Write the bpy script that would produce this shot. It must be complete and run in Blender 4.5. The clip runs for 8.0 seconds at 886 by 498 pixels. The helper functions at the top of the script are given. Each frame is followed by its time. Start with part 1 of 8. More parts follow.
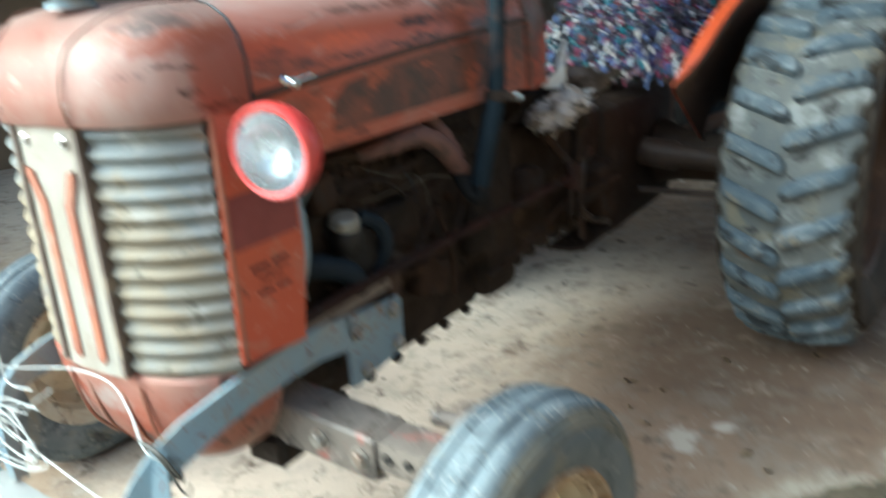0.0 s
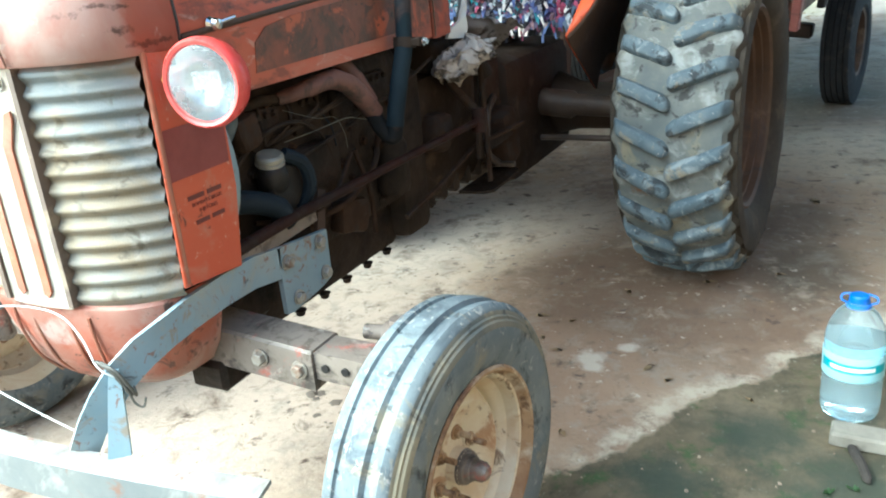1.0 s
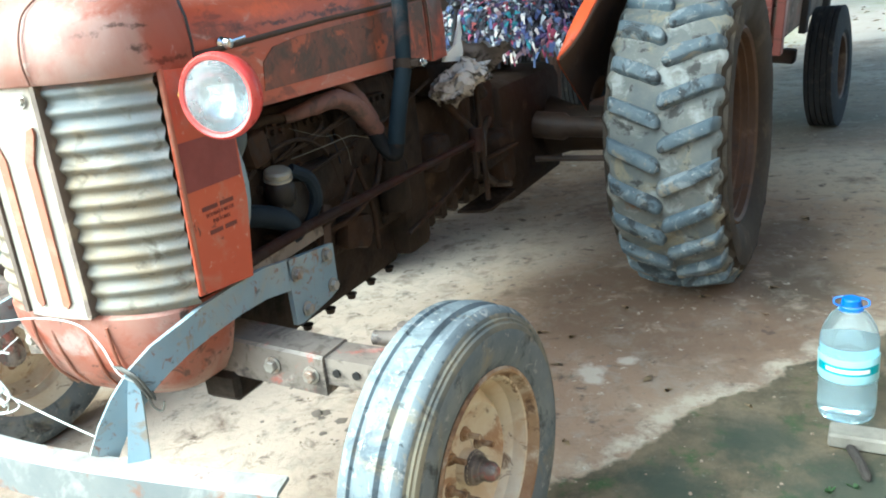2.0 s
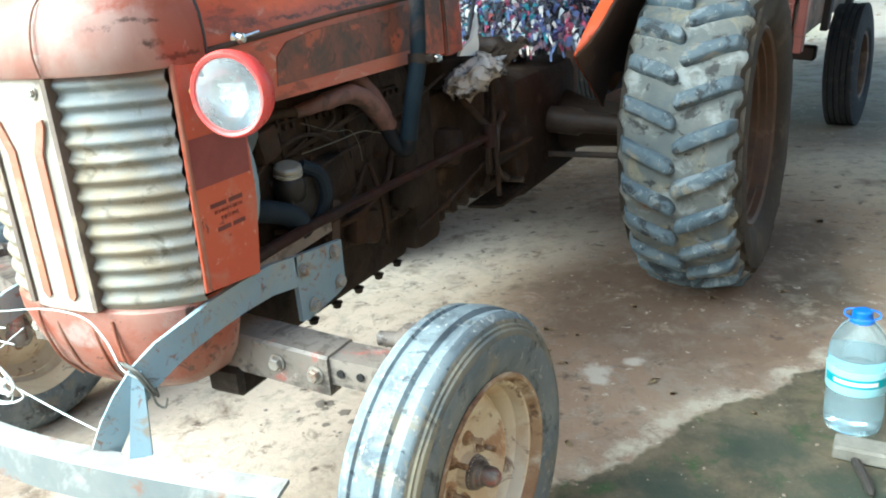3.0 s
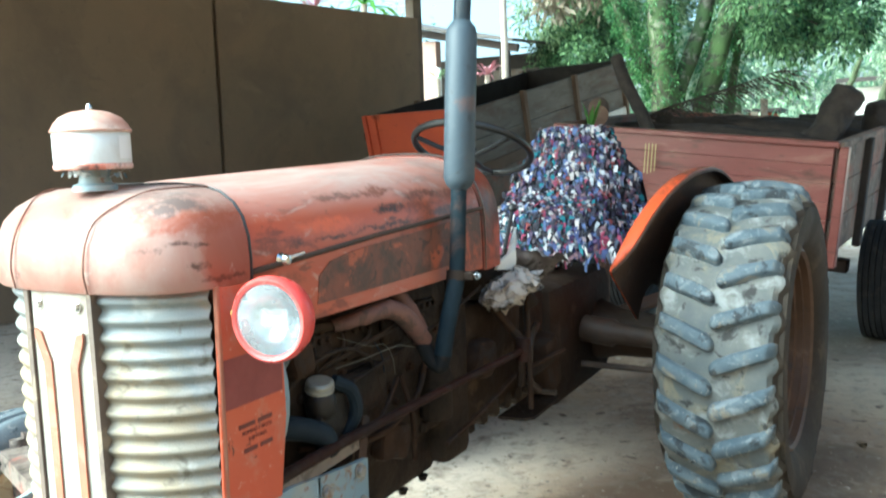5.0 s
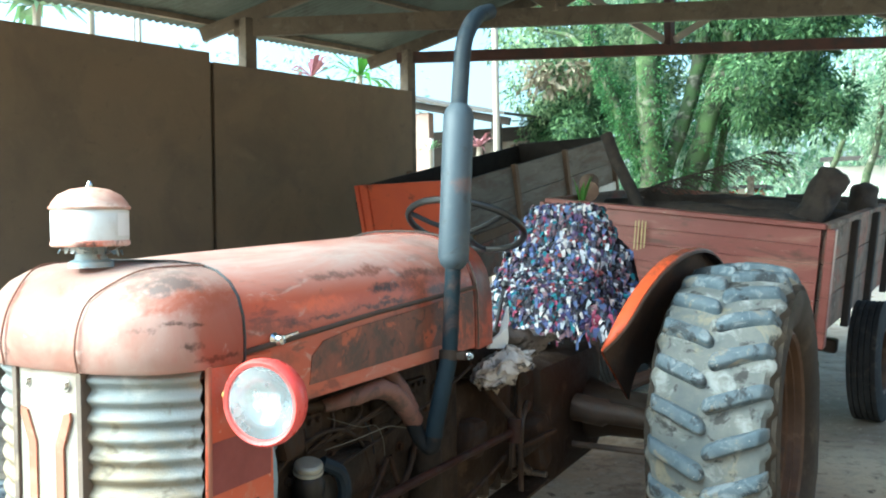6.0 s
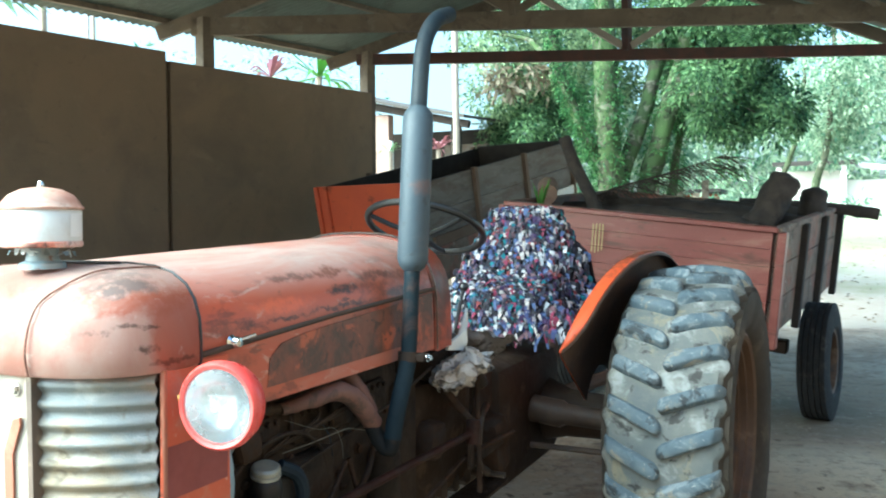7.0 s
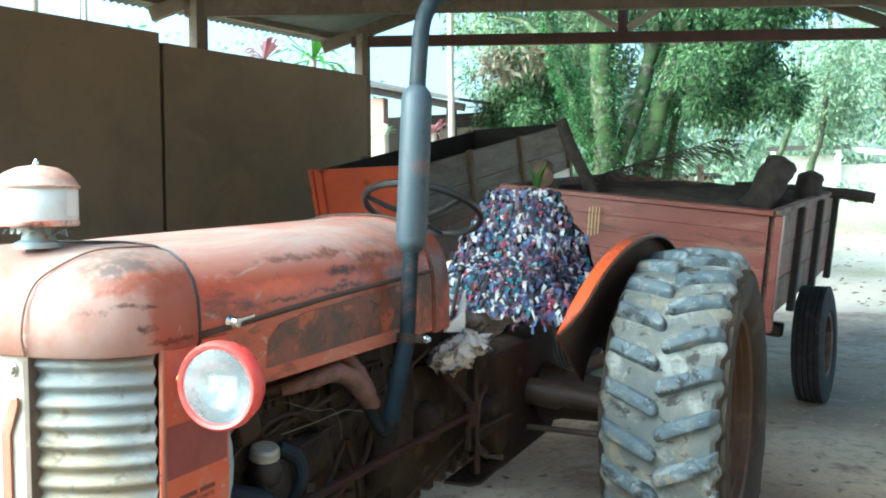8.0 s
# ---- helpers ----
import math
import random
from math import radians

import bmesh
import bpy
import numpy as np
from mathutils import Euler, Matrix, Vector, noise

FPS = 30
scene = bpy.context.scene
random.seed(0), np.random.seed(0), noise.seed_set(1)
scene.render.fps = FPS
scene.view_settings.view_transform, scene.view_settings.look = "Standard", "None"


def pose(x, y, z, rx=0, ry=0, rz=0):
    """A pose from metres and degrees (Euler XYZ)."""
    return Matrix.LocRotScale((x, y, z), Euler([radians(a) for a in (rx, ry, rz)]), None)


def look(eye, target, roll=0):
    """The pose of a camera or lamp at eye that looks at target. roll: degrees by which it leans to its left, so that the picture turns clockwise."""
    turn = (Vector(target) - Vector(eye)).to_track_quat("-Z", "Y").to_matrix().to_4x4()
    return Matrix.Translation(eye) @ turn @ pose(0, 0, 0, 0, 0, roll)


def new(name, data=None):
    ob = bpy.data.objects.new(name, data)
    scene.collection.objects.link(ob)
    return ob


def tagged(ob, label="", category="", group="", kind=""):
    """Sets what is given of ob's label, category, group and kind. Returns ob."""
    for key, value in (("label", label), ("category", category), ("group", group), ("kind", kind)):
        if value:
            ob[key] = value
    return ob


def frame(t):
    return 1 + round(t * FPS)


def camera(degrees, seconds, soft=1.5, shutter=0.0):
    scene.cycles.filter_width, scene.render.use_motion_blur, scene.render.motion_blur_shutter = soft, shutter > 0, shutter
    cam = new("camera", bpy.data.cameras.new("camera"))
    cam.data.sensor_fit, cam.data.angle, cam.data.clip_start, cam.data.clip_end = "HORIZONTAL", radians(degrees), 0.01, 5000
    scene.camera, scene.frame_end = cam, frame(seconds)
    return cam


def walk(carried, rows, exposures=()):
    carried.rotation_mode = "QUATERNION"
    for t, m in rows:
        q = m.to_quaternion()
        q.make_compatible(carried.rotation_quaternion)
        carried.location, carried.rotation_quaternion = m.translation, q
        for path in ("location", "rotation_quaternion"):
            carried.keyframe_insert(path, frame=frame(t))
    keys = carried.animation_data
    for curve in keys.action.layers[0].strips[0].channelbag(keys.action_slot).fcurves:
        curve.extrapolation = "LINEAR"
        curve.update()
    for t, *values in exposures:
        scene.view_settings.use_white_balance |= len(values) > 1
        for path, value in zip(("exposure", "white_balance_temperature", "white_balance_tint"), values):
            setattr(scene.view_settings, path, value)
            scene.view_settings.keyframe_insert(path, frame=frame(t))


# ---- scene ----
cam = camera(57.0, 8.0, soft=1.9, shutter=0.7)
PATH = [
    (0, (1.280, -0.491, 1.394), (0.206, 1.070, 0.756), -4.2),
    (0.1, (1.331, -0.507, 1.358), (0.270, 1.063, 0.717), -4.7),
    (0.3, (1.367, -0.544, 1.345), (0.277, 1.010, 0.715), -5.6),
    (0.5, (1.375, -0.566, 1.378), (0.344, 1.028, 0.743), -4.6),
    (1, (1.35, -0.655, 1.336), (0.466, 0.998, 0.638), -5.3),
    (1.5, (1.351, -0.699, 1.318), (0.477, 0.975, 0.659), -5.9),
    (1.7, (1.358, -0.739, 1.293), (0.485, 0.955, 0.685), -6.5),
    (3, (1.35, -0.708, 1.336), (0.458, 0.958, 0.681), -4.7),
    (3.5, (1.33, -0.71, 1.338), (0.422, 0.987, 0.792), -3.0),
    (4, (1.33, -0.709, 1.366), (0.362, 1.002, 0.998), -3.2),
    (4.2, (1.323, -0.698, 1.385), (0.369, 1.026, 1.046), -2.6),
    (5.3, (1.311, -0.674, 1.438), (0.333, 1.062, 1.264), -1.5),
    (5.5, (1.3, -0.673, 1.447), (0.333, 1.073, 1.314), -1.1),
    (6, (1.305, -0.682, 1.458), (0.353, 1.076, 1.393), -0.6),
    (6.5, (1.304, -0.681, 1.46), (0.39, 1.098, 1.408), -0.5),
    (7, (1.308, -0.685, 1.457), (0.444, 1.118, 1.397), -0.4),
    (7.5, (1.311, -0.684, 1.453), (0.478, 1.132, 1.366), -0.6),
    (8, (1.292, -0.679, 1.449), (0.441, 1.129, 1.35), -0.3),
]
walk(cam, [(t, look(eye, target, roll)) for t, eye, target, roll in PATH], exposures=[(0.0, 1.53, 5250, -10), (0.5, 1.90, 5250, -11), (1.0, 2.05, 5250, -10), (3.0, 2.00, 5250, -10), (4.0, 2.22, 5220, -12), (5.5, 2.21, 5200, -13), (8.0, 2.14, 5150, -14)])

# ---- light: bright overcast day ----
world = bpy.data.worlds.new("world")
scene.world = world
world.use_nodes = True
wn = world.node_tree.nodes
sky = wn.new("ShaderNodeTexSky")
sky.sky_type = "NISHITA"
sky.sun_disc = False
sky.sun_elevation, sky.sun_rotation = radians(42), radians(230)
sky.air_density, sky.dust_density, sky.ozone_density = 1.0, 6.0, 0.6
wn["Background"].inputs["Strength"].default_value = 0.15
world.node_tree.links.new(sky.outputs["Color"], wn["Background"].inputs["Color"])
sun = new("sun", bpy.data.lights.new("sun", "SUN"))
sun.data.energy, sun.data.angle, sun.data.color = 2.9, radians(75), (1.0, 0.97, 0.93)
sun.matrix_world = look((-7.2, -5.4, 8.0), (0, 0.5, 0))


# ---- materials ----
def nodes_of(name):
    m = bpy.data.materials.new(name)
    m.use_nodes = True
    nt = m.node_tree
    return m, nt, nt.nodes["Principled BSDF"]


def noise_node(nt, co, scale, detail=5.0, rough=0.6, distort=0.0):
    n = nt.nodes.new("ShaderNodeTexNoise")
    n.inputs["Scale"].default_value = scale
    n.inputs["Detail"].default_value = detail
    n.inputs["Roughness"].default_value = rough
    n.inputs["Distortion"].default_value = distort
    nt.links.new(co, n.inputs["Vector"])
    return n.outputs["Fac"]


def ramp_node(nt, fac, lo, hi):
    r = nt.nodes.new("ShaderNodeMapRange")
    r.inputs["From Min"].default_value, r.inputs["From Max"].default_value = lo, hi
    nt.links.new(fac, r.inputs["Value"])
    return r.outputs["Result"]


def mix_node(nt, fac, a, b):
    m = nt.nodes.new("ShaderNodeMix")
    m.data_type = "RGBA"
    if isinstance(fac, float):
        m.inputs[0].default_value = fac
    else:
        nt.links.new(fac, m.inputs[0])
    for sock, v in ((m.inputs[6], a), (m.inputs[7], b)):
        if isinstance(v, tuple):
            sock.default_value = (*v, 1)
        else:
            nt.links.new(v, sock)
    return m.outputs[2]


def mat(name, c1, c2, rough=0.6, metal=0.0, s1=3.0, stains=(), bump=0.15, bscale=60.0, stretch=(1, 1, 1), spec=0.5, vary=0.0, spots=(), dust=None, warp=(0.06, 0.14, 0.05)):
    """Two base tones in large patches; stains: (colour, scale, low, high, strength) patches over them; fine relief."""
    m, nt, bs = nodes_of(name)
    tc = nt.nodes.new("ShaderNodeTexCoord")
    mp = nt.nodes.new("ShaderNodeMapping")
    mp.inputs["Scale"].default_value = stretch
    nt.links.new(tc.outputs["Object"], mp.inputs["Vector"])
    co = mp.outputs["Vector"]
    col = mix_node(nt, ramp_node(nt, noise_node(nt, co, s1), 0.35, 0.65), c1, c2)
    if vary:
        oi = nt.nodes.new("ShaderNodeObjectInfo")
        hs = nt.nodes.new("ShaderNodeHueSaturation")
        nt.links.new(ramp_node(nt, oi.outputs["Random"], -vary, 1 + vary), hs.inputs["Value"])
        nt.links.new(col, hs.inputs["Color"])
        hs.inputs["Fac"].default_value = 1.0
        mr = hs.inputs["Value"].links[0].from_node
        mr.inputs["From Min"].default_value, mr.inputs["From Max"].default_value = 0, 1
        mr.inputs["To Min"].default_value, mr.inputs["To Max"].default_value = 1 - vary, 1 + vary
        col = hs.outputs["Color"]
    for c, sc, lo, hi, amt in stains:
        f = ramp_node(nt, noise_node(nt, co, sc, 8.0, 0.65, 0.6), lo - 0.03, hi - 0.05)
        k = nt.nodes.new("ShaderNodeMath")
        k.operation = "MULTIPLY"
        nt.links.new(f, k.inputs[0])
        k.inputs[1].default_value = amt
        col = mix_node(nt, k.outputs[0], col, c)
    if dust:
        # settled dust with the sky's sheen painted in, on the crown, in patches: colour, lowest height, full height,
        # strength
        sp = nt.nodes.new("ShaderNodeSeparateXYZ")
        nt.links.new(tc.outputs["Object"], sp.inputs[0])
        k = nt.nodes.new("ShaderNodeMath")
        k.operation = "MULTIPLY"
        nt.links.new(ramp_node(nt, sp.outputs[2], dust[1], dust[2]), k.inputs[0])
        nt.links.new(ramp_node(nt, noise_node(nt, co, 4.0, 8.0, 0.7, 0.4), 0.30, 0.62), k.inputs[1])
        k2 = nt.nodes.new("ShaderNodeMath")
        k2.operation = "MULTIPLY"
        nt.links.new(k.outputs[0], k2.inputs[0])
        k2.inputs[1].default_value = dust[3]
        col = mix_node(nt, k2.outputs[0], col, dust[0])
    if spots:
        # a wandering border: the place is shifted by coarse and fine noise before it is measured
        wn_ = nt.nodes.new("ShaderNodeTexNoise")
        wn_.inputs["Scale"].default_value, wn_.inputs["Detail"].default_value, wn_.inputs["Roughness"].default_value = 17.0, 8.0, 0.72
        nt.links.new(tc.outputs["Object"], wn_.inputs["Vector"])
        wm = nt.nodes.new("ShaderNodeVectorMath")
        wm.operation = "MULTIPLY_ADD"
        nt.links.new(wn_.outputs["Color"], wm.inputs[0])
        wm.inputs[1].default_value, wm.inputs[2].default_value = warp, tuple(-0.5 * q for q in warp)
        wa = nt.nodes.new("ShaderNodeVectorMath")
        nt.links.new(wm.outputs["Vector"], wa.inputs[0])
        nt.links.new(tc.outputs["Object"], wa.inputs[1])
        spot_co = wa.outputs["Vector"]
        broken = ramp_node(nt, noise_node(nt, tc.outputs["Object"], 60.0, 6.0, 0.7), 0.30, 0.52)
    for place, radii, c, amt in spots:
        # a single worn or soiled patch with a ragged border
        ms = nt.nodes.new("ShaderNodeMapping")
        ms.vector_type = "TEXTURE"
        ms.inputs["Location"].default_value, ms.inputs["Scale"].default_value = place, radii
        nt.links.new(spot_co, ms.inputs["Vector"])
        ln = nt.nodes.new("ShaderNodeVectorMath")
        ln.operation = "LENGTH"
        nt.links.new(ms.outputs["Vector"], ln.inputs[0])
        k = nt.nodes.new("ShaderNodeMath")
        nt.links.new(ln.outputs["Value"], k.inputs[0])
        nt.links.new(noise_node(nt, tc.outputs["Object"], 28.0, 8.0, 0.7), k.inputs[1])
        fb = nt.nodes.new("ShaderNodeMath")
        fb.operation = "MULTIPLY"
        nt.links.new(ramp_node(nt, k.outputs[0], 1.62, 1.10), fb.inputs[0])
        nt.links.new(broken, fb.inputs[1])
        f = fb.outputs[0]
        k = nt.nodes.new("ShaderNodeMath")
        k.operation = "MULTIPLY"
        nt.links.new(f, k.inputs[0])
        k.inputs[1].default_value = amt
        col = mix_node(nt, k.outputs[0], col, c)
    nt.links.new(col, bs.inputs["Base Color"])
    fine = noise_node(nt, co, bscale, 6.0)
    rr = nt.nodes.new("ShaderNodeMapRange")
    rr.inputs["To Min"].default_value, rr.inputs["To Max"].default_value = max(rough - 0.13, 0.03), min(rough + 0.13, 1)
    nt.links.new(fine, rr.inputs["Value"])
    nt.links.new(rr.outputs["Result"], bs.inputs["Roughness"])
    bs.inputs["Metallic"].default_value = metal
    bs.inputs["Specular IOR Level"].default_value = spec
    if bump:
        b = nt.nodes.new("ShaderNodeBump")
        b.inputs["Strength"].default_value, b.inputs["Distance"].default_value = bump, 0.01
        nt.links.new(fine, b.inputs["Height"])
        nt.links.new(b.outputs["Normal"], bs.inputs["Normal"])
    return m


BLACKISH, RUST, DUST = (0.035, 0.028, 0.024), (0.20, 0.075, 0.03), (0.42, 0.33, 0.25)
GREY, BURNT = (0.20, 0.17, 0.16), (0.05, 0.026, 0.02)
FRESH, SCORCH, OCHRE = (0.60, 0.125, 0.050), (0.17, 0.052, 0.030), (0.42, 0.11, 0.05)
NOSE_SPOTS = [((0.24, 0.34, 1.335), (0.13, 0.12, 0.035), OCHRE, 0.6), ((0.22, 0.32, 1.352), (0.075, 0.075, 0.013), GREY, 0.85), ((0.17, 0.36, 1.368), (0.06, 0.05, 0.010), GREY, 0.6),
              ((0.25, 0.262, 1.283), (0.055, 0.030, 0.0065), BURNT, 0.9), ((0.262, 0.325, 1.290), (0.05, 0.035, 0.0045), BURNT, 0.7), ((0.275, 0.335, 1.251), (0.03, 0.022, 0.008), BURNT, 0.75), ((0.275, 0.395, 1.225), (0.03, 0.05, 0.006), BURNT, 0.6)]
HOOD_SPOTS = [((0.262, 0.72, 1.287), (0.05, 0.12, 0.016), FRESH, 0.9), ((0.262, 0.53, 1.262), (0.05, 0.045, 0.022), SCORCH, 0.75), ((0.262, 0.60, 1.255), (0.05, 0.03, 0.015), BURNT, 0.7),
              ((0.25, 0.975, 1.305), (0.06, 0.075, 0.013), BLACKISH, 0.95), ((0.25, 1.10, 1.300), (0.06, 0.10, 0.018), SCORCH, 0.8), ((0.25, 0.80, 1.345), (0.07, 0.10, 0.010), BURNT, 0.6), ((0.24, 0.95, 1.348), (0.07, 0.08, 0.012), SCORCH, 0.8),
              ((0.25, 1.14, 1.330), (0.07, 0.10, 0.014), BURNT, 0.7), ((0.25, 1.32, 1.32), (0.07, 0.12, 0.016), SCORCH, 0.7), ((0.262, 0.75, 1.262), (0.05, 0.10, 0.005), BURNT, 0.9), ((0.262, 0.96, 1.266), (0.05, 0.13, 0.007), BURNT, 0.9), ((0.262, 1.25, 1.280), (0.05, 0.14, 0.012), BURNT, 0.9),
              ((0.262, 1.33, 1.19), (0.05, 0.12, 0.11), BURNT, 0.7), ((0.262, 0.56, 1.19), (0.05, 0.05, 0.02), SCORCH, 0.6), ((0.255, 1.36, 1.30), (0.06, 0.12, 0.05), SCORCH, 0.65), ((0.265, 1.50, 1.15), (0.05, 0.08, 0.06), BURNT, 0.8), ((0.265, 1.50, 1.24), (0.05, 0.07, 0.012), BURNT, 0.85), ((0.262, 1.02, 1.215), (0.05, 0.22, 0.030), SCORCH, 0.6), ((0.262, 1.20, 1.25), (0.05, 0.16, 0.05), SCORCH, 0.55)]
M_HOOD = mat("faded_red_paint", (0.43, 0.078, 0.032), (0.40, 0.108, 0.058), 0.40, s1=2.6, bump=0.06, bscale=25, stretch=(1, 0.45, 1.4),
             stains=[((0.40, 0.22, 0.165), 3.2, 0.56, 0.70, 0.6), ((0.15, 0.045, 0.028), 7.0, 0.60, 0.68, 0.75), (BLACKISH, 9.0, 0.66, 0.72, 0.85), ((0.50, 0.36, 0.30), 19.0, 0.62, 0.71, 0.55), ((0.13, 0.05, 0.03), 34.0, 0.66, 0.72, 0.7)],
             dust=((0.47, 0.375, 0.335), 1.305, 1.380, 0.95), spots=HOOD_SPOTS)
# nose paint lightened to hold bright light from front left, beside fading and scuffs
M_BAND = mat("scuffed_lit_red_paint", (0.58, 0.22, 0.15), (0.64, 0.40, 0.33), 0.45, s1=4, bump=0.06, bscale=30, stains=[((0.72, 0.63, 0.57), 3.5, 0.50, 0.64, 0.8), ((0.55, 0.15, 0.085), 6.0, 0.56, 0.66, 0.8), (BLACKISH, 11.0, 0.62, 0.70, 0.85), ((0.20, 0.13, 0.11), 28.0, 0.62, 0.69, 0.8)], spots=[((0.06, 0.27, 0.61), (0.05, 0.06, 0.03), (0.12, 0.09, 0.08), 0.85), ((0.14, 0.27, 0.59), (0.05, 0.06, 0.02), (0.16, 0.12, 0.10), 0.8), ((0.0, 0.27, 0.70), (0.06, 0.05, 0.03), (0.70, 0.62, 0.57), 0.8), ((0.20, 0.30, 0.69), (0.04, 0.06, 0.035), (0.56, 0.13, 0.07), 0.8)])
M_NOSE = mat("faded_lit_nose_paint", (0.50, 0.20, 0.14), (0.56, 0.32, 0.26), 0.40, s1=3, bump=0.05, bscale=25, stains=[((0.62, 0.47, 0.41), 3.5, 0.48, 0.66, 0.75), ((0.45, 0.10, 0.045), 5.0, 0.59, 0.69, 0.7), (BURNT, 8.0, 0.65, 0.71, 0.8), ((0.66, 0.57, 0.51), 24.0, 0.64, 0.72, 0.6)], dust=((0.60, 0.50, 0.45), 1.335, 1.39, 0.6), spots=NOSE_SPOTS)
M_RED = mat("red_panel_paint", (0.50, 0.085, 0.035), (0.52, 0.11, 0.05), 0.45, s1=4, bump=0.05, bscale=30,
            stains=[((0.44, 0.22, 0.16), 8.0, 0.58, 0.72, 0.6), (BLACKISH, 18.0, 0.66, 0.72, 0.8), ((0.58, 0.40, 0.33), 40.0, 0.64, 0.72, 0.6)])
M_RUSTSEAM = mat("rusty_seam", (0.12, 0.05, 0.03), (0.20, 0.09, 0.06), 0.7, s1=20, bump=0.1)
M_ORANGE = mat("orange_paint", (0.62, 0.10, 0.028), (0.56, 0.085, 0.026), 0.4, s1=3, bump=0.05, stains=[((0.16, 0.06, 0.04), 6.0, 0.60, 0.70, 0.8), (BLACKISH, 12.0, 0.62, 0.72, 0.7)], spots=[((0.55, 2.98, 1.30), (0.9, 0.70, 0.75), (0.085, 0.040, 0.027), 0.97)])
M_LAMPRED = mat("lamp_red_paint", (0.62, 0.055, 0.05), (0.64, 0.09, 0.08), 0.3, s1=8, bump=0.02, stains=[((0.6, 0.25, 0.22), 12.0, 0.6, 0.8, 0.4)])
M_GRILLE = mat("dusty_grille_mesh", (0.185, 0.208, 0.218), (0.235, 0.228, 0.20), 0.5, metal=0.25, s1=5, bump=0.4, bscale=330,
               stains=[((0.27, 0.21, 0.13), 5.0, 0.50, 0.66, 0.8), ((0.40, 0.39, 0.36), 9.0, 0.58, 0.70, 0.5), ((0.10, 0.08, 0.055), 20.0, 0.60, 0.70, 0.75)])
M_CREAM = mat("dusty_cream_paint", (0.66, 0.60, 0.50), (0.70, 0.66, 0.58), 0.5, s1=6, bump=0.06, stains=[((0.45, 0.30, 0.18), 7.0, 0.55, 0.75, 0.6)])
M_BROWNTRIM = mat("rusty_trim", (0.36, 0.13, 0.07), (0.28, 0.11, 0.07), 0.55, s1=9, bump=0.1, stains=[(DUST, 12.0, 0.55, 0.75, 0.5)])
M_STEELBLUE = mat("blue_grey_paint", (0.215, 0.30, 0.355), (0.27, 0.345, 0.385), 0.5, s1=6, bump=0.08, stains=[((0.34, 0.32, 0.25), 6.0, 0.52, 0.68, 0.65), ((0.26, 0.18, 0.10), 16.0, 0.61, 0.70, 0.7), (RUST, 42.0, 0.63, 0.69, 0.75), ((0.06, 0.07, 0.08), 30.0, 0.66, 0.72, 0.7)])
M_BUMPER = mat("dusty_bumper_steel", (0.32, 0.325, 0.31), (0.24, 0.25, 0.25), 0.65, s1=5, bump=0.1, stains=[((0.45, 0.43, 0.40), 3.0, 0.5, 0.65, 0.6), ((0.14, 0.11, 0.08), 8.0, 0.58, 0.70, 0.7), (RUST, 24.0, 0.64, 0.72, 0.6)])
M_EXHAUST = mat("blue_grey_exhaust_paint", (0.040, 0.058, 0.075), (0.053, 0.073, 0.090), 0.55, s1=5, bump=0.08, stains=[((0.085, 0.10, 0.108), 8.0, 0.58, 0.70, 0.5), ((0.09, 0.058, 0.05), 14.0, 0.66, 0.74, 0.5), ((0.03, 0.035, 0.04), 22.0, 0.62, 0.70, 0.7)], spots=[((0.35, 1.22, 1.555), (0.05, 0.035, 0.022), (0.12, 0.07, 0.06), 0.7)])
# lower pipe and elbow: the shade there is put into near-black colours
M_SHADEIRON = mat("shade_black_cast_iron", (0.012, 0.014, 0.016), (0.02, 0.02, 0.02), 0.8, s1=9, bump=0.3, spec=0.06, stains=[((0.06, 0.035, 0.025), 12.0, 0.56, 0.7, 0.7)])
M_SHADEPIPE = mat("shaded_blue_pipe", (0.011, 0.018, 0.024), (0.018, 0.028, 0.035), 0.65, s1=7, bump=0.15, spec=0.1, stains=[((0.10, 0.06, 0.045), 9.0, 0.58, 0.72, 0.6)])
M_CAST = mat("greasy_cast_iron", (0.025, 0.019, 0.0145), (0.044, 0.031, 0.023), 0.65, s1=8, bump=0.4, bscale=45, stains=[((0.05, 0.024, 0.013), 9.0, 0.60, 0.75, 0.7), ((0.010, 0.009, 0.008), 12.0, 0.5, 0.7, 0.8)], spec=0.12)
M_MANIFOLD = mat("pinkish_rusty_manifold", (0.16, 0.078, 0.062), (0.10, 0.048, 0.040), 0.65, s1=12, bump=0.25, stains=[(BLACKISH, 14.0, 0.55, 0.7, 0.8)])
M_AXLE = mat("oily_axle_steel", (0.165, 0.135, 0.110), (0.235, 0.20, 0.17), 0.5, s1=7, bump=0.15, stains=[((0.36, 0.085, 0.06), 8.0, 0.60, 0.68, 0.75), ((0.44, 0.40, 0.36), 12.0, 0.60, 0.70, 0.6), (BLACKISH, 10.0, 0.57, 0.68, 0.85), ((0.09, 0.07, 0.055), 30.0, 0.57, 0.67, 0.75)])
M_KNUCKLE = mat("dusty_brown_knuckle", (0.135, 0.105, 0.085), (0.21, 0.17, 0.14), 0.65, s1=12, bump=0.25, stains=[(BLACKISH, 12.0, 0.60, 0.70, 0.8), ((0.40, 0.37, 0.33), 20.0, 0.60, 0.70, 0.6)])
M_RIM = mat("rusty_cream_rim", (0.66, 0.57, 0.41), (0.72, 0.66, 0.53), 0.6, s1=7, bump=0.15, stains=[((0.54, 0.37, 0.20), 6.0, 0.53, 0.68, 0.6), ((0.34, 0.16, 0.065), 11.0, 0.59, 0.69, 0.75), ((0.14, 0.07, 0.035), 17.0, 0.62, 0.70, 0.8)])
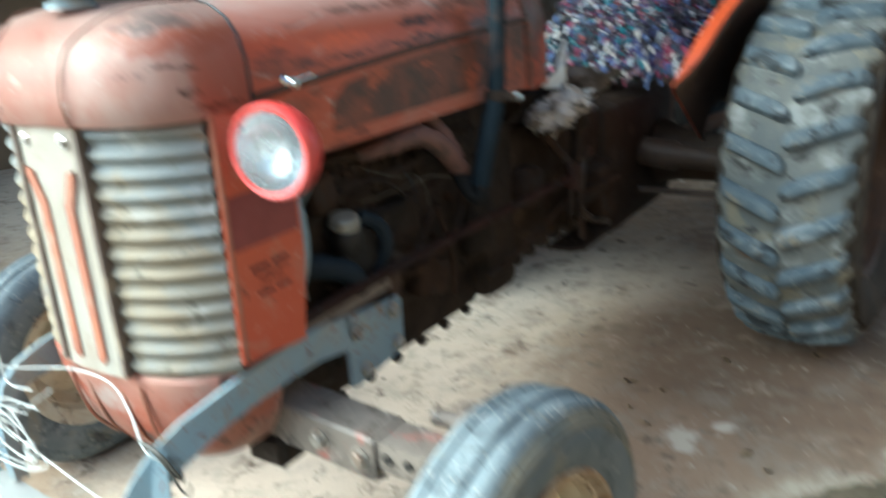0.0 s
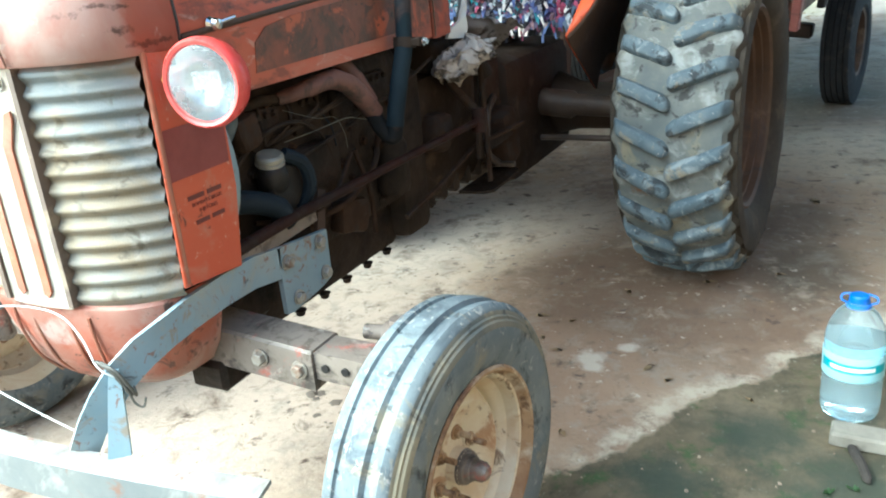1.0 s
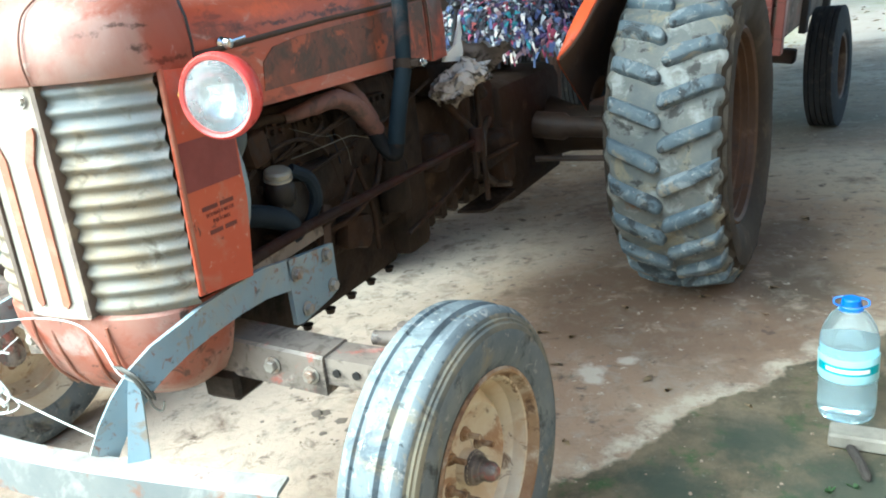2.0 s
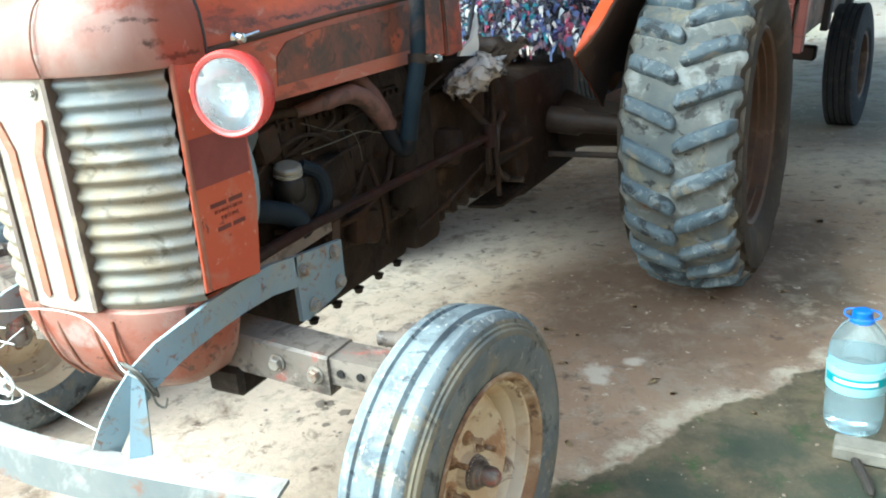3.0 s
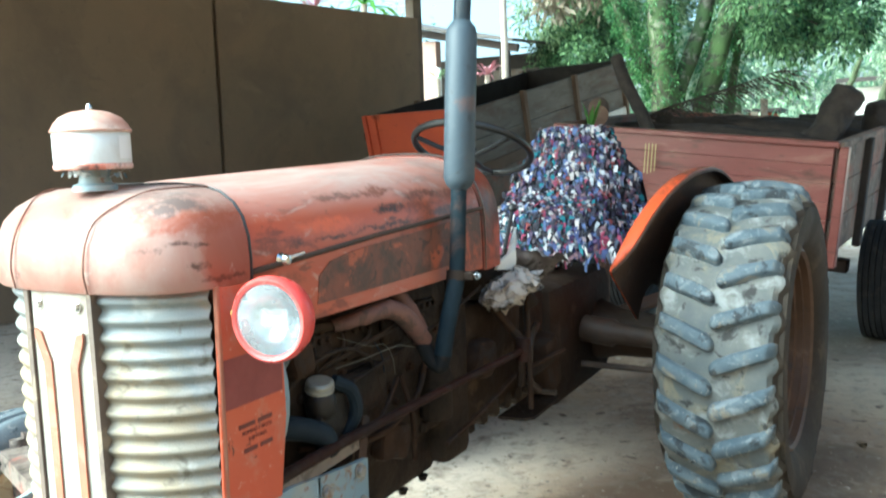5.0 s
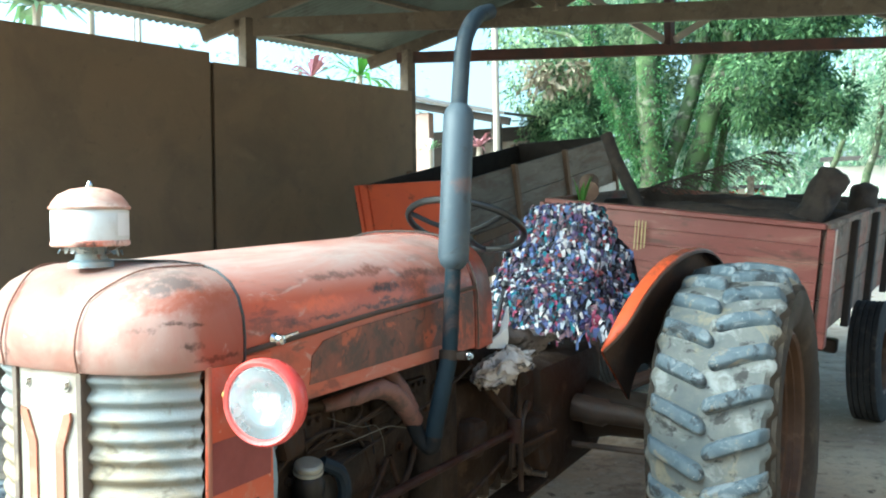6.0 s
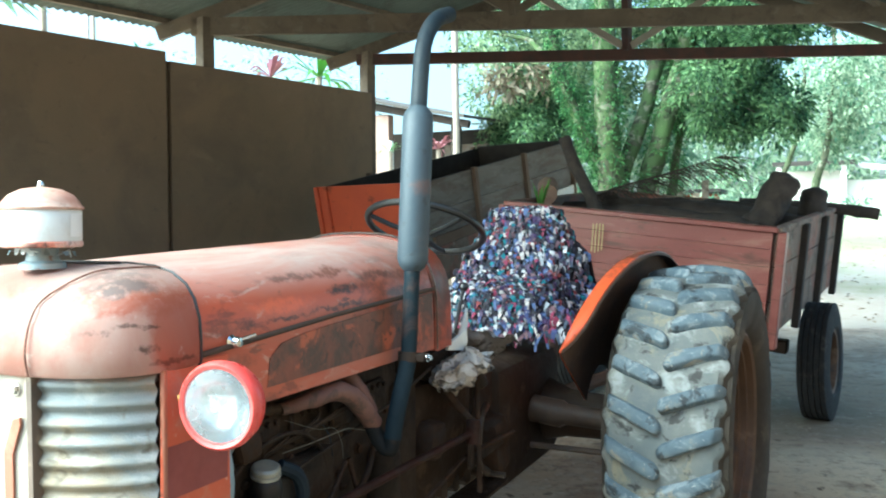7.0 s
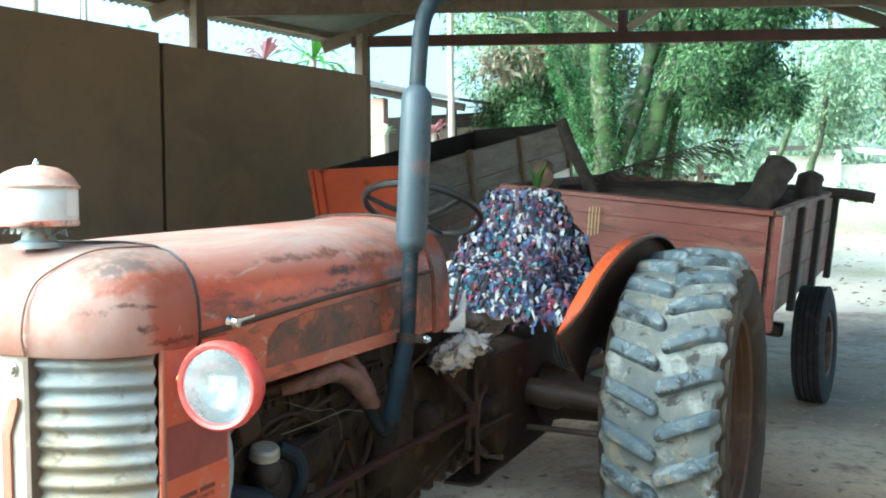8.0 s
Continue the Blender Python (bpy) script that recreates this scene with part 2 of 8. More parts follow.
M_RIMLIP = mat("rusty_rim_lip", (0.24, 0.125, 0.06), (0.40, 0.27, 0.155), 0.7, s1=10, bump=0.25, stains=[((0.58, 0.50, 0.38), 8.0, 0.54, 0.66, 0.8), ((0.10, 0.05, 0.028), 13.0, 0.56, 0.66, 0.8)])
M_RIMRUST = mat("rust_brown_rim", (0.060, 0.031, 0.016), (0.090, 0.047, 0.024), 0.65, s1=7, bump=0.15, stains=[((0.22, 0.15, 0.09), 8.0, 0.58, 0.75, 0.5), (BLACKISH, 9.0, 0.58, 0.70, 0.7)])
M_TYRE = mat("muddy_grey_rubber", (0.110, 0.122, 0.122), (0.172, 0.170, 0.152), 0.8, s1=9, bump=0.3, bscale=55, spec=0.3,
             stains=[((0.29, 0.245, 0.15), 6.0, 0.56, 0.68, 0.55), ((0.36, 0.38, 0.37), 9.0, 0.56, 0.68, 0.6), ((0.04, 0.038, 0.036), 12.0, 0.585, 0.66, 0.9)],
             spots=[((0.80, 2.125, 1.075), (0.05, 0.04, 0.035), (0.018, 0.018, 0.02), 0.95), ((0.735, 2.03, 0.79), (0.03, 0.04, 0.03), (0.45, 0.30, 0.13), 0.85), ((0.86, 2.03, 0.90), (0.06, 0.05, 0.03), (0.36, 0.27, 0.13), 0.7),
                    ((0.69, 2.05, 0.47), (0.045, 0.04, 0.03), (0.16, 0.075, 0.03), 0.85), ((0.90, 2.15, 1.16), (0.05, 0.05, 0.03), (0.30, 0.24, 0.16), 0.6), ((0.70, 2.10, 0.36), (0.03, 0.04, 0.03), (0.08, 0.05, 0.03), 0.8)])
M_LUG = mat("worn_lug_rubber", (0.080, 0.108, 0.130), (0.130, 0.157, 0.174), 0.75, s1=12, bump=0.3, bscale=60, spec=0.3,
            stains=[((0.31, 0.34, 0.35), 14.0, 0.56, 0.68, 0.6), ((0.03, 0.032, 0.035), 9.0, 0.58, 0.65, 0.85), ((0.30, 0.24, 0.15), 12.0, 0.6, 0.72, 0.6), ((0.45, 0.45, 0.42), 55.0, 0.66, 0.72, 0.7)])
M_TYREF = mat("blue_grey_worn_rubber", (0.120, 0.146, 0.166), (0.155, 0.180, 0.198), 0.85, s1=9, bump=0.25, bscale=50, spec=0.15,
              stains=[((0.20, 0.235, 0.25), 5.0, 0.48, 0.66, 0.8), ((0.055, 0.065, 0.075), 8.0, 0.57, 0.67, 0.55), ((0.40, 0.40, 0.38), 22.0, 0.62, 0.70, 0.75), ((0.42, 0.41, 0.37), 55.0, 0.63, 0.70, 0.7), ((0.30, 0.25, 0.16), 11.0, 0.60, 0.72, 0.6), ((0.035, 0.04, 0.045), 34.0, 0.62, 0.69, 0.7)])
M_TYREDARK = mat("dark_rubber", (0.014, 0.014, 0.015), (0.024, 0.023, 0.022), 0.9, s1=10, bump=0.2, spec=0.3, stains=[((0.16, 0.13, 0.10), 12.0, 0.6, 0.75, 0.4)])
M_CHROME = mat("worn_chrome", (0.75, 0.75, 0.75), (0.6, 0.6, 0.6), 0.18, metal=1.0, s1=20, bump=0.03)
M_BOLT = mat("weathered_bolt_steel", (0.30, 0.275, 0.24), (0.42, 0.40, 0.36), 0.45, metal=0.5, s1=25, bump=0.1, stains=[((0.24, 0.12, 0.06), 22.0, 0.56, 0.68, 0.7)])
M_BLACK = mat("black_paint", (0.012, 0.012, 0.013), (0.02, 0.02, 0.02), 0.35, bump=0.02)
M_WHITE = mat("white_plastic", (0.72, 0.74, 0.72), (0.66, 0.68, 0.66), 0.4, s1=8, bump=0.03, stains=[((0.45, 0.38, 0.28), 9.0, 0.6, 0.8, 0.4)])
M_WIRE = mat("pale_twine", (0.60, 0.62, 0.60), (0.5, 0.52, 0.5), 0.5, bump=0.05)
M_DIRTYRAG = mat("dust_caked_rag", (0.52, 0.48, 0.44), (0.40, 0.35, 0.31), 0.95, s1=14, bump=0.6, bscale=50, stains=[((0.15, 0.12, 0.10), 17.0, 0.54, 0.64, 0.8), ((0.03, 0.025, 0.022), 26.0, 0.56, 0.63, 0.95), ((0.62, 0.60, 0.57), 22.0, 0.60, 0.68, 0.8)])
M_WALL = mat("brown_painted_plaster", (0.235, 0.164, 0.103), (0.200, 0.145, 0.093), 0.85, s1=0.8, bump=0.14, bscale=35, stains=[((0.15, 0.11, 0.078), 1.3, 0.50, 0.72, 0.6), ((0.29, 0.215, 0.145), 3.0, 0.6, 0.8, 0.4), ((0.12, 0.09, 0.065), 9.0, 0.64, 0.74, 0.4)])
M_TIMBER = mat("weathered_roof_timber", (0.155, 0.118, 0.078), (0.115, 0.088, 0.060), 0.8, s1=3, bump=0.25, bscale=30, stains=[((0.065, 0.05, 0.036), 5.0, 0.55, 0.7, 0.6), ((0.20, 0.17, 0.125), 7.0, 0.60, 0.72, 0.5)])
M_DARKTIMBER = mat("dark_red_timber", (0.085, 0.032, 0.022), (0.06, 0.028, 0.02), 0.7, s1=3, bump=0.2, stains=[(BLACKISH, 6.0, 0.5, 0.7, 0.6)])
M_ROOF = mat("green_grey_roof_sheet", (0.13, 0.155, 0.13), (0.10, 0.115, 0.095), 0.7, s1=1.2, bump=0.1, stains=[((0.06, 0.06, 0.045), 2.0, 0.52, 0.7, 0.6)])
M_TRRED = mat("trailer_red_paint", (0.195, 0.056, 0.045), (0.235, 0.080, 0.064), 0.34, s1=2.5, bump=0.08, stretch=(0.4, 1, 2), stains=[((0.33, 0.18, 0.13), 5.0, 0.58, 0.72, 0.6), ((0.08, 0.034, 0.024), 7.0, 0.58, 0.70, 0.8), ((0.42, 0.33, 0.25), 26.0, 0.67, 0.75, 0.6)])
M_TRSIDE = mat("bare_brown_trailer_board", (0.15, 0.105, 0.075), (0.20, 0.15, 0.11), 0.75, s1=3, bump=0.25, bscale=30, stains=[((0.24, 0.075, 0.045), 3.0, 0.52, 0.66, 0.8), ((0.06, 0.04, 0.028), 5.0, 0.52, 0.66, 0.8), ((0.36, 0.32, 0.25), 16.0, 0.62, 0.72, 0.5)], vary=0.2)
M_TRORANGE = mat("trailer_orange_paint", (0.56, 0.10, 0.035), (0.48, 0.085, 0.04), 0.45, s1=2, bump=0.06, stains=[(BLACKISH, 5.0, 0.62, 0.75, 0.7)])
M_BOARD = mat("grey_weathered_board", (0.165, 0.140, 0.112), (0.215, 0.19, 0.16), 0.85, s1=2.0, bump=0.25, bscale=25, stretch=(3, 0.8, 3), stains=[((0.12, 0.075, 0.048), 1.6, 0.52, 0.64, 0.6), ((0.085, 0.066, 0.05), 3.0, 0.56, 0.68, 0.5), ((0.28, 0.26, 0.225), 9.0, 0.60, 0.70, 0.4)], vary=0.14)
M_DARKBOARD = mat("near_black_board", (0.035, 0.03, 0.027), (0.055, 0.045, 0.038), 0.9, s1=2, bump=0.3, stains=[((0.02, 0.018, 0.016), 4.0, 0.5, 0.7, 0.7)])
M_BARK = mat("log_bark", (0.040, 0.030, 0.024), (0.068, 0.052, 0.040), 0.9, s1=6, bump=0.8, bscale=22, stains=[((0.03, 0.024, 0.02), 9.0, 0.5, 0.65, 0.8)])
M_TRUNK = mat("mossy_trunk", (0.085, 0.075, 0.06), (0.065, 0.09, 0.04), 0.95, s1=1.6, bump=1.0, bscale=9, spec=0.2, stains=[((0.06, 0.11, 0.04), 2.2, 0.52, 0.66, 0.75), ((0.24, 0.225, 0.19), 4.0, 0.56, 0.68, 0.7), ((0.02, 0.022, 0.016), 5.0, 0.56, 0.66, 0.8)])
M_GRIME = mat("brown_grime", (0.045, 0.026, 0.017), (0.07, 0.037, 0.023), 0.75, s1=5, bump=0.2, stains=[(BLACKISH, 7.0, 0.5, 0.7, 0.6)])
# darker copy for the bumper's front: its shade is put into the colour
M_BUMPERFACE = mat("shaded_bumper_face", (0.13, 0.145, 0.15), (0.175, 0.185, 0.18), 0.65, s1=6, bump=0.12, stains=[((0.34, 0.34, 0.32), 6.0, 0.56, 0.68, 0.6), (RUST, 12.0, 0.60, 0.70, 0.7)])
M_POLE = mat("pale_bare_pole", (0.42, 0.36, 0.29), (0.34, 0.29, 0.23), 0.8, s1=4, bump=0.2)
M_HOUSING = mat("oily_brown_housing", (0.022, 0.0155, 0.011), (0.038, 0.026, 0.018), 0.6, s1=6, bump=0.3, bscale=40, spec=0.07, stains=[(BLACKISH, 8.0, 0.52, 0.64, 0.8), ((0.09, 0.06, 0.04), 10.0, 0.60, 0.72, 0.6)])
M_DOME = mat("dusty_red_dome_paint", (0.44, 0.19, 0.13), (0.52, 0.34, 0.27), 0.5, s1=14, bump=0.1, stains=[((0.55, 0.45, 0.38), 18.0, 0.52, 0.66, 0.7), ((0.20, 0.08, 0.05), 26.0, 0.60, 0.70, 0.7)])


# ---- mesh helpers ----
def V(*a):
    return Vector(a)


def finish(bm, smooth=True, angle=35):
    bmesh.ops.recalc_face_normals(bm, faces=bm.faces)
    if smooth:
        lim = radians(angle)
        for f in bm.faces:
            f.smooth = True
        for e in bm.edges:
            if len(e.link_faces) == 2 and e.calc_face_angle(0) > lim:
                e.smooth = False
    return bm


def part(name, bm, material, parent=None, label="", smooth=True, angle=35, raw=False):
    """Links a bmesh as one mesh object, under a thing or a part if one is given."""
    if not raw:
        finish(bm, smooth, angle)
    me = bpy.data.meshes.new(name)
    bm.to_mesh(me)
    bm.free()
    for m in material if isinstance(material, (list, tuple)) else (material,):
        me.materials.append(m)
    ob = new(name, me)
    if parent:
        ob.parent = parent
    return tagged(ob, label)


def thing(name, label, category, group="", m=None):
    """An Empty at a thing's base, under which its parts are built in its own coordinates."""
    ob = new(name)
    ob.empty_display_size = 0.1
    if m:
        ob.matrix_world = m
    return tagged(ob, label, category, group)


def box(bm, c, s, bevel=0.0, m=None, seg=1, mi=0):
    mm = Matrix.Translation(c) @ (m or Matrix()) @ Matrix.Diagonal((*s, 1))
    vs = bmesh.ops.create_cube(bm, size=1, matrix=mm)["verts"]
    fs = list({f for v in vs for f in v.link_faces})
    for f in fs:
        f.material_index = mi
    if bevel:
        bmesh.ops.bevel(bm, geom=list({e for v in vs for e in v.link_edges}), offset=bevel, segments=seg, affect="EDGES", profile=0.5)
    return bm


def beam(bm, a, b, w, h, up=(0, 0, 1), bevel=0.0):
    """A bar of width w and height h from a to b."""
    a, b = Vector(a), Vector(b)
    d = (b - a).normalized()
    side = d.cross(Vector(up)).normalized()
    u = side.cross(d)
    m = Matrix((side, d, u)).transposed().to_4x4()
    return box(bm, (a + b) / 2, (w, (b - a).length, h), bevel, m)


def rings(bm, loops, closed=True, caps=True, mi=0):
    """Skins loops of points, one after another."""
    vs = [[bm.verts.new(p) for p in lp] for lp in loops]
    n = len(loops[0])
    out = []
    for a, b in zip(vs, vs[1:]):
        for i in range(n if closed else n - 1):
            j = (i + 1) % n
            try:
                out.append(bm.faces.new((a[i], a[j], b[j], b[i])))
            except ValueError:
                pass
    if caps and closed:
        for lp in (vs[0], vs[-1]):
            try:
                out.append(bm.faces.new(lp))
            except ValueError:
                pass
    for f in out:
        f.material_index = mi
    return vs


def tube(bm, pts, r, seg=12, caps=True, mi=0):
    """A round tube along points; r a radius or one for each point."""
    pts = [Vector(p) for p in pts]
    rr = r if isinstance(r, (list, tuple)) else [r] * len(pts)
    loops, ref = [], None
    for i, p in enumerate(pts):
        d = (pts[min(i + 1, len(pts) - 1)] - pts[max(i - 1, 0)]).normalized()
        if ref is None:
            ref = d.orthogonal().normalized()
        ref = (ref - d * ref.dot(d)).normalized()
        o = d.cross(ref)
        loops.append([p + rr[i] * (math.cos(2 * math.pi * k / seg) * ref + math.sin(2 * math.pi * k / seg) * o) for k in range(seg)])
    rings(bm, loops, True, caps, mi)
    return bm


def curve_pts(pts, n=8):
    """A smooth line through points (Catmull-Rom)."""
    p = [Vector(q) for q in pts]
    p = [2 * p[0] - p[1]] + p + [2 * p[-1] - p[-2]]
    out = []
    for i in range(1, len(p) - 2):
        a, b, c, d = p[i - 1:i + 3]
        for k in range(n):
            t = k / n
            out.append(0.5 * (2 * b + (c - a) * t + (2 * a - 5 * b + 4 * c - d) * t * t + (3 * b - a - 3 * c + d) * t ** 3))
    return out + [p[-2]]


def lathe(bm, prof, c, axis="z", seg=32, caps=False, mi=0):
    """Turns a profile of (radius, height) round an axis through c."""
    loops = []
    for r, h in prof:
        lp = []
        for k in range(seg):
            a = 2 * math.pi * k / seg
            x, y = r * math.cos(a), r * math.sin(a)
            lp.append(Vector(c) + {"z": V(x, y, h), "x": V(h, x, y), "y": V(x, h, y)}[axis])
        loops.append(lp)
    rings(bm, loops, True, caps, mi)
    return bm


def hexbolt(bm, c, n, r=0.012, h=0.012, washer=True):
    """A hexagon head with a washer, standing out of a surface at c along n."""
    c, n = Vector(c), Vector(n).normalized()
    ref = n.orthogonal().normalized()
    o = n.cross(ref)

    def ring(rad, off, k, ph=0.0):
        return [c + n * off + rad * (math.cos(2 * math.pi * i / k + ph) * ref + math.sin(2 * math.pi * i / k + ph) * o) for i in range(k)]
    if washer:
        rings(bm, [ring(r * 1.35, 0, 14), ring(r * 1.35, 0.003, 14)])
    rings(bm, [ring(r, 0.002, 6), ring(r, h * 0.85, 6), ring(r * 0.85, h, 6)])
    return bm


# ---- ground and floor ----
def yard_rise(y):
    """The yard climbs gently beyond the shed."""
    return 0.080 * min(max(y - 13.0, 0.0), 26.0)


def height_noise(x, y, s):
    return noise.noise(Vector((x * s, y * s, 0.3)))


M_GROUND = mat("sandy_dirt", (0.43, 0.375, 0.315), (0.36, 0.30, 0.235), 0.95, s1=0.5, bump=0.4, bscale=18, stains=[((0.20, 0.22, 0.09), 0.35, 0.55, 0.7, 0.6), ((0.22, 0.14, 0.08), 6.0, 0.62, 0.72, 0.6)], spots=[((3.0, 27.0, 0.8), (7.0, 9.0, 3.0), (0.25, 0.29, 0.12), 0.75)], warp=(3.0, 3.0, 0.5))


# stains, and painted light: dark beside wheels and trailer, pale where the floor is lit
FLOOR_STAINS_LIGHT = [((0.85, 2.3), (0.75, 0.85), (0.165, 0.105, 0.068), 0.88), ((1.3, 3.4), (0.6, 0.9), (0.20, 0.142, 0.092), 0.85), ((1.9, 4.6), (1.3, 1.9), (0.38, 0.275, 0.185), 0.75), ((1.6, 6.6), (1.2, 1.2), (0.20, 0.15, 0.10), 0.6), ((1.28, 4.7), (0.45, 0.6), (0.58, 0.50, 0.38), 0.6), ((-0.35, 1.2), (0.6, 1.0), (0.57, 0.475, 0.39), 0.86), ((-0.55, 2.65), (0.50, 0.85), (0.60, 0.52, 0.43), 0.85), ((0.50, 2.4), (0.42, 0.60), (0.165, 0.108, 0.072), 0.88), ((0.35, 1.50), (0.45, 0.40), (0.29, 0.195, 0.135), 0.75), ((0.62, 1.45), (0.30, 0.45), (0.24, 0.158, 0.105), 0.6), ((-0.02, 3.0), (0.36, 0.5), (0.48, 0.40, 0.32), 0.6), ((1.22, 2.62), (0.20, 0.34), (0.075, 0.06, 0.042), 0.7), ((1.05, 5.9), (0.9, 0.95), (0.125, 0.105, 0.078), 0.75), ((1.38, 4.2), (0.55, 0.40), (0.52, 0.42, 0.29), 0.65), ((1.12, 3.22), (0.24, 0.36), (0.10, 0.073, 0.05), 0.75), ((-4.6, 3.2), (2.2, 1.6), (0.50, 0.44, 0.38), 0.85)]


def concrete_material():
    m, nt, bs = nodes_of("stained_concrete")
    tc = nt.nodes.new("ShaderNodeTexCoord")
    co = tc.outputs["Object"]
    def math2(op, a, b):
        k = nt.nodes.new("ShaderNodeMath")
        k.operation = op
        for sck, v in zip(k.inputs, (a, b)):
            if isinstance(v, float):
                sck.default_value = v
            else:
                nt.links.new(v, sck)
        return k.outputs[0]

    col = mix_node(nt, ramp_node(nt, noise_node(nt, co, 0.9, 6), 0.36, 0.62), (0.43, 0.345, 0.26), (0.31, 0.225, 0.155))
    col = mix_node(nt, ramp_node(nt, noise_node(nt, co, 2.3, 10, 0.72, 0.8), 0.47, 0.66), col, (0.165, 0.11, 0.08))
    col = mix_node(nt, ramp_node(nt, noise_node(nt, co, 12.0, 8, 0.75, 0.4), 0.50, 0.75), col, (0.40, 0.355, 0.30))
    col = mix_node(nt, ramp_node(nt, noise_node(nt, co, 6.5, 8, 0.6, 0.3), 0.66, 0.72), col, (0.58, 0.53, 0.46))
    col = mix_node(nt, ramp_node(nt, noise_node(nt, co, 26, 4, 0.5), 0.69, 0.74), col, (0.055, 0.04, 0.03))
    # brown oil and mud stains, with wheel shade and lit pale patches painted in
    for (px, py), (rx, ry), tone, amt in FLOOR_STAINS_LIGHT:
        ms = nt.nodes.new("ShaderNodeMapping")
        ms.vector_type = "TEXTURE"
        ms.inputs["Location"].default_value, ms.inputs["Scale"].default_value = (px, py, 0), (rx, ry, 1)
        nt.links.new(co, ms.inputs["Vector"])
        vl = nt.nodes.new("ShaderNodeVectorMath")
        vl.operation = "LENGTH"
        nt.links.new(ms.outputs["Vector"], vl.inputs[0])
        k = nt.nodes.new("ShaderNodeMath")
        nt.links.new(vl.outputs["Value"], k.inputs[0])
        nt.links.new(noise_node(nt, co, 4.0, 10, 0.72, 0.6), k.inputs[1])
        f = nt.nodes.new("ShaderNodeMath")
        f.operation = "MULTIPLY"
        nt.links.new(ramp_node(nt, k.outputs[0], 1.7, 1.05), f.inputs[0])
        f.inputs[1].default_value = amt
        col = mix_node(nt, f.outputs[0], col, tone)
    for sc, lo, hi, tone in ((3.4, 0.57, 0.70, (0.15, 0.105, 0.074)), (5.2, 0.585, 0.70, (0.34, 0.275, 0.21)), (9.0, 0.60, 0.68, (0.10, 0.068, 0.05)), (17.0, 0.63, 0.69, (0.46, 0.41, 0.34)), (38.0, 0.66, 0.72, (0.07, 0.05, 0.04)), (30.0, 0.68, 0.73, (0.50, 0.45, 0.38))):
        col = mix_node(nt, ramp_node(nt, noise_node(nt, co, sc, 6, 0.65, 0.3), lo, hi), col, tone)
    col = mix_node(nt, math2("MULTIPLY", ramp_node(nt, noise_node(nt, co, 7.5, 10, 0.75, 0.5), 0.50, 0.66), 0.6), col, (0.27, 0.24, 0.20))
    col = mix_node(nt, math2("MULTIPLY", ramp_node(nt, noise_node(nt, co, 13.0, 10, 0.75, 0.9), 0.54, 0.66), 0.7), col, (0.13, 0.092, 0.066))
    # damp mossy strip outside the drip line, with an uneven border
    sep = nt.nodes.new("ShaderNodeSeparateXYZ")
    nt.links.new(co, sep.inputs[0])

    d = math2("SUBTRACT", math2("MULTIPLY", sep.outputs[0], 0.82), math2("MULTIPLY", sep.outputs[1], 0.57))
    wob = math2("MULTIPLY", math2("SUBTRACT", noise_node(nt, co, 3.0, 8, 0.65), 0.5), 0.28)
    edge = ramp_node(nt, math2("ADD", d, wob), -0.048, -0.030)
    rim = math2("MULTIPLY", ramp_node(nt, math2("ADD", d, math2("MULTIPLY", wob, 1.5)), -0.14, -0.075), ramp_node(nt, noise_node(nt, co, 6.0, 10, 0.75), 0.44, 0.55))
    col = mix_node(nt, rim, col, (0.42, 0.36, 0.28))
    for (px, py), r in (((0.612, 1.690), 0.062), ((0.712, 1.80), 0.038), ((0.640, 1.640), 0.040)):
        vm = nt.nodes.new("ShaderNodeVectorMath")
        vm.operation = "DISTANCE"
        nt.links.new(co, vm.inputs[0])
        vm.inputs[1].default_value = (px, py, 0)
        near = math2("ADD", math2("DIVIDE", vm.outputs["Value"], r), math2("MULTIPLY", math2("SUBTRACT", noise_node(nt, co, 20.0, 8, 0.75), 0.25), 2.0))
        col = mix_node(nt, ramp_node(nt, near, 1.58, 1.02), col, (0.43, 0.37, 0.31))
    moss = mix_node(nt, ramp_node(nt, noise_node(nt, co, 5.0, 8, 0.7, 0.4), 0.42, 0.62), (0.135, 0.105, 0.066), (0.05, 0.048, 0.032))
    moss = mix_node(nt, ramp_node(nt, noise_node(nt, co, 9.0, 6, 0.7), 0.54, 0.66), moss, (0.045, 0.075, 0.026))
    moss = mix_node(nt, ramp_node(nt, noise_node(nt, co, 3.0, 8, 0.7, 0.5), 0.52, 0.62), moss, (0.155, 0.122, 0.080))
    moss = mix_node(nt, ramp_node(nt, noise_node(nt, co, 40.0, 6, 0.7), 0.60, 0.68), moss, (0.19, 0.175, 0.135))
    for (px, py), (rx, ry) in (((1.17, 1.40), (0.17, 0.15)), ((1.42, 1.20), (0.25, 0.2)), ((0.98, 1.12), (0.14, 0.12))):
        vm = nt.nodes.new("ShaderNodeMapping")
        vm.vector_type = "TEXTURE"
        vm.inputs["Location"].default_value, vm.inputs["Scale"].default_value = (px, py, 0), (rx, ry, 1)
        nt.links.new(co, vm.inputs["Vector"])
        vl = nt.nodes.new("ShaderNodeVectorMath")
        vl.operation = "LENGTH"
        nt.links.new(vm.outputs["Vector"], vl.inputs[0])
        near = math2("ADD", vl.outputs["Value"], math2("MULTIPLY", noise_node(nt, co, 14.0, 8, 0.75), 1.6))
        moss = mix_node(nt, math2("MULTIPLY", ramp_node(nt, near, 1.95, 1.15), 0.85), moss, (0.040, 0.050, 0.036))
    col = mix_node(nt, edge, col, moss)
    nt.links.new(col, bs.inputs["Base Color"])
    fine = noise_node(nt, co, 45, 8, 0.7)
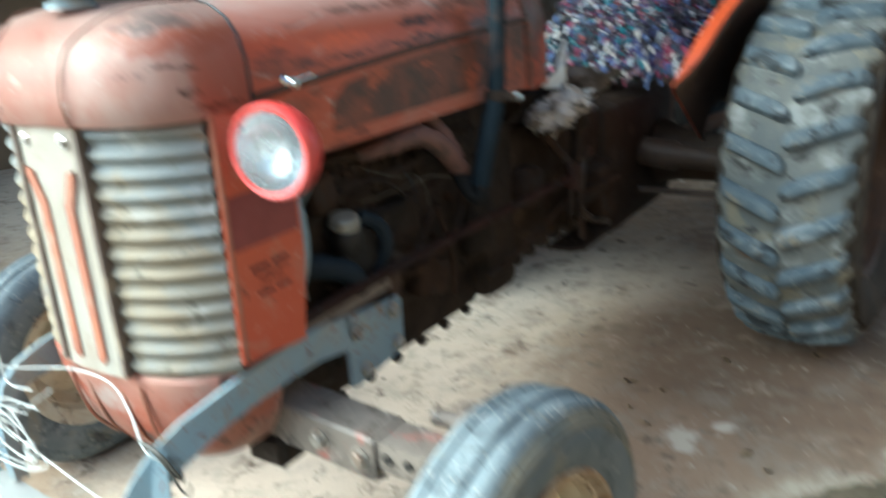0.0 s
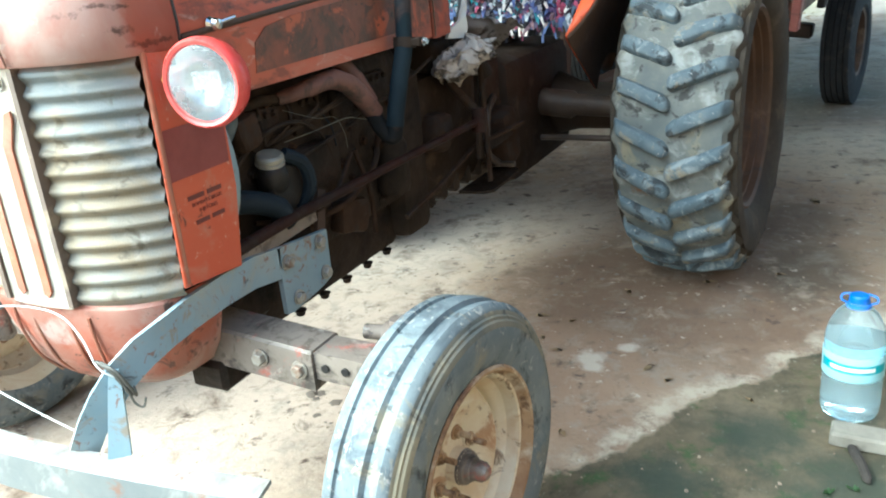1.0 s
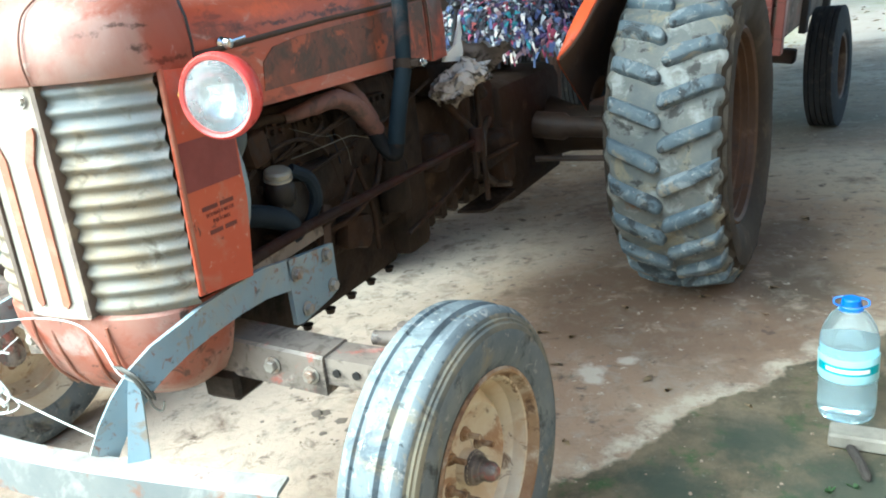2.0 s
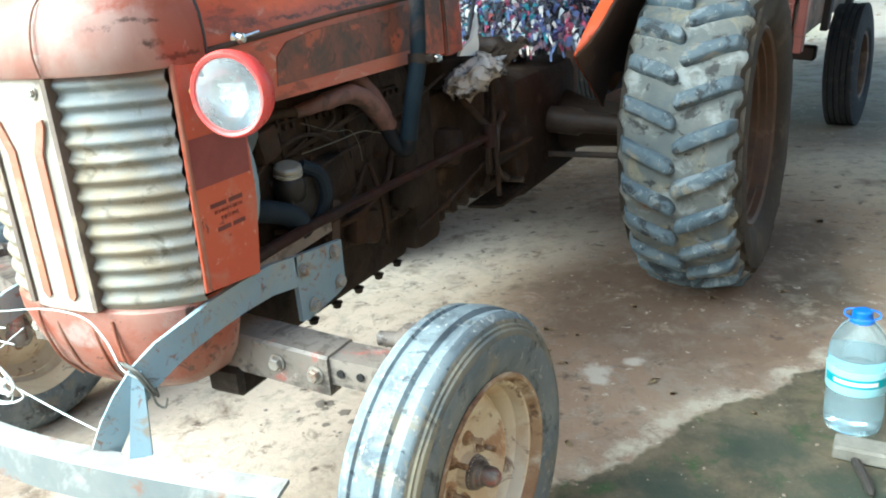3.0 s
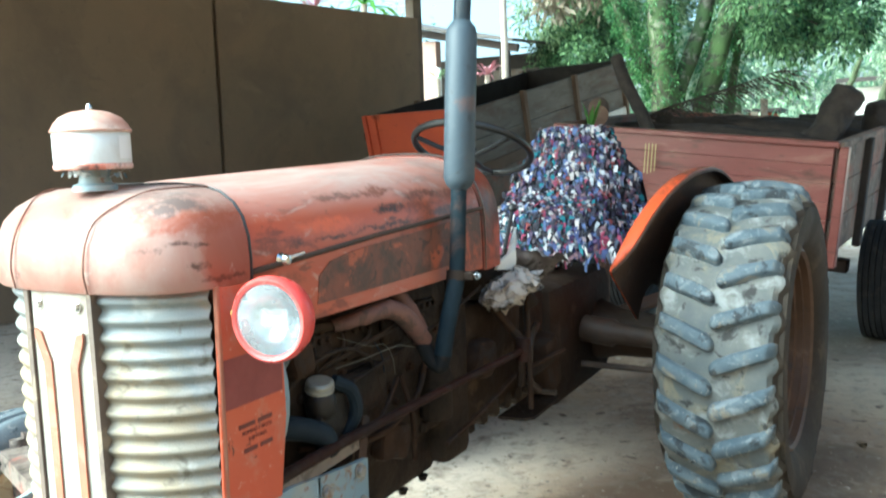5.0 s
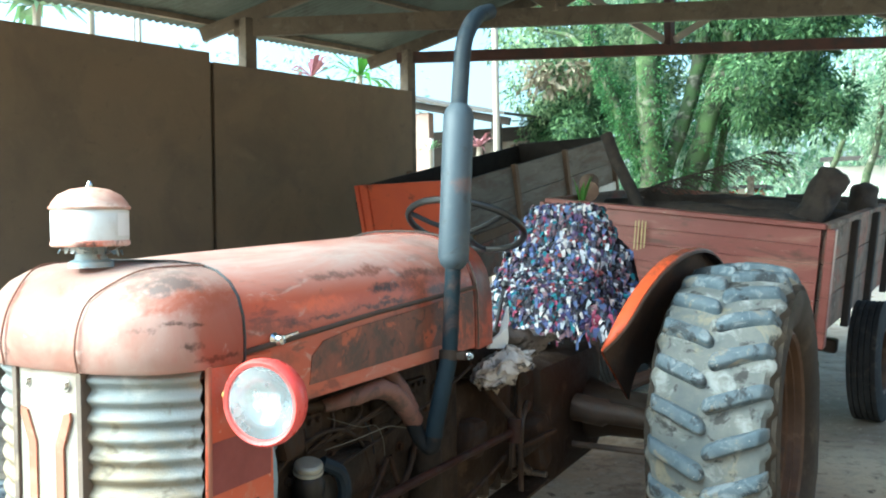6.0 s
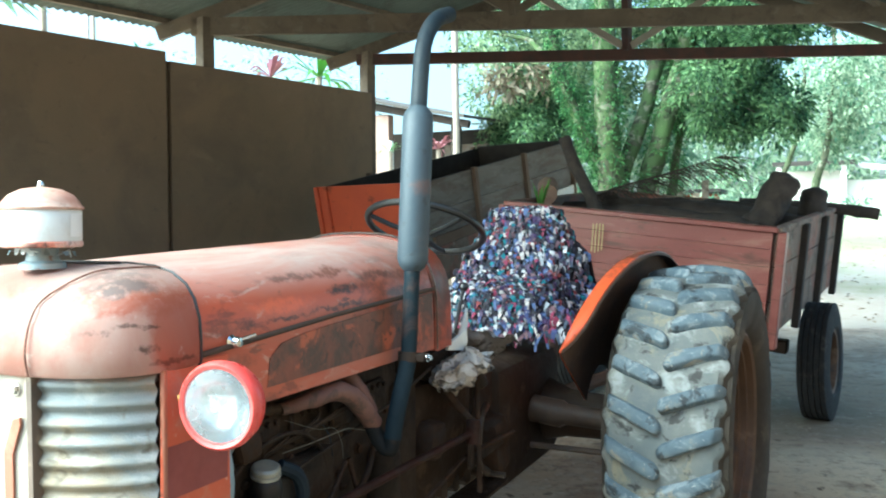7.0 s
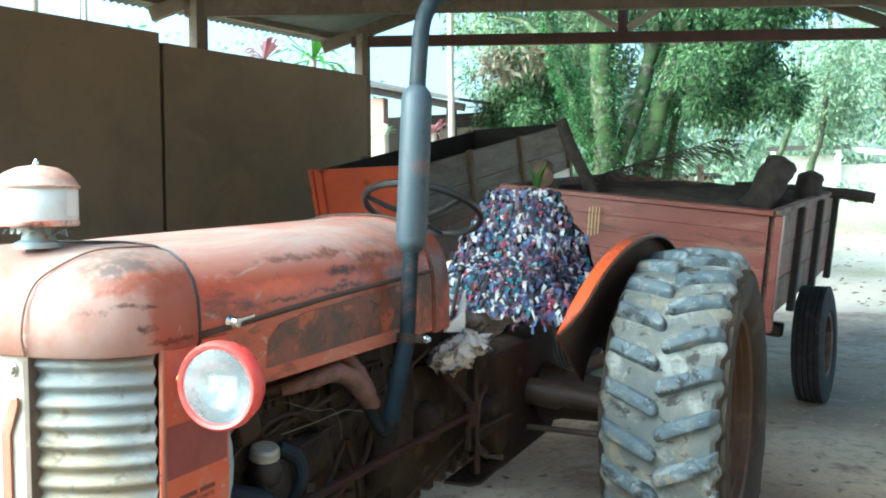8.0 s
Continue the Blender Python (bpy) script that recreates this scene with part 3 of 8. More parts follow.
    bs.inputs["Roughness"].default_value = 0.75
    bs.inputs["Specular IOR Level"].default_value = 0.35
    b = nt.nodes.new("ShaderNodeBump")
    b.inputs["Strength"].default_value, b.inputs["Distance"].default_value = 0.35, 0.01
    nt.links.new(fine, b.inputs["Height"])
    nt.links.new(b.outputs["Normal"], bs.inputs["Normal"])
    return m


M_CONCRETE = concrete_material()
# shed axes: E runs along the wall and eaves away from the tractor's nose, W across the trusses
PB = V(-4.52, 9.10, 0)
E = V(0.275, 0.961, 0).normalized()
W = V(0.926, 0.378, 0).normalized()
EAVE, SPAN, PITCH = 3.74, 7.08, math.tan(radians(19))


def shed(s, t, z=0.0):
    """A place in the shed: s metres across from the wall's posts, t metres from the far gable towards the front."""
    p = PB + s * W - t * E
    return V(p.x, p.y, z)


bm = bmesh.new()
half, n = 300.0, 60
side = [math.copysign(abs(k / n) ** 3, k) * half for k in range(-n, n + 1)]
grid = [[bm.verts.new((x, y, -0.035 + yard_rise(y) + (0.05 * height_noise(x, y, 0.3) - 0.03 if abs(x) + abs(y - 4) > 14 else 0))) for x in side] for y in side]
for r0, r1 in zip(grid, grid[1:]):
    for k in range(len(r0) - 1):
        bm.faces.new((r0[k], r0[k + 1], r1[k + 1], r1[k]))
tagged(part("ground", bm, M_GROUND), "sandy dirt yard with leaf litter round the shed", "ground", kind="structure")

bm = bmesh.new()
a, b, c, d = shed(-0.6, -0.2), shed(SPAN + 0.6, -0.2), V(3.2, -3.5, 0), V(-8.6, -3.5, 0)
rings(bm, [[V(p.x, p.y, -0.12) for p in (a, b, c, d)], [V(p.x, p.y, 0) for p in (a, b, c, d)]])
tagged(part("floor", bm, M_CONCRETE, smooth=False), "stained bare concrete floor with painted shade and lit patches, oil drips and a mossy damp edge", "floor", kind="structure")

# ---- shed wall ----
def wall_panel(name, t0, t1, off, h, thick=0.14):
    bm = bmesh.new()
    a, b = shed(0, t0), shed(0, t1)
    nrm = V(E.y, -E.x, 0)
    lo = [a + nrm * off, b + nrm * off, b + nrm * (off - thick), a + nrm * (off - thick)]
    rings(bm, [[V(p.x, p.y, 0) for p in lo], [V(p.x, p.y, h) for p in lo]])
    bmesh.ops.bevel(bm, geom=bm.edges[:], offset=0.008, segments=1, affect="EDGES")
    return tagged(part(name, bm, M_WALL, smooth=False), "brown painted plaster wall standing open below the eaves", "wall", kind="structure")


# plain walls added out of view, behind the camera's right, to block light from the open side
for name, a, b in (("shade_wall_east", V(3.6, -4.6, 0), V(3.6, 4.6, 0)), ("shade_wall_south", V(3.6, -4.6, 0), V(0.4, -4.6, 0))):
    bm = bmesh.new()
    beam(bm, a + V(0, 0, 1.7), b + V(0, 0, 1.7), 0.15, 3.4)
    tagged(part(name, bm, M_WALL, smooth=False), "added plain brown wall, out of view, blocking light from the open side", "wall", kind="structure")
wall_panel("wall_west", 0.01, 3.05, 0.10, 3.27)
wall_panel("wall_west_front", 3.11, 12.5, 0.13, 3.36)
bm = bmesh.new()
beam(bm, shed(0.02, 3.08, 0), shed(0.02, 3.08, 3.27), 0.09, 0.10, up=(E.x, E.y, 0))
tagged(part("wall_joint_post", bm, M_TIMBER, smooth=False), "narrow timber cover strip at the wall's joint", "trim", kind="structure")

# ---- roof: posts, trusses, purlins, corrugated sheets ----
RIDGE = SPAN / 2


def rafter_z(s):
    """Height of the rafters' line; the open side flattens out into a wide lean-to, added out of view for shade."""
    out = max(0.0, s - SPAN - 0.6)
    return EAVE + 0.10 + (RIDGE - abs(s - out - RIDGE)) * PITCH - out * 0.10


for k, t in enumerate((0.0, 2.55, 6.0, 8.4, 10.5, 12.4)):
    bm = bmesh.new()
    beam(bm, shed(0, t, 0), shed(0, t, EAVE + 0.1), 0.17, 0.15, up=(E.x, E.y, 0), bevel=0.006)
    tagged(part("roof_post", bm, M_TIMBER, smooth=False), "squared weathered timber roof post behind the wall", "post", "roof posts", "structure")
    if k < 2:
        bm = bmesh.new()
        beam(bm, shed(SPAN + 3.6, t, 0), shed(SPAN + 3.6, t, rafter_z(SPAN + 3.6)), 0.17, 0.15, up=(E.x, E.y, 0), bevel=0.006)
        tagged(part("roof_post", bm, M_TIMBER, smooth=False), "squared weathered timber roof post at the open side", "post", "roof posts", "structure")
    dark = M_DARKTIMBER if k == 0 else M_TIMBER
    tr = tagged(thing("roof_truss", "", ""), "timber roof truss with king post and braces", "roof truss", "roof trusses", "structure")
    hh = 0.15 if k == 0 else 0.20
    bm = bmesh.new()
    beam(bm, shed(-0.15, t, EAVE), shed(SPAN + 0.9, t, EAVE), 0.07, hh, bevel=0.005)
    part("tie_beam", bm, dark, tr, smooth=False)
    for s0, s1 in ((-0.55, RIDGE), (SPAN + 0.6, RIDGE), (SPAN + 3.8, SPAN + 0.6)):
        bm = bmesh.new()
        beam(bm, shed(s0, t, rafter_z(s0) + 0.02), shed(s1, t, rafter_z(s1) + 0.02), 0.07, 0.16, bevel=0.005)
        part("rafter", bm, M_TIMBER, tr, smooth=False)
    bm = bmesh.new()
    beam(bm, shed(RIDGE, t, EAVE + 0.05), shed(RIDGE, t, rafter_z(RIDGE)), 0.10, 0.12, up=(E.x, E.y, 0), bevel=0.004)
    part("king_post", bm, dark, tr, smooth=False)
    for sg in (-1, 1):
        bm = bmesh.new()
        beam(bm, shed(RIDGE + 0.06 * sg, t, EAVE + 0.12), shed(RIDGE + 1.25 * sg, t, rafter_z(RIDGE + 1.25) - 0.04), 0.05, 0.09)
        part("brace", bm, M_POLE if k == 0 else M_TIMBER, tr, smooth=False)
for s in (-0.45, 0.75, 1.95, 3.2, 3.9, 5.15, 6.35, 7.5, 9.0, 10.6):
    bm = bmesh.new()
    beam(bm, shed(s, -0.35, rafter_z(s) + 0.13), shed(s, 12.5, rafter_z(s) + 0.13), 0.06, 0.06)
    tagged(part("purlin", bm, M_TIMBER, smooth=False), "thin timber purlin under the roof sheets", "purlin", "purlins", "structure")
# the lean-to sheet is added out of view to shade tractor and floor
for name, s0, s1 in (("roof_west", -0.72, RIDGE + 0.05), ("roof_east", SPAN + 0.6, RIDGE - 0.05), ("shade_lean_to", SPAN + 4.0, SPAN + 0.55)):
    bm = bmesh.new()
    t0, t1, per = -0.45, 12.6, 0.085
    cnt = int((t1 - t0) / per * 8)
    top = []
    for dz in (0.0, 0.006):
        row = [[], []]
        for i in range(cnt + 1):
            t = t0 + (t1 - t0) * i / cnt
            wv = 0.011 * math.sin(2 * math.pi * (t - t0) / per)
            for q, s in enumerate((s0, s1)):
                row[q].append(bm.verts.new(shed(s, t, rafter_z(s) + 0.18 + wv + dz)))
        for i in range(cnt):
            bm.faces.new((row[0][i], row[0][i + 1], row[1][i + 1], row[1][i]))
        top.append(row)
    for i in range(cnt):
        bm.faces.new((top[0][0][i], top[0][0][i + 1], top[1][0][i + 1], top[1][0][i]))
    tagged(part(name, bm, M_ROOF, angle=80), "corrugated roof sheets, green-grey and dirty underneath", "roof", kind="structure")


# ---- the tractor (x to its left side, y towards its rear) ----
tractor = thing("tractor", "old weathered red farm tractor, dusty, parked half under a shed roof", "tractor")


def nose_ring(z, hw, yf, yb, n=24, p=2.6):
    """A plan outline of the nose: a blunt rounded front from (-hw, yb) round to (hw, yb)."""
    out = []
    for k in range(n + 1):
        a = math.pi * k / n
        cx, sy = -math.cos(a), math.sin(a)
        out.append(V(hw * math.copysign(abs(cx) ** (2 / p), cx), yb - (yb - yf) * abs(sy) ** (2 / p), z))
    return out


def hood_section(y, hw, zb, zt, n=10, p=3.0, zs=1.17):
    """A cross-section of the bonnet: upright sides from zb, rounded shoulders from zs, crown at zt."""
    pts = [V(hw, y, zb), V(hw, y, (zb + zs) / 2)]
    for k in range(n + 1):
        a = math.pi / 2 * k / n
        pts.append(V(hw * abs(math.cos(a)) ** (2 / p), y, zs + (zt - zs) * math.sin(a) ** (2 / p)))
    return pts + [V(-q.x, q.y, q.z) for q in reversed(pts[:-1])]


def shell(bm, loops, t):
    """A closed sheet of thickness t from open arch-shaped sections."""
    full = []
    for lp in loops:
        cz = min(q.z for q in lp)
        k = [V(q.x * (1 - t / 0.27), q.y, cz + (q.z - cz) * (1 - t / 0.3)) for q in lp]
        full.append(lp + k[::-1])
    rings(bm, full)
    return bm


# bonnet: main shell behind the seam, with thickness
bm = bmesh.new()
loops = []
for y, hw, zt in ((0.452, 0.266, 1.388), (0.60, 0.268, 1.395), (0.9, 0.268, 1.406), (1.2, 0.268, 1.416), (1.42, 0.268, 1.424)):
    loops.append(hood_section(y, hw, 1.098, zt))
shell(bm, loops, 0.006)
hood = part("bonnet", bm, M_HOOD, tractor, "faded red bonnet with black scorched patches", angle=50)
# raised lip along the seam at mid height
for sg in (1, -1):
    bm = bmesh.new()
    tube(bm, [V(sg * 0.269, 0.46, 1.222), V(sg * 0.270, 0.9, 1.25), V(sg * 0.270, 1.42, 1.272)], 0.006, 8)
    part("side_seam", bm, M_GRIME, hood, "dark grimy side seam")
# dark worn strip along the bonnet's lower side
for sg in (1, -1):
    bm = bmesh.new()
    pts = [(0.65, 1.127), (1.41, 1.134), (1.41, 1.262), (1.13, 1.243), (0.80, 1.225), (0.70, 1.212), (0.66, 1.185)]
    rings(bm, [[V(sg * 0.2675, y, z) for y, z in pts], [V(sg * 0.2695, y, z) for y, z in pts]])
    part("side_strip", bm, mat("burnt_brown_strip", (0.12, 0.055, 0.038), (0.22, 0.070, 0.042), 0.5, s1=6, bump=0.1, stains=[((0.055, 0.042, 0.034), 6.0, 0.50, 0.64, 0.85), ((0.42, 0.105, 0.05), 11.0, 0.585, 0.66, 0.85), (BLACKISH, 26.0, 0.60, 0.68, 0.8)]), hood, "dark burnt strip of old paint", smooth=False)
# dash cowl at the rear of the bonnet
bm = bmesh.new()
shell(bm, [hood_section(1.425, 0.270, 1.092, 1.428), hood_section(1.44, 0.273, 1.09, 1.43), hood_section(1.53, 0.273, 1.095, 1.425), hood_section(1.56, 0.255, 1.12, 1.40)], 0.02)
part("dash_cowl", bm, mat("scorched_red_paint", (0.27, 0.050, 0.024), (0.17, 0.045, 0.028), 0.4, s1=5, bump=0.06, stains=[((0.42, 0.085, 0.036), 4.0, 0.54, 0.66, 0.8), ((0.07, 0.034, 0.025), 6.0, 0.56, 0.68, 0.85), (BLACKISH, 18.0, 0.62, 0.70, 0.8)]), tractor, "dark scorched red cowl", angle=50)
bm = bmesh.new()
tube(bm, [q + V(0, 0.0, 0.004) for q in hood_section(1.434, 0.272, 1.092, 1.43)], 0.003, 6)
part("cowl_bead", bm, mat("dull_steel_bead", (0.13, 0.11, 0.10), (0.08, 0.06, 0.05), 0.3, metal=0.6, s1=9), tractor, "dull steel bead")

# nose cap
bm = bmesh.new()
prof = [(1.206, 0.272, 0.238), (1.212, 0.277, 0.232), (1.25, 0.278, 0.230), (1.29, 0.275, 0.236), (1.325, 0.264, 0.252), (1.352, 0.244, 0.280), (1.372, 0.212, 0.318), (1.383, 0.17, 0.36), (1.388, 0.10, 0.40)]
loops = []
for z, hw, yf in prof:
    lp = nose_ring(z, hw, yf, 0.40)
    loops.append([V(-hw, 0.448, z)] + lp + [V(hw, 0.448, z)])
vs = rings(bm, loops, closed=False, caps=False)
try:
    bm.faces.new(vs[-1])
except ValueError:
    pass
bmesh.ops.solidify(bm, geom=bm.faces[:], thickness=0.005)
nose = part("nose_cap", bm, M_NOSE, tractor, "faded nose cap, paled by light painted in", angle=50)
for sg in (1, -1):
    bm = bmesh.new()
    tube(bm, curve_pts([(sg * 0.10, 0.2345, 1.208), (sg * 0.10, 0.229, 1.25), (sg * 0.10, 0.240, 1.30), (sg * 0.105, 0.262, 1.335), (sg * 0.13, 0.305, 1.366), (sg * 0.15, 0.345, 1.381), (sg * 0.175, 0.40, 1.384), (sg * 0.185, 0.446, 1.383)]), 0.0018, 6)
    part("nose_seam", bm, M_RUSTSEAM, nose)
bm = bmesh.new()
edge = [V(hw + 0.0005, 0.4495, z + 0.0005) for z, hw, yf in prof]
tube(bm, edge + [V(-q.x, q.y, q.z) for q in reversed(edge)], 0.0032, 6)
part("bonnet_gap", bm, M_BLACK, tractor)

# lower nose band under the grille
bm = bmesh.new()
loops = []
for z, hw, yf, yb in ((0.768, 0.264, 0.262, 0.40), (0.761, 0.269, 0.254, 0.40), (0.73, 0.266, 0.256, 0.40), (0.68, 0.255, 0.266, 0.41), (0.62, 0.235, 0.285, 0.42), (0.575, 0.205, 0.315, 0.43), (0.555, 0.17, 0.345, 0.44), (0.552, 0.12, 0.38, 0.44)):
    hw *= 0.935
    loops.append([V(-hw, 0.46, z)] + nose_ring(z, hw, yf, yb) + [V(hw, 0.46, z)])
rings(bm, loops, closed=False, caps=False)
bmesh.ops.solidify(bm, geom=bm.faces[:], thickness=0.006)
band = part("nose_band", bm, M_BAND, tractor, "scuffed red lower nose band")
for x in (0.05, 0.105, -0.05, -0.105):
    bm = bmesh.new()
    tube(bm, curve_pts([(x, 0.260, 0.745), (x, 0.263, 0.70), (x * 0.95, 0.281, 0.63), (x * 0.9, 0.319, 0.575)]), 0.0034, 8)
    part("band_rib", bm, M_BROWNTRIM, band)

# grille halves: horizontal waves of pressed mesh
for sg in (1, -1):
    bm = bmesh.new()
    rows = 13 * 8
    loops = []
    for i in range(rows + 1):
        z = 0.768 + (1.208 - 0.768) * i / rows
        wv = 0.0105 * (1 - math.cos(2 * math.pi * i / 8)) / 2
        ring_pts = []
        for k in range(15):
            x = 0.082 + (0.262 - 0.082) * k / 14
            y = 0.262 + 0.105 * (x / 0.268) ** 3.2
            d = V(x, -0.6 if x < 0.2 else -0.4, 0).normalized()
            ring_pts.append(V(sg * (x + wv * 0.35 * k / 14), y - wv, z))
        loops.append(ring_pts)
    rings(bm, loops, closed=False, caps=False)
    part("grille", bm, M_GRILLE, tractor, "wavy dusty metal grille mesh", angle=180)
# centre panel with two vertical slots
bm = bmesh.new()
loops = []
for z in (0.764, 0.775, 1.0, 1.20, 1.208):
    loops.append([V(-0.084, 0.272, z), V(-0.080, 0.250, z), V(-0.04, 0.246, z), V(0, 0.245, z), V(0.04, 0.246, z), V(0.080, 0.250, z), V(0.084, 0.272, z)])
rings(bm, loops, closed=False, caps=False)
bmesh.ops.solidify(bm, geom=bm.faces[:], thickness=0.01)
M_EDGE = mat("dull_brown_edge", (0.10, 0.078, 0.062), (0.15, 0.11, 0.085), 0.7, s1=9, bump=0.15, stains=[((0.30, 0.24, 0.17), 14.0, 0.56, 0.68, 0.7)])
cpanel = part("grille_centre_panel", bm, M_CREAM, tractor, "dusty cream centre panel", angle=30)
for sg in (1, -1):
    bm = bmesh.new()
    pts = [(sg * 0.026, 0.792), (sg * 0.026, 1.075), (sg * 0.050, 1.130), (sg * 0.066, 1.135), (sg * 0.067, 1.122), (sg * 0.047, 1.07), (sg * 0.046, 0.798), (sg * 0.036, 0.786)]
    rings(bm, [[V(x, 0.2462, z) for x, z in pts], [V(x, 0.2415, z) for x, z in pts]])
    part("slot_trim", bm, M_BROWNTRIM, cpanel, smooth=False)
    bm = bmesh.new()
    hexbolt(bm, (sg * 0.052, 0.2475, 1.182), (0, -1, 0), 0.009, 0.008)
    part("bolt", bm, M_CHROME, cpanel)
    bm = bmesh.new()
    beam(bm, V(sg * 0.0875, 0.257, 0.770), V(sg * 0.0875, 0.257, 1.207), 0.012, 0.026, up=(0, 1, 0))
    part("edge_strip", bm, M_EDGE, cpanel, smooth=False)
# radiator side panels with lamp
for sg in (1, -1):
    bm = bmesh.new()
    pts = [(0.362, 1.215), (0.350, 0.785), (0.507, 0.770), (0.53, 0.93), (0.53, 1.215)]
    rings(bm, [[V(sg * 0.266, y, z) for y, z in pts], [V(sg * 0.272, y, z) for y, z in pts]])
    bmesh.ops.bevel(bm, geom=bm.edges[:], offset=0.002, segments=1, affect="EDGES")
    sp = part("radiator_side_panel", bm, M_RED, tractor, smooth=False)
    bm = bmesh.new()
    tube(bm, [V(sg * 0.268, 0.361, 0.79), V(sg * 0.270, 0.366, 1.21)], 0.006, 8)
    part("panel_edge", bm, M_BROWNTRIM, sp)
    if sg > 0:
        bm = bmesh.new()
        pts = [(0.370, 1.075), (0.367, 0.982), (0.522, 0.982), (0.526, 1.075)]
        rings(bm, [[V(0.2722, y, z) for y, z in pts], [V(0.2732, y, z) for y, z in pts]])
        part("faded_patch", bm, mat("dull_maroon_patch", (0.20, 0.045, 0.042), (0.25, 0.065, 0.058), 0.6, s1=12, bump=0.05), sp, "dull maroon rectangle where a plate was", smooth=False)

# radiator, fan shroud and fan
bm = bmesh.new()
box(bm, (0, 0.44, 0.98), (0.46, 0.09, 0.42), 0.01)
part("radiator", bm, M_CAST, tractor)
bm = bmesh.new()
lathe(bm, [(0.235, 0.0), (0.245, 0.0), (0.245, 0.075), (0.232, 0.075), (0.235, 0.0)], (0, 0.50, 0.95), "y", 40)
part("fan_shroud", bm, M_STEELBLUE, tractor)
bm = bmesh.new()
for k in range(4):
    a = k * math.pi / 2 + 0.5
    r = Matrix.Rotation(a, 4, "Y") @ Matrix.Translation((0.12, 0, 0)) @ Matrix.Rotation(0.5, 4, "X")
    mm = Matrix.Translation((0, 0.60, 0.93)) @ r @ Matrix.Diagonal((0.20, 0.004, 0.10, 1))
    bmesh.ops.create_cube(bm, size=1, matrix=mm)
lathe(bm, [(0.0, -0.02), (0.045, -0.02), (0.045, 0.03), (0.0, 0.03)], (0, 0.60, 0.93), "y", 20)
part("fan", bm, M_STEELBLUE, tractor)


def headlight(sg):
    c = V(sg * 0.382, 0.372, 1.156)
    rot = Matrix.Translation(c) @ Matrix.Rotation(radians(sg * 9), 4, "Z") @ Matrix.Scale(0.935, 4)
    bm = bmesh.new()
    lathe(bm, [(0.066, 0.004), (0.069, -0.004), (0.075, -0.006), (0.080, 0.0), (0.081, 0.012), (0.079, 0.022), (0.076, 0.036), (0.066, 0.054), (0.045, 0.070), (0.018, 0.078), (0.0, 0.078)], (0, 0, 0), "y", 40)
    bmesh.ops.transform(bm, matrix=rot, verts=bm.verts)
    lamp = part("headlight", bm, M_LAMPRED, tractor, "round headlight in a bright red shell", angle=40)
    bm = bmesh.new()
    lathe(bm, [(0.0, 0.05), (0.03, 0.044), (0.055, 0.022), (0.0665, 0.004)], (0, 0, 0), "y", 36)
    bmesh.ops.transform(bm, matrix=rot, verts=bm.verts)
    part("reflector", bm, M_REFLECT, lamp)
    bm = bmesh.new()
    lathe(bm, [(0.0675, -0.002), (0.05, -0.009), (0.03, -0.0125), (0.0, -0.0135)], (0, 0, 0), "y", 36)
    bmesh.ops.transform(bm, matrix=rot, verts=bm.verts)
    ln = part("lens", bm, M_LENS, lamp, "clear fluted glass lens", angle=40)
    ln.visible_shadow = False
    for k in range(9):
        bm = bmesh.new()
        box(bm, (-0.005 + 0.0058 * k, -0.0118 + 0.0006 * k, 0.008), (0.003, 0.0016, 0.03))
        bmesh.ops.transform(bm, matrix=rot, verts=bm.verts)
        part("flute", bm, M_LENS, lamp, smooth=False).visible_shadow = False
    bm = bmesh.new()
    tube(bm, [V(c.x - sg * 0.03, c.y + 0.055, c.z), V(sg * 0.30, 0.44, 1.15), V(sg * 0.268, 0.45, 1.15)], 0.011, 10)
    part("bracket", bm, M_LAMPRED, lamp)
    bm = bmesh.new()
    tube(bm, [V(c.x - sg * 0.078, c.y + 0.01, c.z + 0.005), V(c.x - sg * 0.09, c.y + 0.01, c.z + 0.005)], 0.008, 8)
    part("screw", bm, M_BRASS, lamp)


M_REFLECT = mat("silvered_reflector", (0.36, 0.40, 0.42), (0.27, 0.31, 0.33), 0.25, metal=0.9, s1=18, bump=0.1, bscale=35)
M_BRASS = mat("tarnished_brass", (0.55, 0.38, 0.12), (0.5, 0.34, 0.1), 0.35, metal=1.0)
M_LENS, nt, bs = nodes_of("lamp_glass")
bs.inputs["Base Color"].default_value = (0.93, 0.96, 0.97, 1)
bs.inputs["Transmission Weight"].default_value = 0.9
bs.inputs["Roughness"].default_value = 0.10
bs.inputs["IOR"].default_value = 1.25
headlight(1)

# latch on the bonnet's side
bm = bmesh.new()
lathe(bm, [(0.0, 0.022), (0.009, 0.020), (0.012, 0.012), (0.007, 0.006), (0.014, 0.0)], (0.268, 0.545, 1.235), "x", 16)
tube(bm, [V(0.275, 0.555, 1.236), V(0.28, 0.60, 1.242)], 0.004, 8)
part("bonnet_latch", bm, M_CHROME, tractor, "bright chrome bonnet latch")

# air pre-cleaner on the bonnet
AC = V(0.010, 0.338, 0)
bm = bmesh.new()
lathe(bm, [(0.040, 1.382), (0.039, 1.392), (0.029, 1.397), (0.026, 1.410), (0.030, 1.424)], AC, "z", 28)
neck = part("air_cleaner", bm, M_STEELBLUE, tractor, "bowl air pre-cleaner on a short stack", angle=50)
bm = bmesh.new()
lathe(bm, [(0.0, 1.426), (0.060, 1.424), (0.066, 1.428), (0.0675, 1.438), (0.0675, 1.486), (0.065, 1.490), (0.0, 1.490)], AC, "z", 40)
bowl = part("bowl", bm, M_WHITE, neck, "white plastic bowl")
bm = bmesh.new()
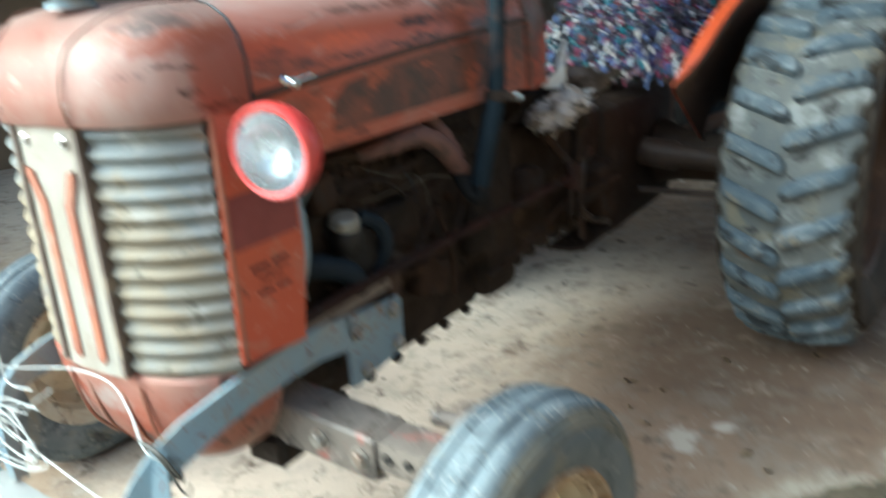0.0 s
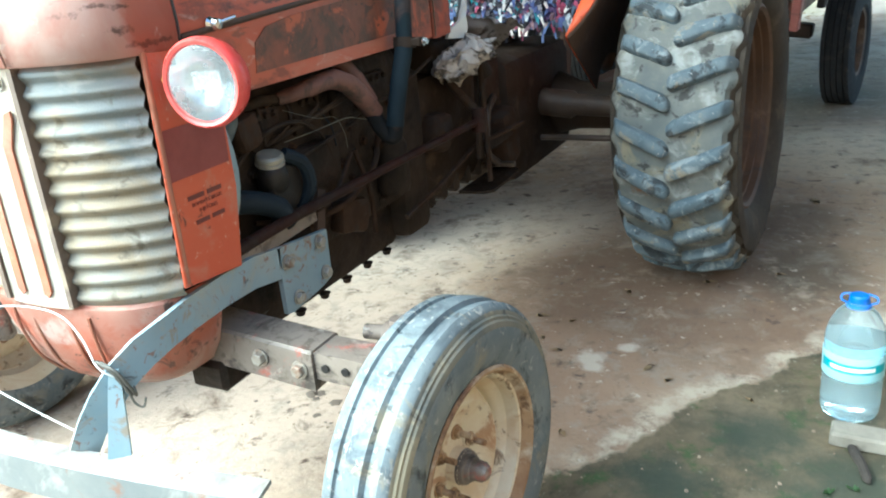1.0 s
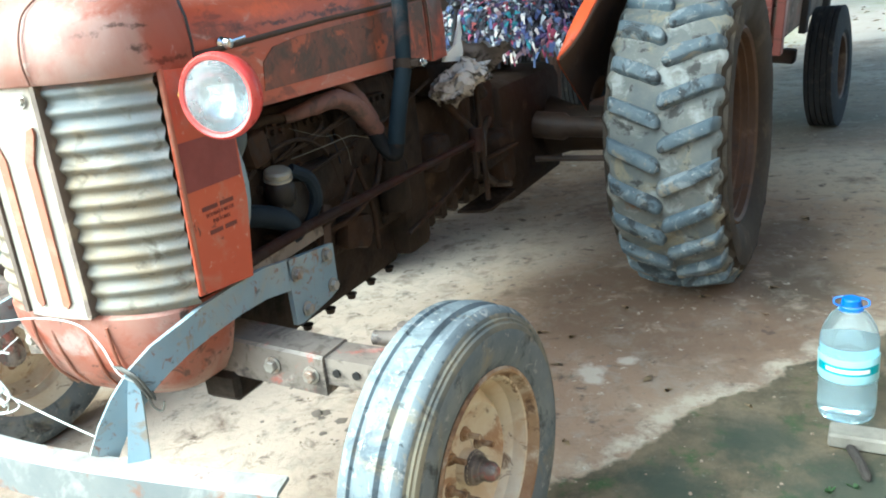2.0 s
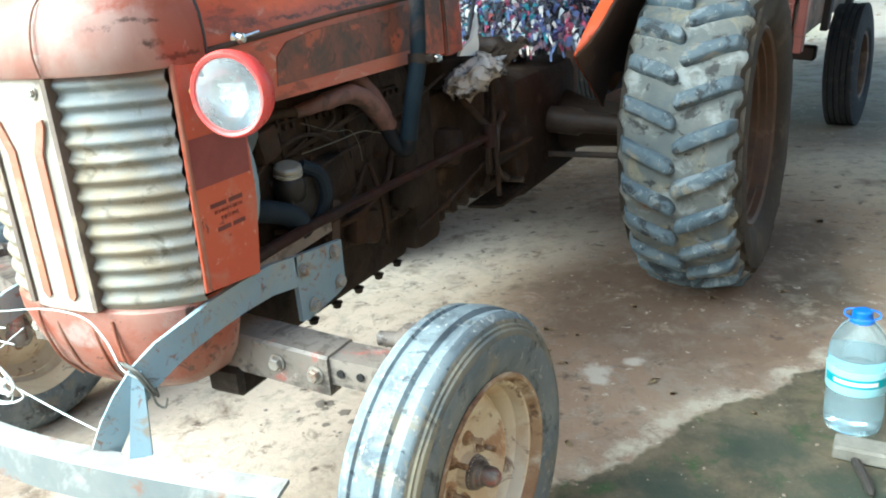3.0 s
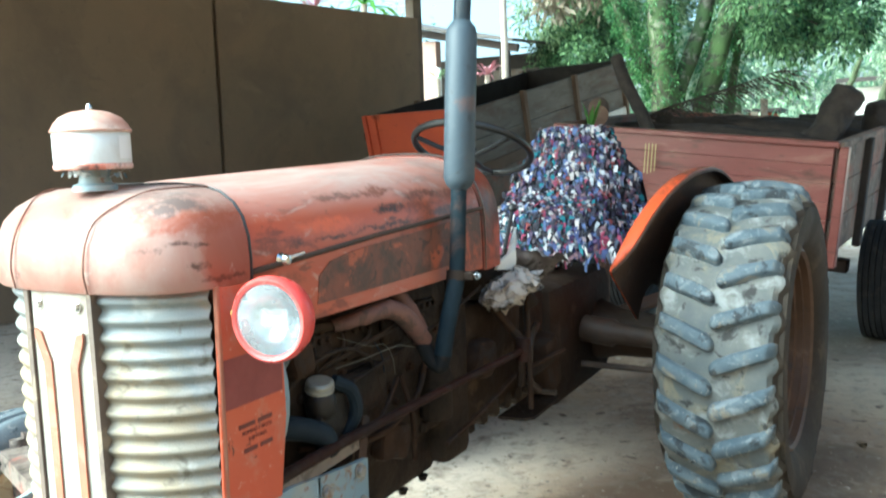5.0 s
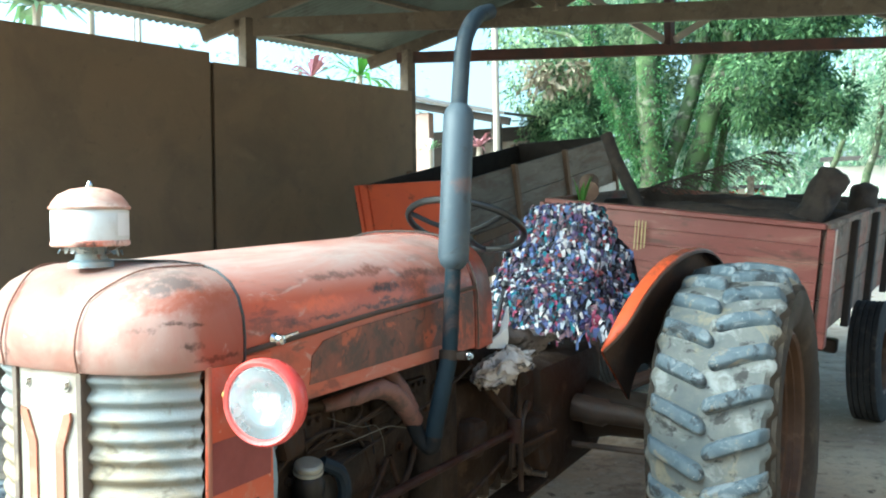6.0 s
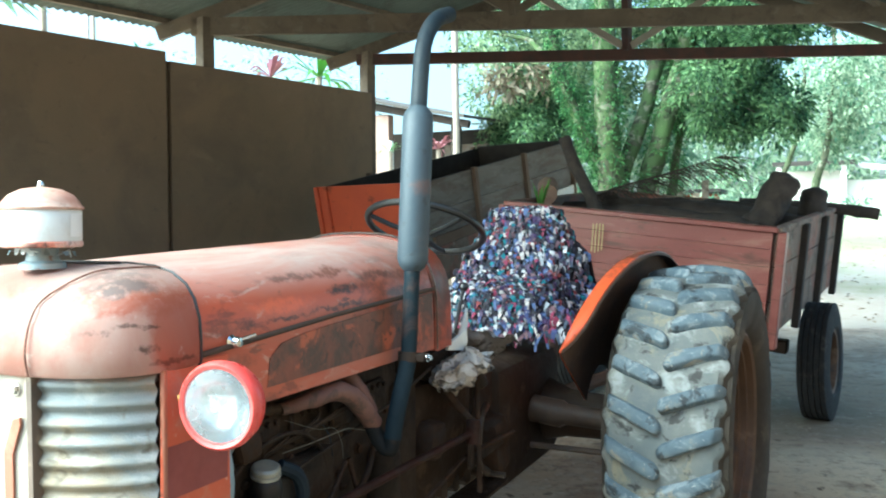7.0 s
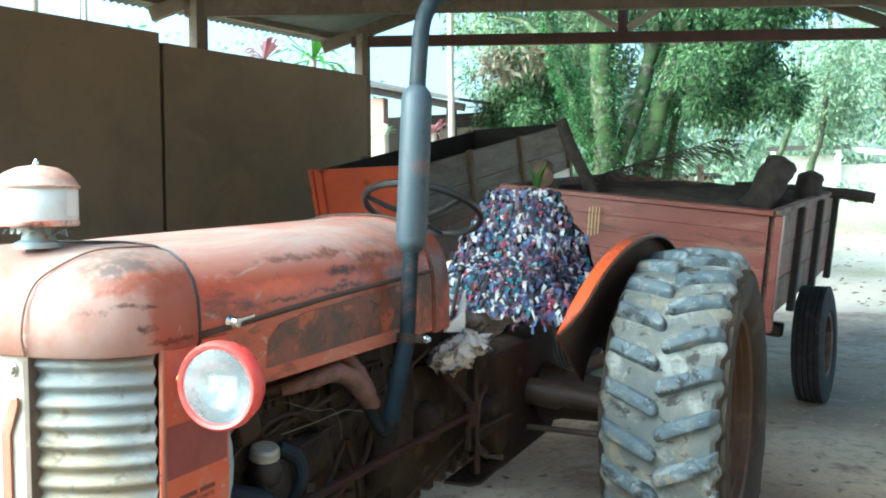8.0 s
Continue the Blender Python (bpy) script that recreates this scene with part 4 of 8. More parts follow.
for r in (0.0679, 0.0684):
    rows = [[AC + V(r * math.cos(radians(a)), r * math.sin(radians(a)), z) for a in range(4, 37, 4)] for z in (1.440, 1.482)]
    rings(bm, rows, closed=False, caps=False)
part("sticker", bm, mat("pale_sticker", (0.80, 0.80, 0.79), (0.76, 0.76, 0.75), 0.35, bump=0.0), bowl, "pale glossy sticker")
bm = bmesh.new()
lathe(bm, [(0.065, 1.488), (0.0705, 1.489), (0.0715, 1.493), (0.068, 1.496), (0.065, 1.503), (0.054, 1.516), (0.034, 1.526), (0.010, 1.530), (0.0, 1.530)], AC, "z", 40)
part("dome", bm, M_DOME, neck, "dusty faded red dome lid")
bm = bmesh.new()
lathe(bm, [(0.066, 1.421), (0.069, 1.424), (0.069, 1.430), (0.067, 1.432)], AC, "z", 40)
part("bowl_rim", bm, M_BAND, neck)
bm = bmesh.new()
lathe(bm, [(0.006, 1.528), (0.006, 1.535), (0.003, 1.541), (0.0, 1.541)], AC, "z", 10)
part("wing_nut", bm, M_CHROME, neck)
rng = random.Random(17)
for k in range(13):
    a = k * 0.49 + rng.uniform(-0.12, 0.12)
    d, s_ = V(math.cos(a), math.sin(a), 0), V(-math.sin(a), math.cos(a), 0)
    bm = bmesh.new()
    p0, p1 = AC + d * 0.027 + V(0, 0, 1.408 + rng.uniform(-0.004, 0.006)), AC + d * rng.uniform(0.046, 0.060) + V(0, 0, 1.418 + rng.uniform(-0.008, 0.005))
    w = s_ * rng.uniform(0.004, 0.008)
    tip = p1 + d * 0.004 + V(0, 0, rng.uniform(-0.016, -0.004))
    rings(bm, [[p0 - w, p0 + w], [p1 - w, p1 + w], [tip - w * 0.5, tip + w * 0.5]], closed=False, caps=False)
    bmesh.ops.solidify(bm, geom=bm.faces[:], thickness=0.002)
    part("vane", bm, M_WHITE if k % 3 else M_STEELBLUE, neck, smooth=False)

# front support plates, bumper bars, bumper
for sg in (1, -1):
    bm = bmesh.new()
    plate = [(0.815, 0.738), (0.812, 0.622), (0.775, 0.612), (0.655, 0.598), (0.634, 0.602), (0.632, 0.757), (0.70, 0.750)]
    rings(bm, [[V(sg * (0.249 + dx), y, z) for y, z in plate] for dx in (0.0, 0.012)])
    line = [(0.250, 0.636, 0.722, 0.070), (0.250, 0.55, 0.735, 0.068), (0.250, 0.46, 0.735, 0.066), (0.250, 0.37, 0.729, 0.066), (0.250, 0.30, 0.720, 0.064), (0.246, 0.24, 0.706, 0.062), (0.236, 0.200, 0.684, 0.060), (0.214, 0.172, 0.645, 0.057), (0.186, 0.157, 0.60, 0.053), (0.158, 0.148, 0.549, 0.050)]
    loops = []
    for i, (x, y, z, h) in enumerate(line):
        p0, p1 = line[max(i - 1, 0)], line[min(i + 1, len(line) - 1)]
        d = (V(*p1[:3]) - V(*p0[:3])).normalized()
        out = V(1, 0, 0) if i < 5 else V(0.8, -0.6, 0)
        out = (out - d * out.dot(d)).normalized()
        up = out.cross(d).normalized()
        up = up if up.z > 0 else -up
        c = V(x, y, z)
        loops.append([V(sg * q.x, q.y, q.z) for q in (c + up * h / 2, c + up * h / 2 + out * 0.011, c - up * h / 2 + out * 0.011, c - up * h / 2)])
    rings(bm, loops)
    bar = part("bumper_bar", bm, M_STEELBLUE, tractor, "blue-grey flat steel bumper bar, rust spotted", angle=50)
    for c in ((0.655, 0.718), (0.778, 0.722), (0.676, 0.626), (0.787, 0.642)):
        bm = bmesh.new()
        hexbolt(bm, (sg * 0.262, *c), (sg, 0, 0), 0.013, 0.014)
        part("bolt", bm, M_BOLT, bar)
    # inverted V foot that carries the bumper
    bm = bmesh.new()
    a0, a1 = V(0.80, 0.60, 0.0), V(0.60, -0.80, 0.0)
    rings(bm, [[V(sg * q.x, q.y, q.z) for q in (p - a0 * w, p + a0 * w, p + a0 * w + a1 * 0.009, p - a0 * w + a1 * 0.009)] for p, w in ((V(0.238, 0.186, 0.700), 0.008), (V(0.240, 0.178, 0.668), 0.012), (V(0.243, 0.152, 0.549), 0.020))])
    part("bumper_foot", bm, M_STEELBLUE, bar, smooth=False)
bm = bmesh.new()
loops = []
sec = [(0.0, 0.0), (0.046, 0.0), (0.050, -0.004), (0.050, -0.080), (0.044, -0.080), (0.044, -0.008), (0.0, -0.008)]
for k in range(25):
    x = -0.545 + 1.09 * k / 24
    y = 0.135 + 0.055 * (abs(x) / 0.57) ** 1.6
    loops.append([V(x + d * 0.25 * x / 0.57, y - d, 0.548 + h) for d, h in sec])
rings(bm, loops)
# upright faces take the darker copy, so their shade is painted
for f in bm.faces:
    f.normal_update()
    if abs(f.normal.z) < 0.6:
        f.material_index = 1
part("bumper", bm, [M_BUMPER, M_BUMPERFACE], tractor, "bowed steel angle bumper, pale with dust, front face painted as shaded", angle=30)

M_RUSTROD = mat("dark_rusty_rod", (0.016, 0.008, 0.006), (0.034, 0.013, 0.009), 0.6, s1=9, bump=0.15, stains=[(BLACKISH, 12.0, 0.5, 0.7, 0.7)], spec=0.12)
# front axle
bm = bmesh.new()
for sg in (1, -1):
    rings(bm, [[V(sg * x, y, z + dz) for y, z in ((0.462, 0.0), (0.468, 0.006), (0.552, 0.006), (0.558, 0.0), (0.558, -0.08), (0.462, -0.08))] for x, dz in ((0.0, 0.648), (0.15, 0.643), (0.442, 0.617))])
part("front_axle", bm, M_AXLE, tractor, "oily front axle beam with worn red paint", smooth=False)
for sg in (1, -1):
    w, b = (0.0, 0.0) if sg > 0 else (0.366, 0.22)  # the arm on the wall side is drawn out further and swept back
    bm = bmesh.new()
    rings(bm, [[V(sg * x, y + dy, z) for y, z in ((0.470, zt), (0.550, zt), (0.550, zb), (0.470, zb))] for x, zt, zb, dy in ((0.38, 0.620, 0.563, 0.0), (0.60 + w, 0.612, 0.552, b))])
    arm = part("axle_extension", bm, M_AXLE, tractor, "bare steel telescoping axle arm", smooth=False)
    for x in (0.468, 0.514, 0.556):
        bm = bmesh.new()
        lathe(bm, [(0.0, -0.001), (0.0085, -0.001), (0.0085, 0.004), (0.0, 0.004)], (sg * (x + w), 0.4665 + b * 0.88, 0.588), "y", 14)
        part("bolt_hole", bm, M_BLACK, arm)
    for x, z in ((0.318, 0.594), (0.412, 0.582)):
        bm = bmesh.new()
        hexbolt(bm, (sg * x, 0.461, z), (0, -1, 0), 0.014, 0.016)
        part("bolt", bm, M_BOLT, arm)
    bm = bmesh.new()
    tube(bm, [V(sg * (0.585 + w), 0.52 + b, 0.33), V(sg * (0.583 + w), 0.52 + b, 0.635)], 0.024, 14)
    tube(bm, [V(sg * (0.585 + w), 0.52 + b, 0.345), V(sg * (0.655 + w), 0.575 + b, 0.345)], [0.04, 0.03], 14)
    part("kingpin", bm, M_AXLE, arm)
    bm = bmesh.new()
    tube(bm, [V(sg * (0.585 + w), 0.53 + b, 0.620), V(sg * (0.578 + w), 0.575 + b, 0.612), V(sg * (0.565 + w), 0.615 + b, 0.606)], [0.030, 0.025, 0.026], 12)
    tube(bm, [V(sg * (0.475 + w), 0.612 + b, 0.602), V(sg * (0.520 + w), 0.614 + b, 0.603), V(sg * (0.523 + w), 0.614 + b, 0.603), V(sg * (0.548 + w), 0.615 + b, 0.603)], [0.016, 0.017, 0.026, 0.027], 14)
    tube(bm, [V(sg * (0.555 + w), 0.615 + b, 0.575), V(sg * (0.555 + w), 0.615 + b, 0.640)], [0.026, 0.020], 12)
    part("steering_arm", bm, M_KNUCKLE, arm)
    bm = bmesh.new()
    tube(bm, [V(sg * 0.245, 0.46, 0.790), V(sg * 0.26, 0.73, 0.806), V(sg * 0.30, 1.21, 0.822), V(sg * 0.335, 1.56, 0.832)], [0.014, 0.013, 0.011, 0.011], 12)
    tube(bm, [V(sg * 0.335, 1.54, 0.80), V(sg * 0.335, 1.55, 0.87)], 0.022, 12)
    part("drag_link", bm, M_RUSTROD, tractor, "long rusty steering drag link")
    bm = bmesh.new()
    beam(bm, V(sg * 0.235, 0.50, 0.762), V(sg * 0.235, 0.80, 0.778), 0.03, 0.028)
    part("radiator_stay", bm, M_AXLE, tractor, smooth=False)
    bm = bmesh.new()
    beam(bm, V(sg * 0.235, 0.80, 0.64), V(sg * 0.225, 0.86, 0.82), 0.012, 0.03, up=(0, 1, 0))
    part("stay", bm, M_GRIME, tractor, smooth=False)
bm = bmesh.new()
box(bm, (0.17, 0.50, 0.53), (0.10, 0.10, 0.07), 0.012)
box(bm, (0, 0.55, 0.62), (0.30, 0.34, 0.14), 0.02)
part("axle_bracket", bm, M_CAST, tractor)


M_SIDEWALL = mat("dark_sidewall_rubber", (0.125, 0.150, 0.165), (0.195, 0.215, 0.222), 0.75, s1=7, bump=0.1, spec=0.3, stains=[((0.26, 0.28, 0.27), 5.0, 0.54, 0.68, 0.55), ((0.27, 0.23, 0.15), 8.0, 0.57, 0.70, 0.6), ((0.025, 0.03, 0.034), 10.0, 0.56, 0.68, 0.8), ((0.40, 0.39, 0.36), 45.0, 0.64, 0.71, 0.6)])
M_TANRUBBER = mat("dust_tan_rubber", (0.20, 0.185, 0.145), (0.115, 0.125, 0.12), 0.85, s1=9, bump=0.2, spec=0.2, stains=[((0.32, 0.28, 0.19), 7.0, 0.52, 0.66, 0.7), ((0.04, 0.045, 0.05), 14.0, 0.58, 0.68, 0.8)])


# wheels
def front_wheel(sg):
    c = V(0.664, 0.578, 0.345) if sg > 0 else V(-1.03, 0.80, 0.345)
    wd, rs = 0.86, 0.345 / 0.372
    steer = Matrix.Translation(c) @ Matrix.Rotation(radians(-5.5), 4, "Z")
    bm = bmesh.new()
    prof = [(0.228, -0.075), (0.236, -0.088), (0.27, -0.098), (0.318, -0.098), (0.338, -0.090), (0.352, -0.080), (0.357, -0.076), (0.363, -0.069), (0.367, -0.062), (0.367, -0.046), (0.360, -0.042), (0.360, -0.029), (0.371, -0.022),
            (0.373, 0.0), (0.371, 0.022), (0.360, 0.029), (0.360, 0.042), (0.367, 0.046), (0.367, 0.062), (0.363, 0.069), (0.357, 0.076), (0.352, 0.080), (0.343, 0.083), (0.340, 0.088), (0.334, 0.089), (0.330, 0.094), (0.318, 0.098), (0.27, 0.098), (0.236, 0.088), (0.228, 0.075)]
    full = [((r * rs if r > 0.26 else r * (0.925 + 0.0025 * max(0.0, (r - 0.228) / 0.032))), h * sg * wd) for r, h in prof]
    lathe(bm, full[:4], (0, 0, 0), "x", 72, mi=1)
    lathe(bm, full[3:27], (0, 0, 0), "x", 72)
    lathe(bm, full[26:], (0, 0, 0), "x", 72, mi=1)
    for f in bm.faces:
        rad = f.calc_center_median().yz.length
        if f.calc_center_median().x * sg > 0.06 and 0.296 < rad < 0.322:
            f.material_index = 2
    bmesh.ops.remove_doubles(bm, verts=bm.verts, dist=0.0001)
    bmesh.ops.transform(bm, matrix=steer, verts=bm.verts)
    bm2 = bmesh.new()
    # dished disc and hub
    lathe(bm2, [(0.0, 0.055), (0.016, 0.055), (0.020, 0.050), (0.022, 0.02), (0.040, 0.016), (0.043, -0.01), (0.055, -0.012), (0.06, -0.015), (0.105, -0.012), (0.13, 0.004), (0.15, 0.010), (0.165, -0.002), (0.185, -0.03)],
          (0, 0, 0), "x", 48)
    for v in bm2.verts:
        v.co.x = (v.co.x + 0.02) * sg
        v.co.y, v.co.z = v.co.y * 0.905, v.co.z * 0.905
    bmesh.ops.transform(bm2, matrix=steer, verts=bm2.verts)
    wh = part("front_wheel", bm2, M_RIM, tractor, "rusty cream disc wheel with studs", angle=50)
    part("tyre", bm, [M_TYREF, M_SIDEWALL, M_TANRUBBER], wh, "blue-grey three-rib tyre, dusty and worn", angle=28)
    bm = bmesh.new()
    prof = [(0.236, 0.090), (0.231, 0.096), (0.224, 0.094), (0.218, 0.078), (0.213, 0.070), (0.207, 0.068), (0.203, 0.060), (0.200, 0.035), (0.190, 0.024), (0.183, 0.0), (0.182, -0.03), (0.19, -0.06), (0.235, -0.09)]
    lathe(bm, prof[:5], (0, 0, 0), "x", 60, mi=1)
    lathe(bm, prof[4:], (0, 0, 0), "x", 60)
    bmesh.ops.remove_doubles(bm, verts=bm.verts, dist=0.0001)
    for v in bm.verts:
        v.co.x *= sg * wd
        v.co.y, v.co.z = v.co.y * 0.925, v.co.z * 0.925
    bmesh.ops.transform(bm, matrix=steer, verts=bm.verts)
    part("rim", bm, [M_RIM, M_RIMLIP], wh)
    bm = bmesh.new()
    lathe(bm, [(0.0, 0.068), (0.014, 0.066), (0.021, 0.056), (0.022, 0.036), (0.026, 0.034), (0.028, 0.026), (0.034, 0.024), (0.038, 0.010)], (0, 0, 0), "x", 24)
    for v in bm.verts:
        v.co.x = (v.co.x + 0.02) * sg
    bmesh.ops.transform(bm, matrix=steer, verts=bm.verts)
    part("hub_cap", bm, M_AXLE, wh)
    for k in range(6):
        a = 2 * math.pi * k / 6 + 0.3
        p = V(sg * 0.006, 0.068 * math.cos(a), 0.068 * math.sin(a))
        bm = bmesh.new()
        hexbolt(bm, p, (sg, 0, 0), 0.012, 0.014)
        tube(bm, [p, p + V(sg * 0.040, 0, 0)], 0.0065, 8)
        bmesh.ops.transform(bm, matrix=steer, verts=bm.verts)
        part("stud", bm, M_RIMLIP, wh)


front_wheel(1)
front_wheel(-1)

RC, RR, RW = V(0.817, 2.65, 0.645), 0.612, 0.187


def tyre_r(s):
    """Radius of the rear tyre's carcass at s across its width, from -1 to 1."""
    return RR - 0.030 * abs(s) ** 2.2


M_BROWNWALL = mat("dark_brown_sidewall", (0.028, 0.022, 0.016), (0.048, 0.037, 0.026), 0.8, s1=5, bump=0.15, spec=0.3, stains=[((0.13, 0.10, 0.065), 6.0, 0.57, 0.72, 0.5), (BLACKISH, 9.0, 0.56, 0.68, 0.7)])


def rear_wheel(sg):
    c = V(sg * RC.x, RC.y, RC.z)
    toe = Matrix.Translation(c) @ Matrix.Rotation(radians(-3 * sg), 4, "Z") @ Matrix.Translation(-c)
    nl, rng, lugs = 26, random.Random(5), []
    pitch = 2 * math.pi / nl
    # carcass: the tread band rolls over the shoulder in a scallop between two lugs
    bm = bmesh.new()
    seg = nl * 8
    sides = [(0.362, 0.135), (0.375, 0.165), (0.42, 0.200), (0.50, 0.222), (0.545, 0.214)]
    across = (-1.0, -0.93, -0.8, -0.55, -0.28, 0.0, 0.28, 0.55, 0.8, 0.93, 1.0)
    loops = [[] for _ in range(len(across) + 2 + 2 * len(sides))]
    for k in range(seg):
        th = 2 * math.pi * k / seg
        prof = [(r, -x) for r, x in sides]
        for q, sv in enumerate((-1.12,) + across + (1.12,)):
            sd = 1 if sv * sg > 0 else -1
            ph = (th - 0.082 - (0.133 if sd < 0 else 0.0) - 0.17) / pitch * 2 * math.pi
            swell = max(0.0, -math.cos(ph)) ** 0.6
            a = abs(sv)
            r = RR - 0.026 * min(a, 1.0) ** 2.2 - (0.020 if a > 0.99 else 0.0) - (0.022 if a > 1.1 else 0.0)
            w = RW * min(a, 1.0) * (1.0 + (0.10 * swell if a > 0.99 else 0.05 * swell if a > 0.9 else 0.0)) + (0.012 if a > 1.1 else 0.0)
            prof.append((r, math.copysign(w, sv)))
        prof += [(r, x) for r, x in reversed(sides)]
        for lp, (r, x) in zip(loops, prof):
            lp.append(c + V(x, -r * math.cos(th), r * math.sin(th)))
    rings(bm, loops, True, False)
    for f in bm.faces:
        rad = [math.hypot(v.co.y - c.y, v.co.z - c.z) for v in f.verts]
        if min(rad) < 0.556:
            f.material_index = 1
    for k in range(nl):
        for sd in (1, -1):
            th0 = 0.082 + pitch * k + (0.133 if sd < 0 else 0.0)
            hgt = 0.034 + rng.uniform(-0.004, 0.003)
            cut = rng.uniform(-0.03, 0.03)
            secs = []
            for i, u in enumerate((-0.02 + cut, 0.02 + cut, 0.09 + cut, 0.35, 0.6, 0.80, 0.93, 1.03, 1.06)):
                s = sd * sg * u
                th = th0 + 0.125 * u
                base = tyre_r(min(abs(s), 1.0)) - (0.0, 0.0, 0.0, 0.0, 0.0, 0.0, 0.0, 0.03, 0.055)[i]
                h = hgt * (0.45, 0.92, 1.0, 1.0, 1.0, 1.0, 1.0, 0.75, 0.2)[i]
                k2 = (0.35, 0.75, 1.0, 1.0, 1.0, 1.0, 1.0, 1.0, 1.0)[i]
                wl, wt = rng.uniform(0.031, 0.034) / RR * k2, rng.uniform(0.0205, 0.0235) / RR * k2
                row = []
                for dth, rr_ in ((-wl, base - 0.012), (-wt, base + h), (wt, base + h), (wl, base - 0.012)):
                    a = th + dth
                    row.append(c + V(s * RW, -rr_ * math.cos(a), rr_ * math.sin(a)))
                secs.append(row)
            lug = bmesh.new()
            rings(lug, secs)
            lugs.append(lug)
    bm2 = bmesh.new()
    lathe(bm2, [(0.0, 0.03), (0.10, 0.03), (0.11, 0.01), (0.18, 0.0), (0.24, 0.02), (0.30, -0.02), (0.315, -0.06)], (0, 0, 0), "x", 48)
    for v in bm2.verts:
        v.co.x *= sg
    bmesh.ops.translate(bm2, verts=bm2.verts, vec=c)
    bmesh.ops.transform(bm2, matrix=toe, verts=bm2.verts)
    for v in bm.verts:
        v.co += 0.004 * noise.noise_vector(v.co * 9)
    bmesh.ops.transform(bm, matrix=toe, verts=bm.verts)
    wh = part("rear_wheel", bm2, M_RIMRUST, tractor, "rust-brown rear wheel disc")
    ty = part("rear_tyre", bm, [M_TYRE, M_BROWNWALL], tractor, "large muddy tractor tyre with worn chevron lugs", angle=40)
    for lug in lugs:
        bmesh.ops.bevel(lug, geom=lug.edges[:], offset=0.004, segments=1, affect="EDGES")
        bmesh.ops.subdivide_edges(lug, edges=lug.edges[:], cuts=1, use_grid_fill=True)
        for v in lug.verts:
            v.co += 0.003 * noise.noise_vector(v.co * 14) + 0.0015 * noise.noise_vector(v.co * 45)
        bmesh.ops.transform(lug, matrix=toe, verts=lug.verts)
        part("tread_lug", lug, M_LUG, ty, angle=50)
    bm = bmesh.new()
    lathe(bm, [(0.392, 0.172), (0.376, 0.180), (0.364, 0.170), (0.358, 0.145), (0.346, 0.142), (0.342, 0.118), (0.326, 0.112), (0.322, 0.06), (0.315, 0.03), (0.31, -0.05), (0.345, -0.12), (0.36, -0.14)], (0, 0, 0), "x", 64)
    for v in bm.verts:
        v.co.x *= sg
    bmesh.ops.translate(bm, verts=bm.verts, vec=c)
    bmesh.ops.transform(bm, matrix=toe, verts=bm.verts)
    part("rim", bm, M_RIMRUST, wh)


rear_wheel(1)
rear_wheel(-1)

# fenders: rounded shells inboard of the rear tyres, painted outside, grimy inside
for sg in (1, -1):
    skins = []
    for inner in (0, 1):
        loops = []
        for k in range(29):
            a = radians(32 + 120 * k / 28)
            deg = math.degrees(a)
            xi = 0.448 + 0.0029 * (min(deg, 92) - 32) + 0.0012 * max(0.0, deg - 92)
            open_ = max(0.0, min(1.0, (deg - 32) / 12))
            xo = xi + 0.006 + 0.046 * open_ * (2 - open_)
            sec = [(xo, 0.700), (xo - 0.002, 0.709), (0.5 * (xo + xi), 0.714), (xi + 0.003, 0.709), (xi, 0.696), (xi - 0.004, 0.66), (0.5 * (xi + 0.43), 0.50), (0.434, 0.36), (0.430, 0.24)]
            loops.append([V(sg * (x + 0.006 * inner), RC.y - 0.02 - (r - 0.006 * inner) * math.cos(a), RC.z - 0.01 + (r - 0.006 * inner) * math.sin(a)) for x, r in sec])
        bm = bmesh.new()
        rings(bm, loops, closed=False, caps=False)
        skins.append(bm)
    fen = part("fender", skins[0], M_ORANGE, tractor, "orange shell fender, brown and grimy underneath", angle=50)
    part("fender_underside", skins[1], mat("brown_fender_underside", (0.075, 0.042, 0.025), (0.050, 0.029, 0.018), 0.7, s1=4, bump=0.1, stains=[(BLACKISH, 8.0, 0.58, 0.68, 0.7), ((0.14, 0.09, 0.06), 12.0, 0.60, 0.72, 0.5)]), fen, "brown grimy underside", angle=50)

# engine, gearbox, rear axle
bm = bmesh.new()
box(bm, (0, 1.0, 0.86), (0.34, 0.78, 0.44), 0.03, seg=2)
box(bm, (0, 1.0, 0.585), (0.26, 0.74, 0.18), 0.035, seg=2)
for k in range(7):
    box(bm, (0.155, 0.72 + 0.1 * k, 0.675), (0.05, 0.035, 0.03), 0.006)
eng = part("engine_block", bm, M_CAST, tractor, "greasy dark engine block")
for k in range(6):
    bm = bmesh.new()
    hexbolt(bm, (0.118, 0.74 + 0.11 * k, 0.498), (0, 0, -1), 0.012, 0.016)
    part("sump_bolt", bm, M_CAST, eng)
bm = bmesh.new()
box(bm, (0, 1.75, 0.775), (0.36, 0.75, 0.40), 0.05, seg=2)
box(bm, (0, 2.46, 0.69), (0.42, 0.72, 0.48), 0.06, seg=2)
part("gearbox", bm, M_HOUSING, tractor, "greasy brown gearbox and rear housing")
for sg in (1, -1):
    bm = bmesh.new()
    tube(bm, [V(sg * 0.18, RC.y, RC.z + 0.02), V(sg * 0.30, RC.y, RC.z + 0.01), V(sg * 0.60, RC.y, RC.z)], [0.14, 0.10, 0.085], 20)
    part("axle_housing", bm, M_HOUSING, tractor)
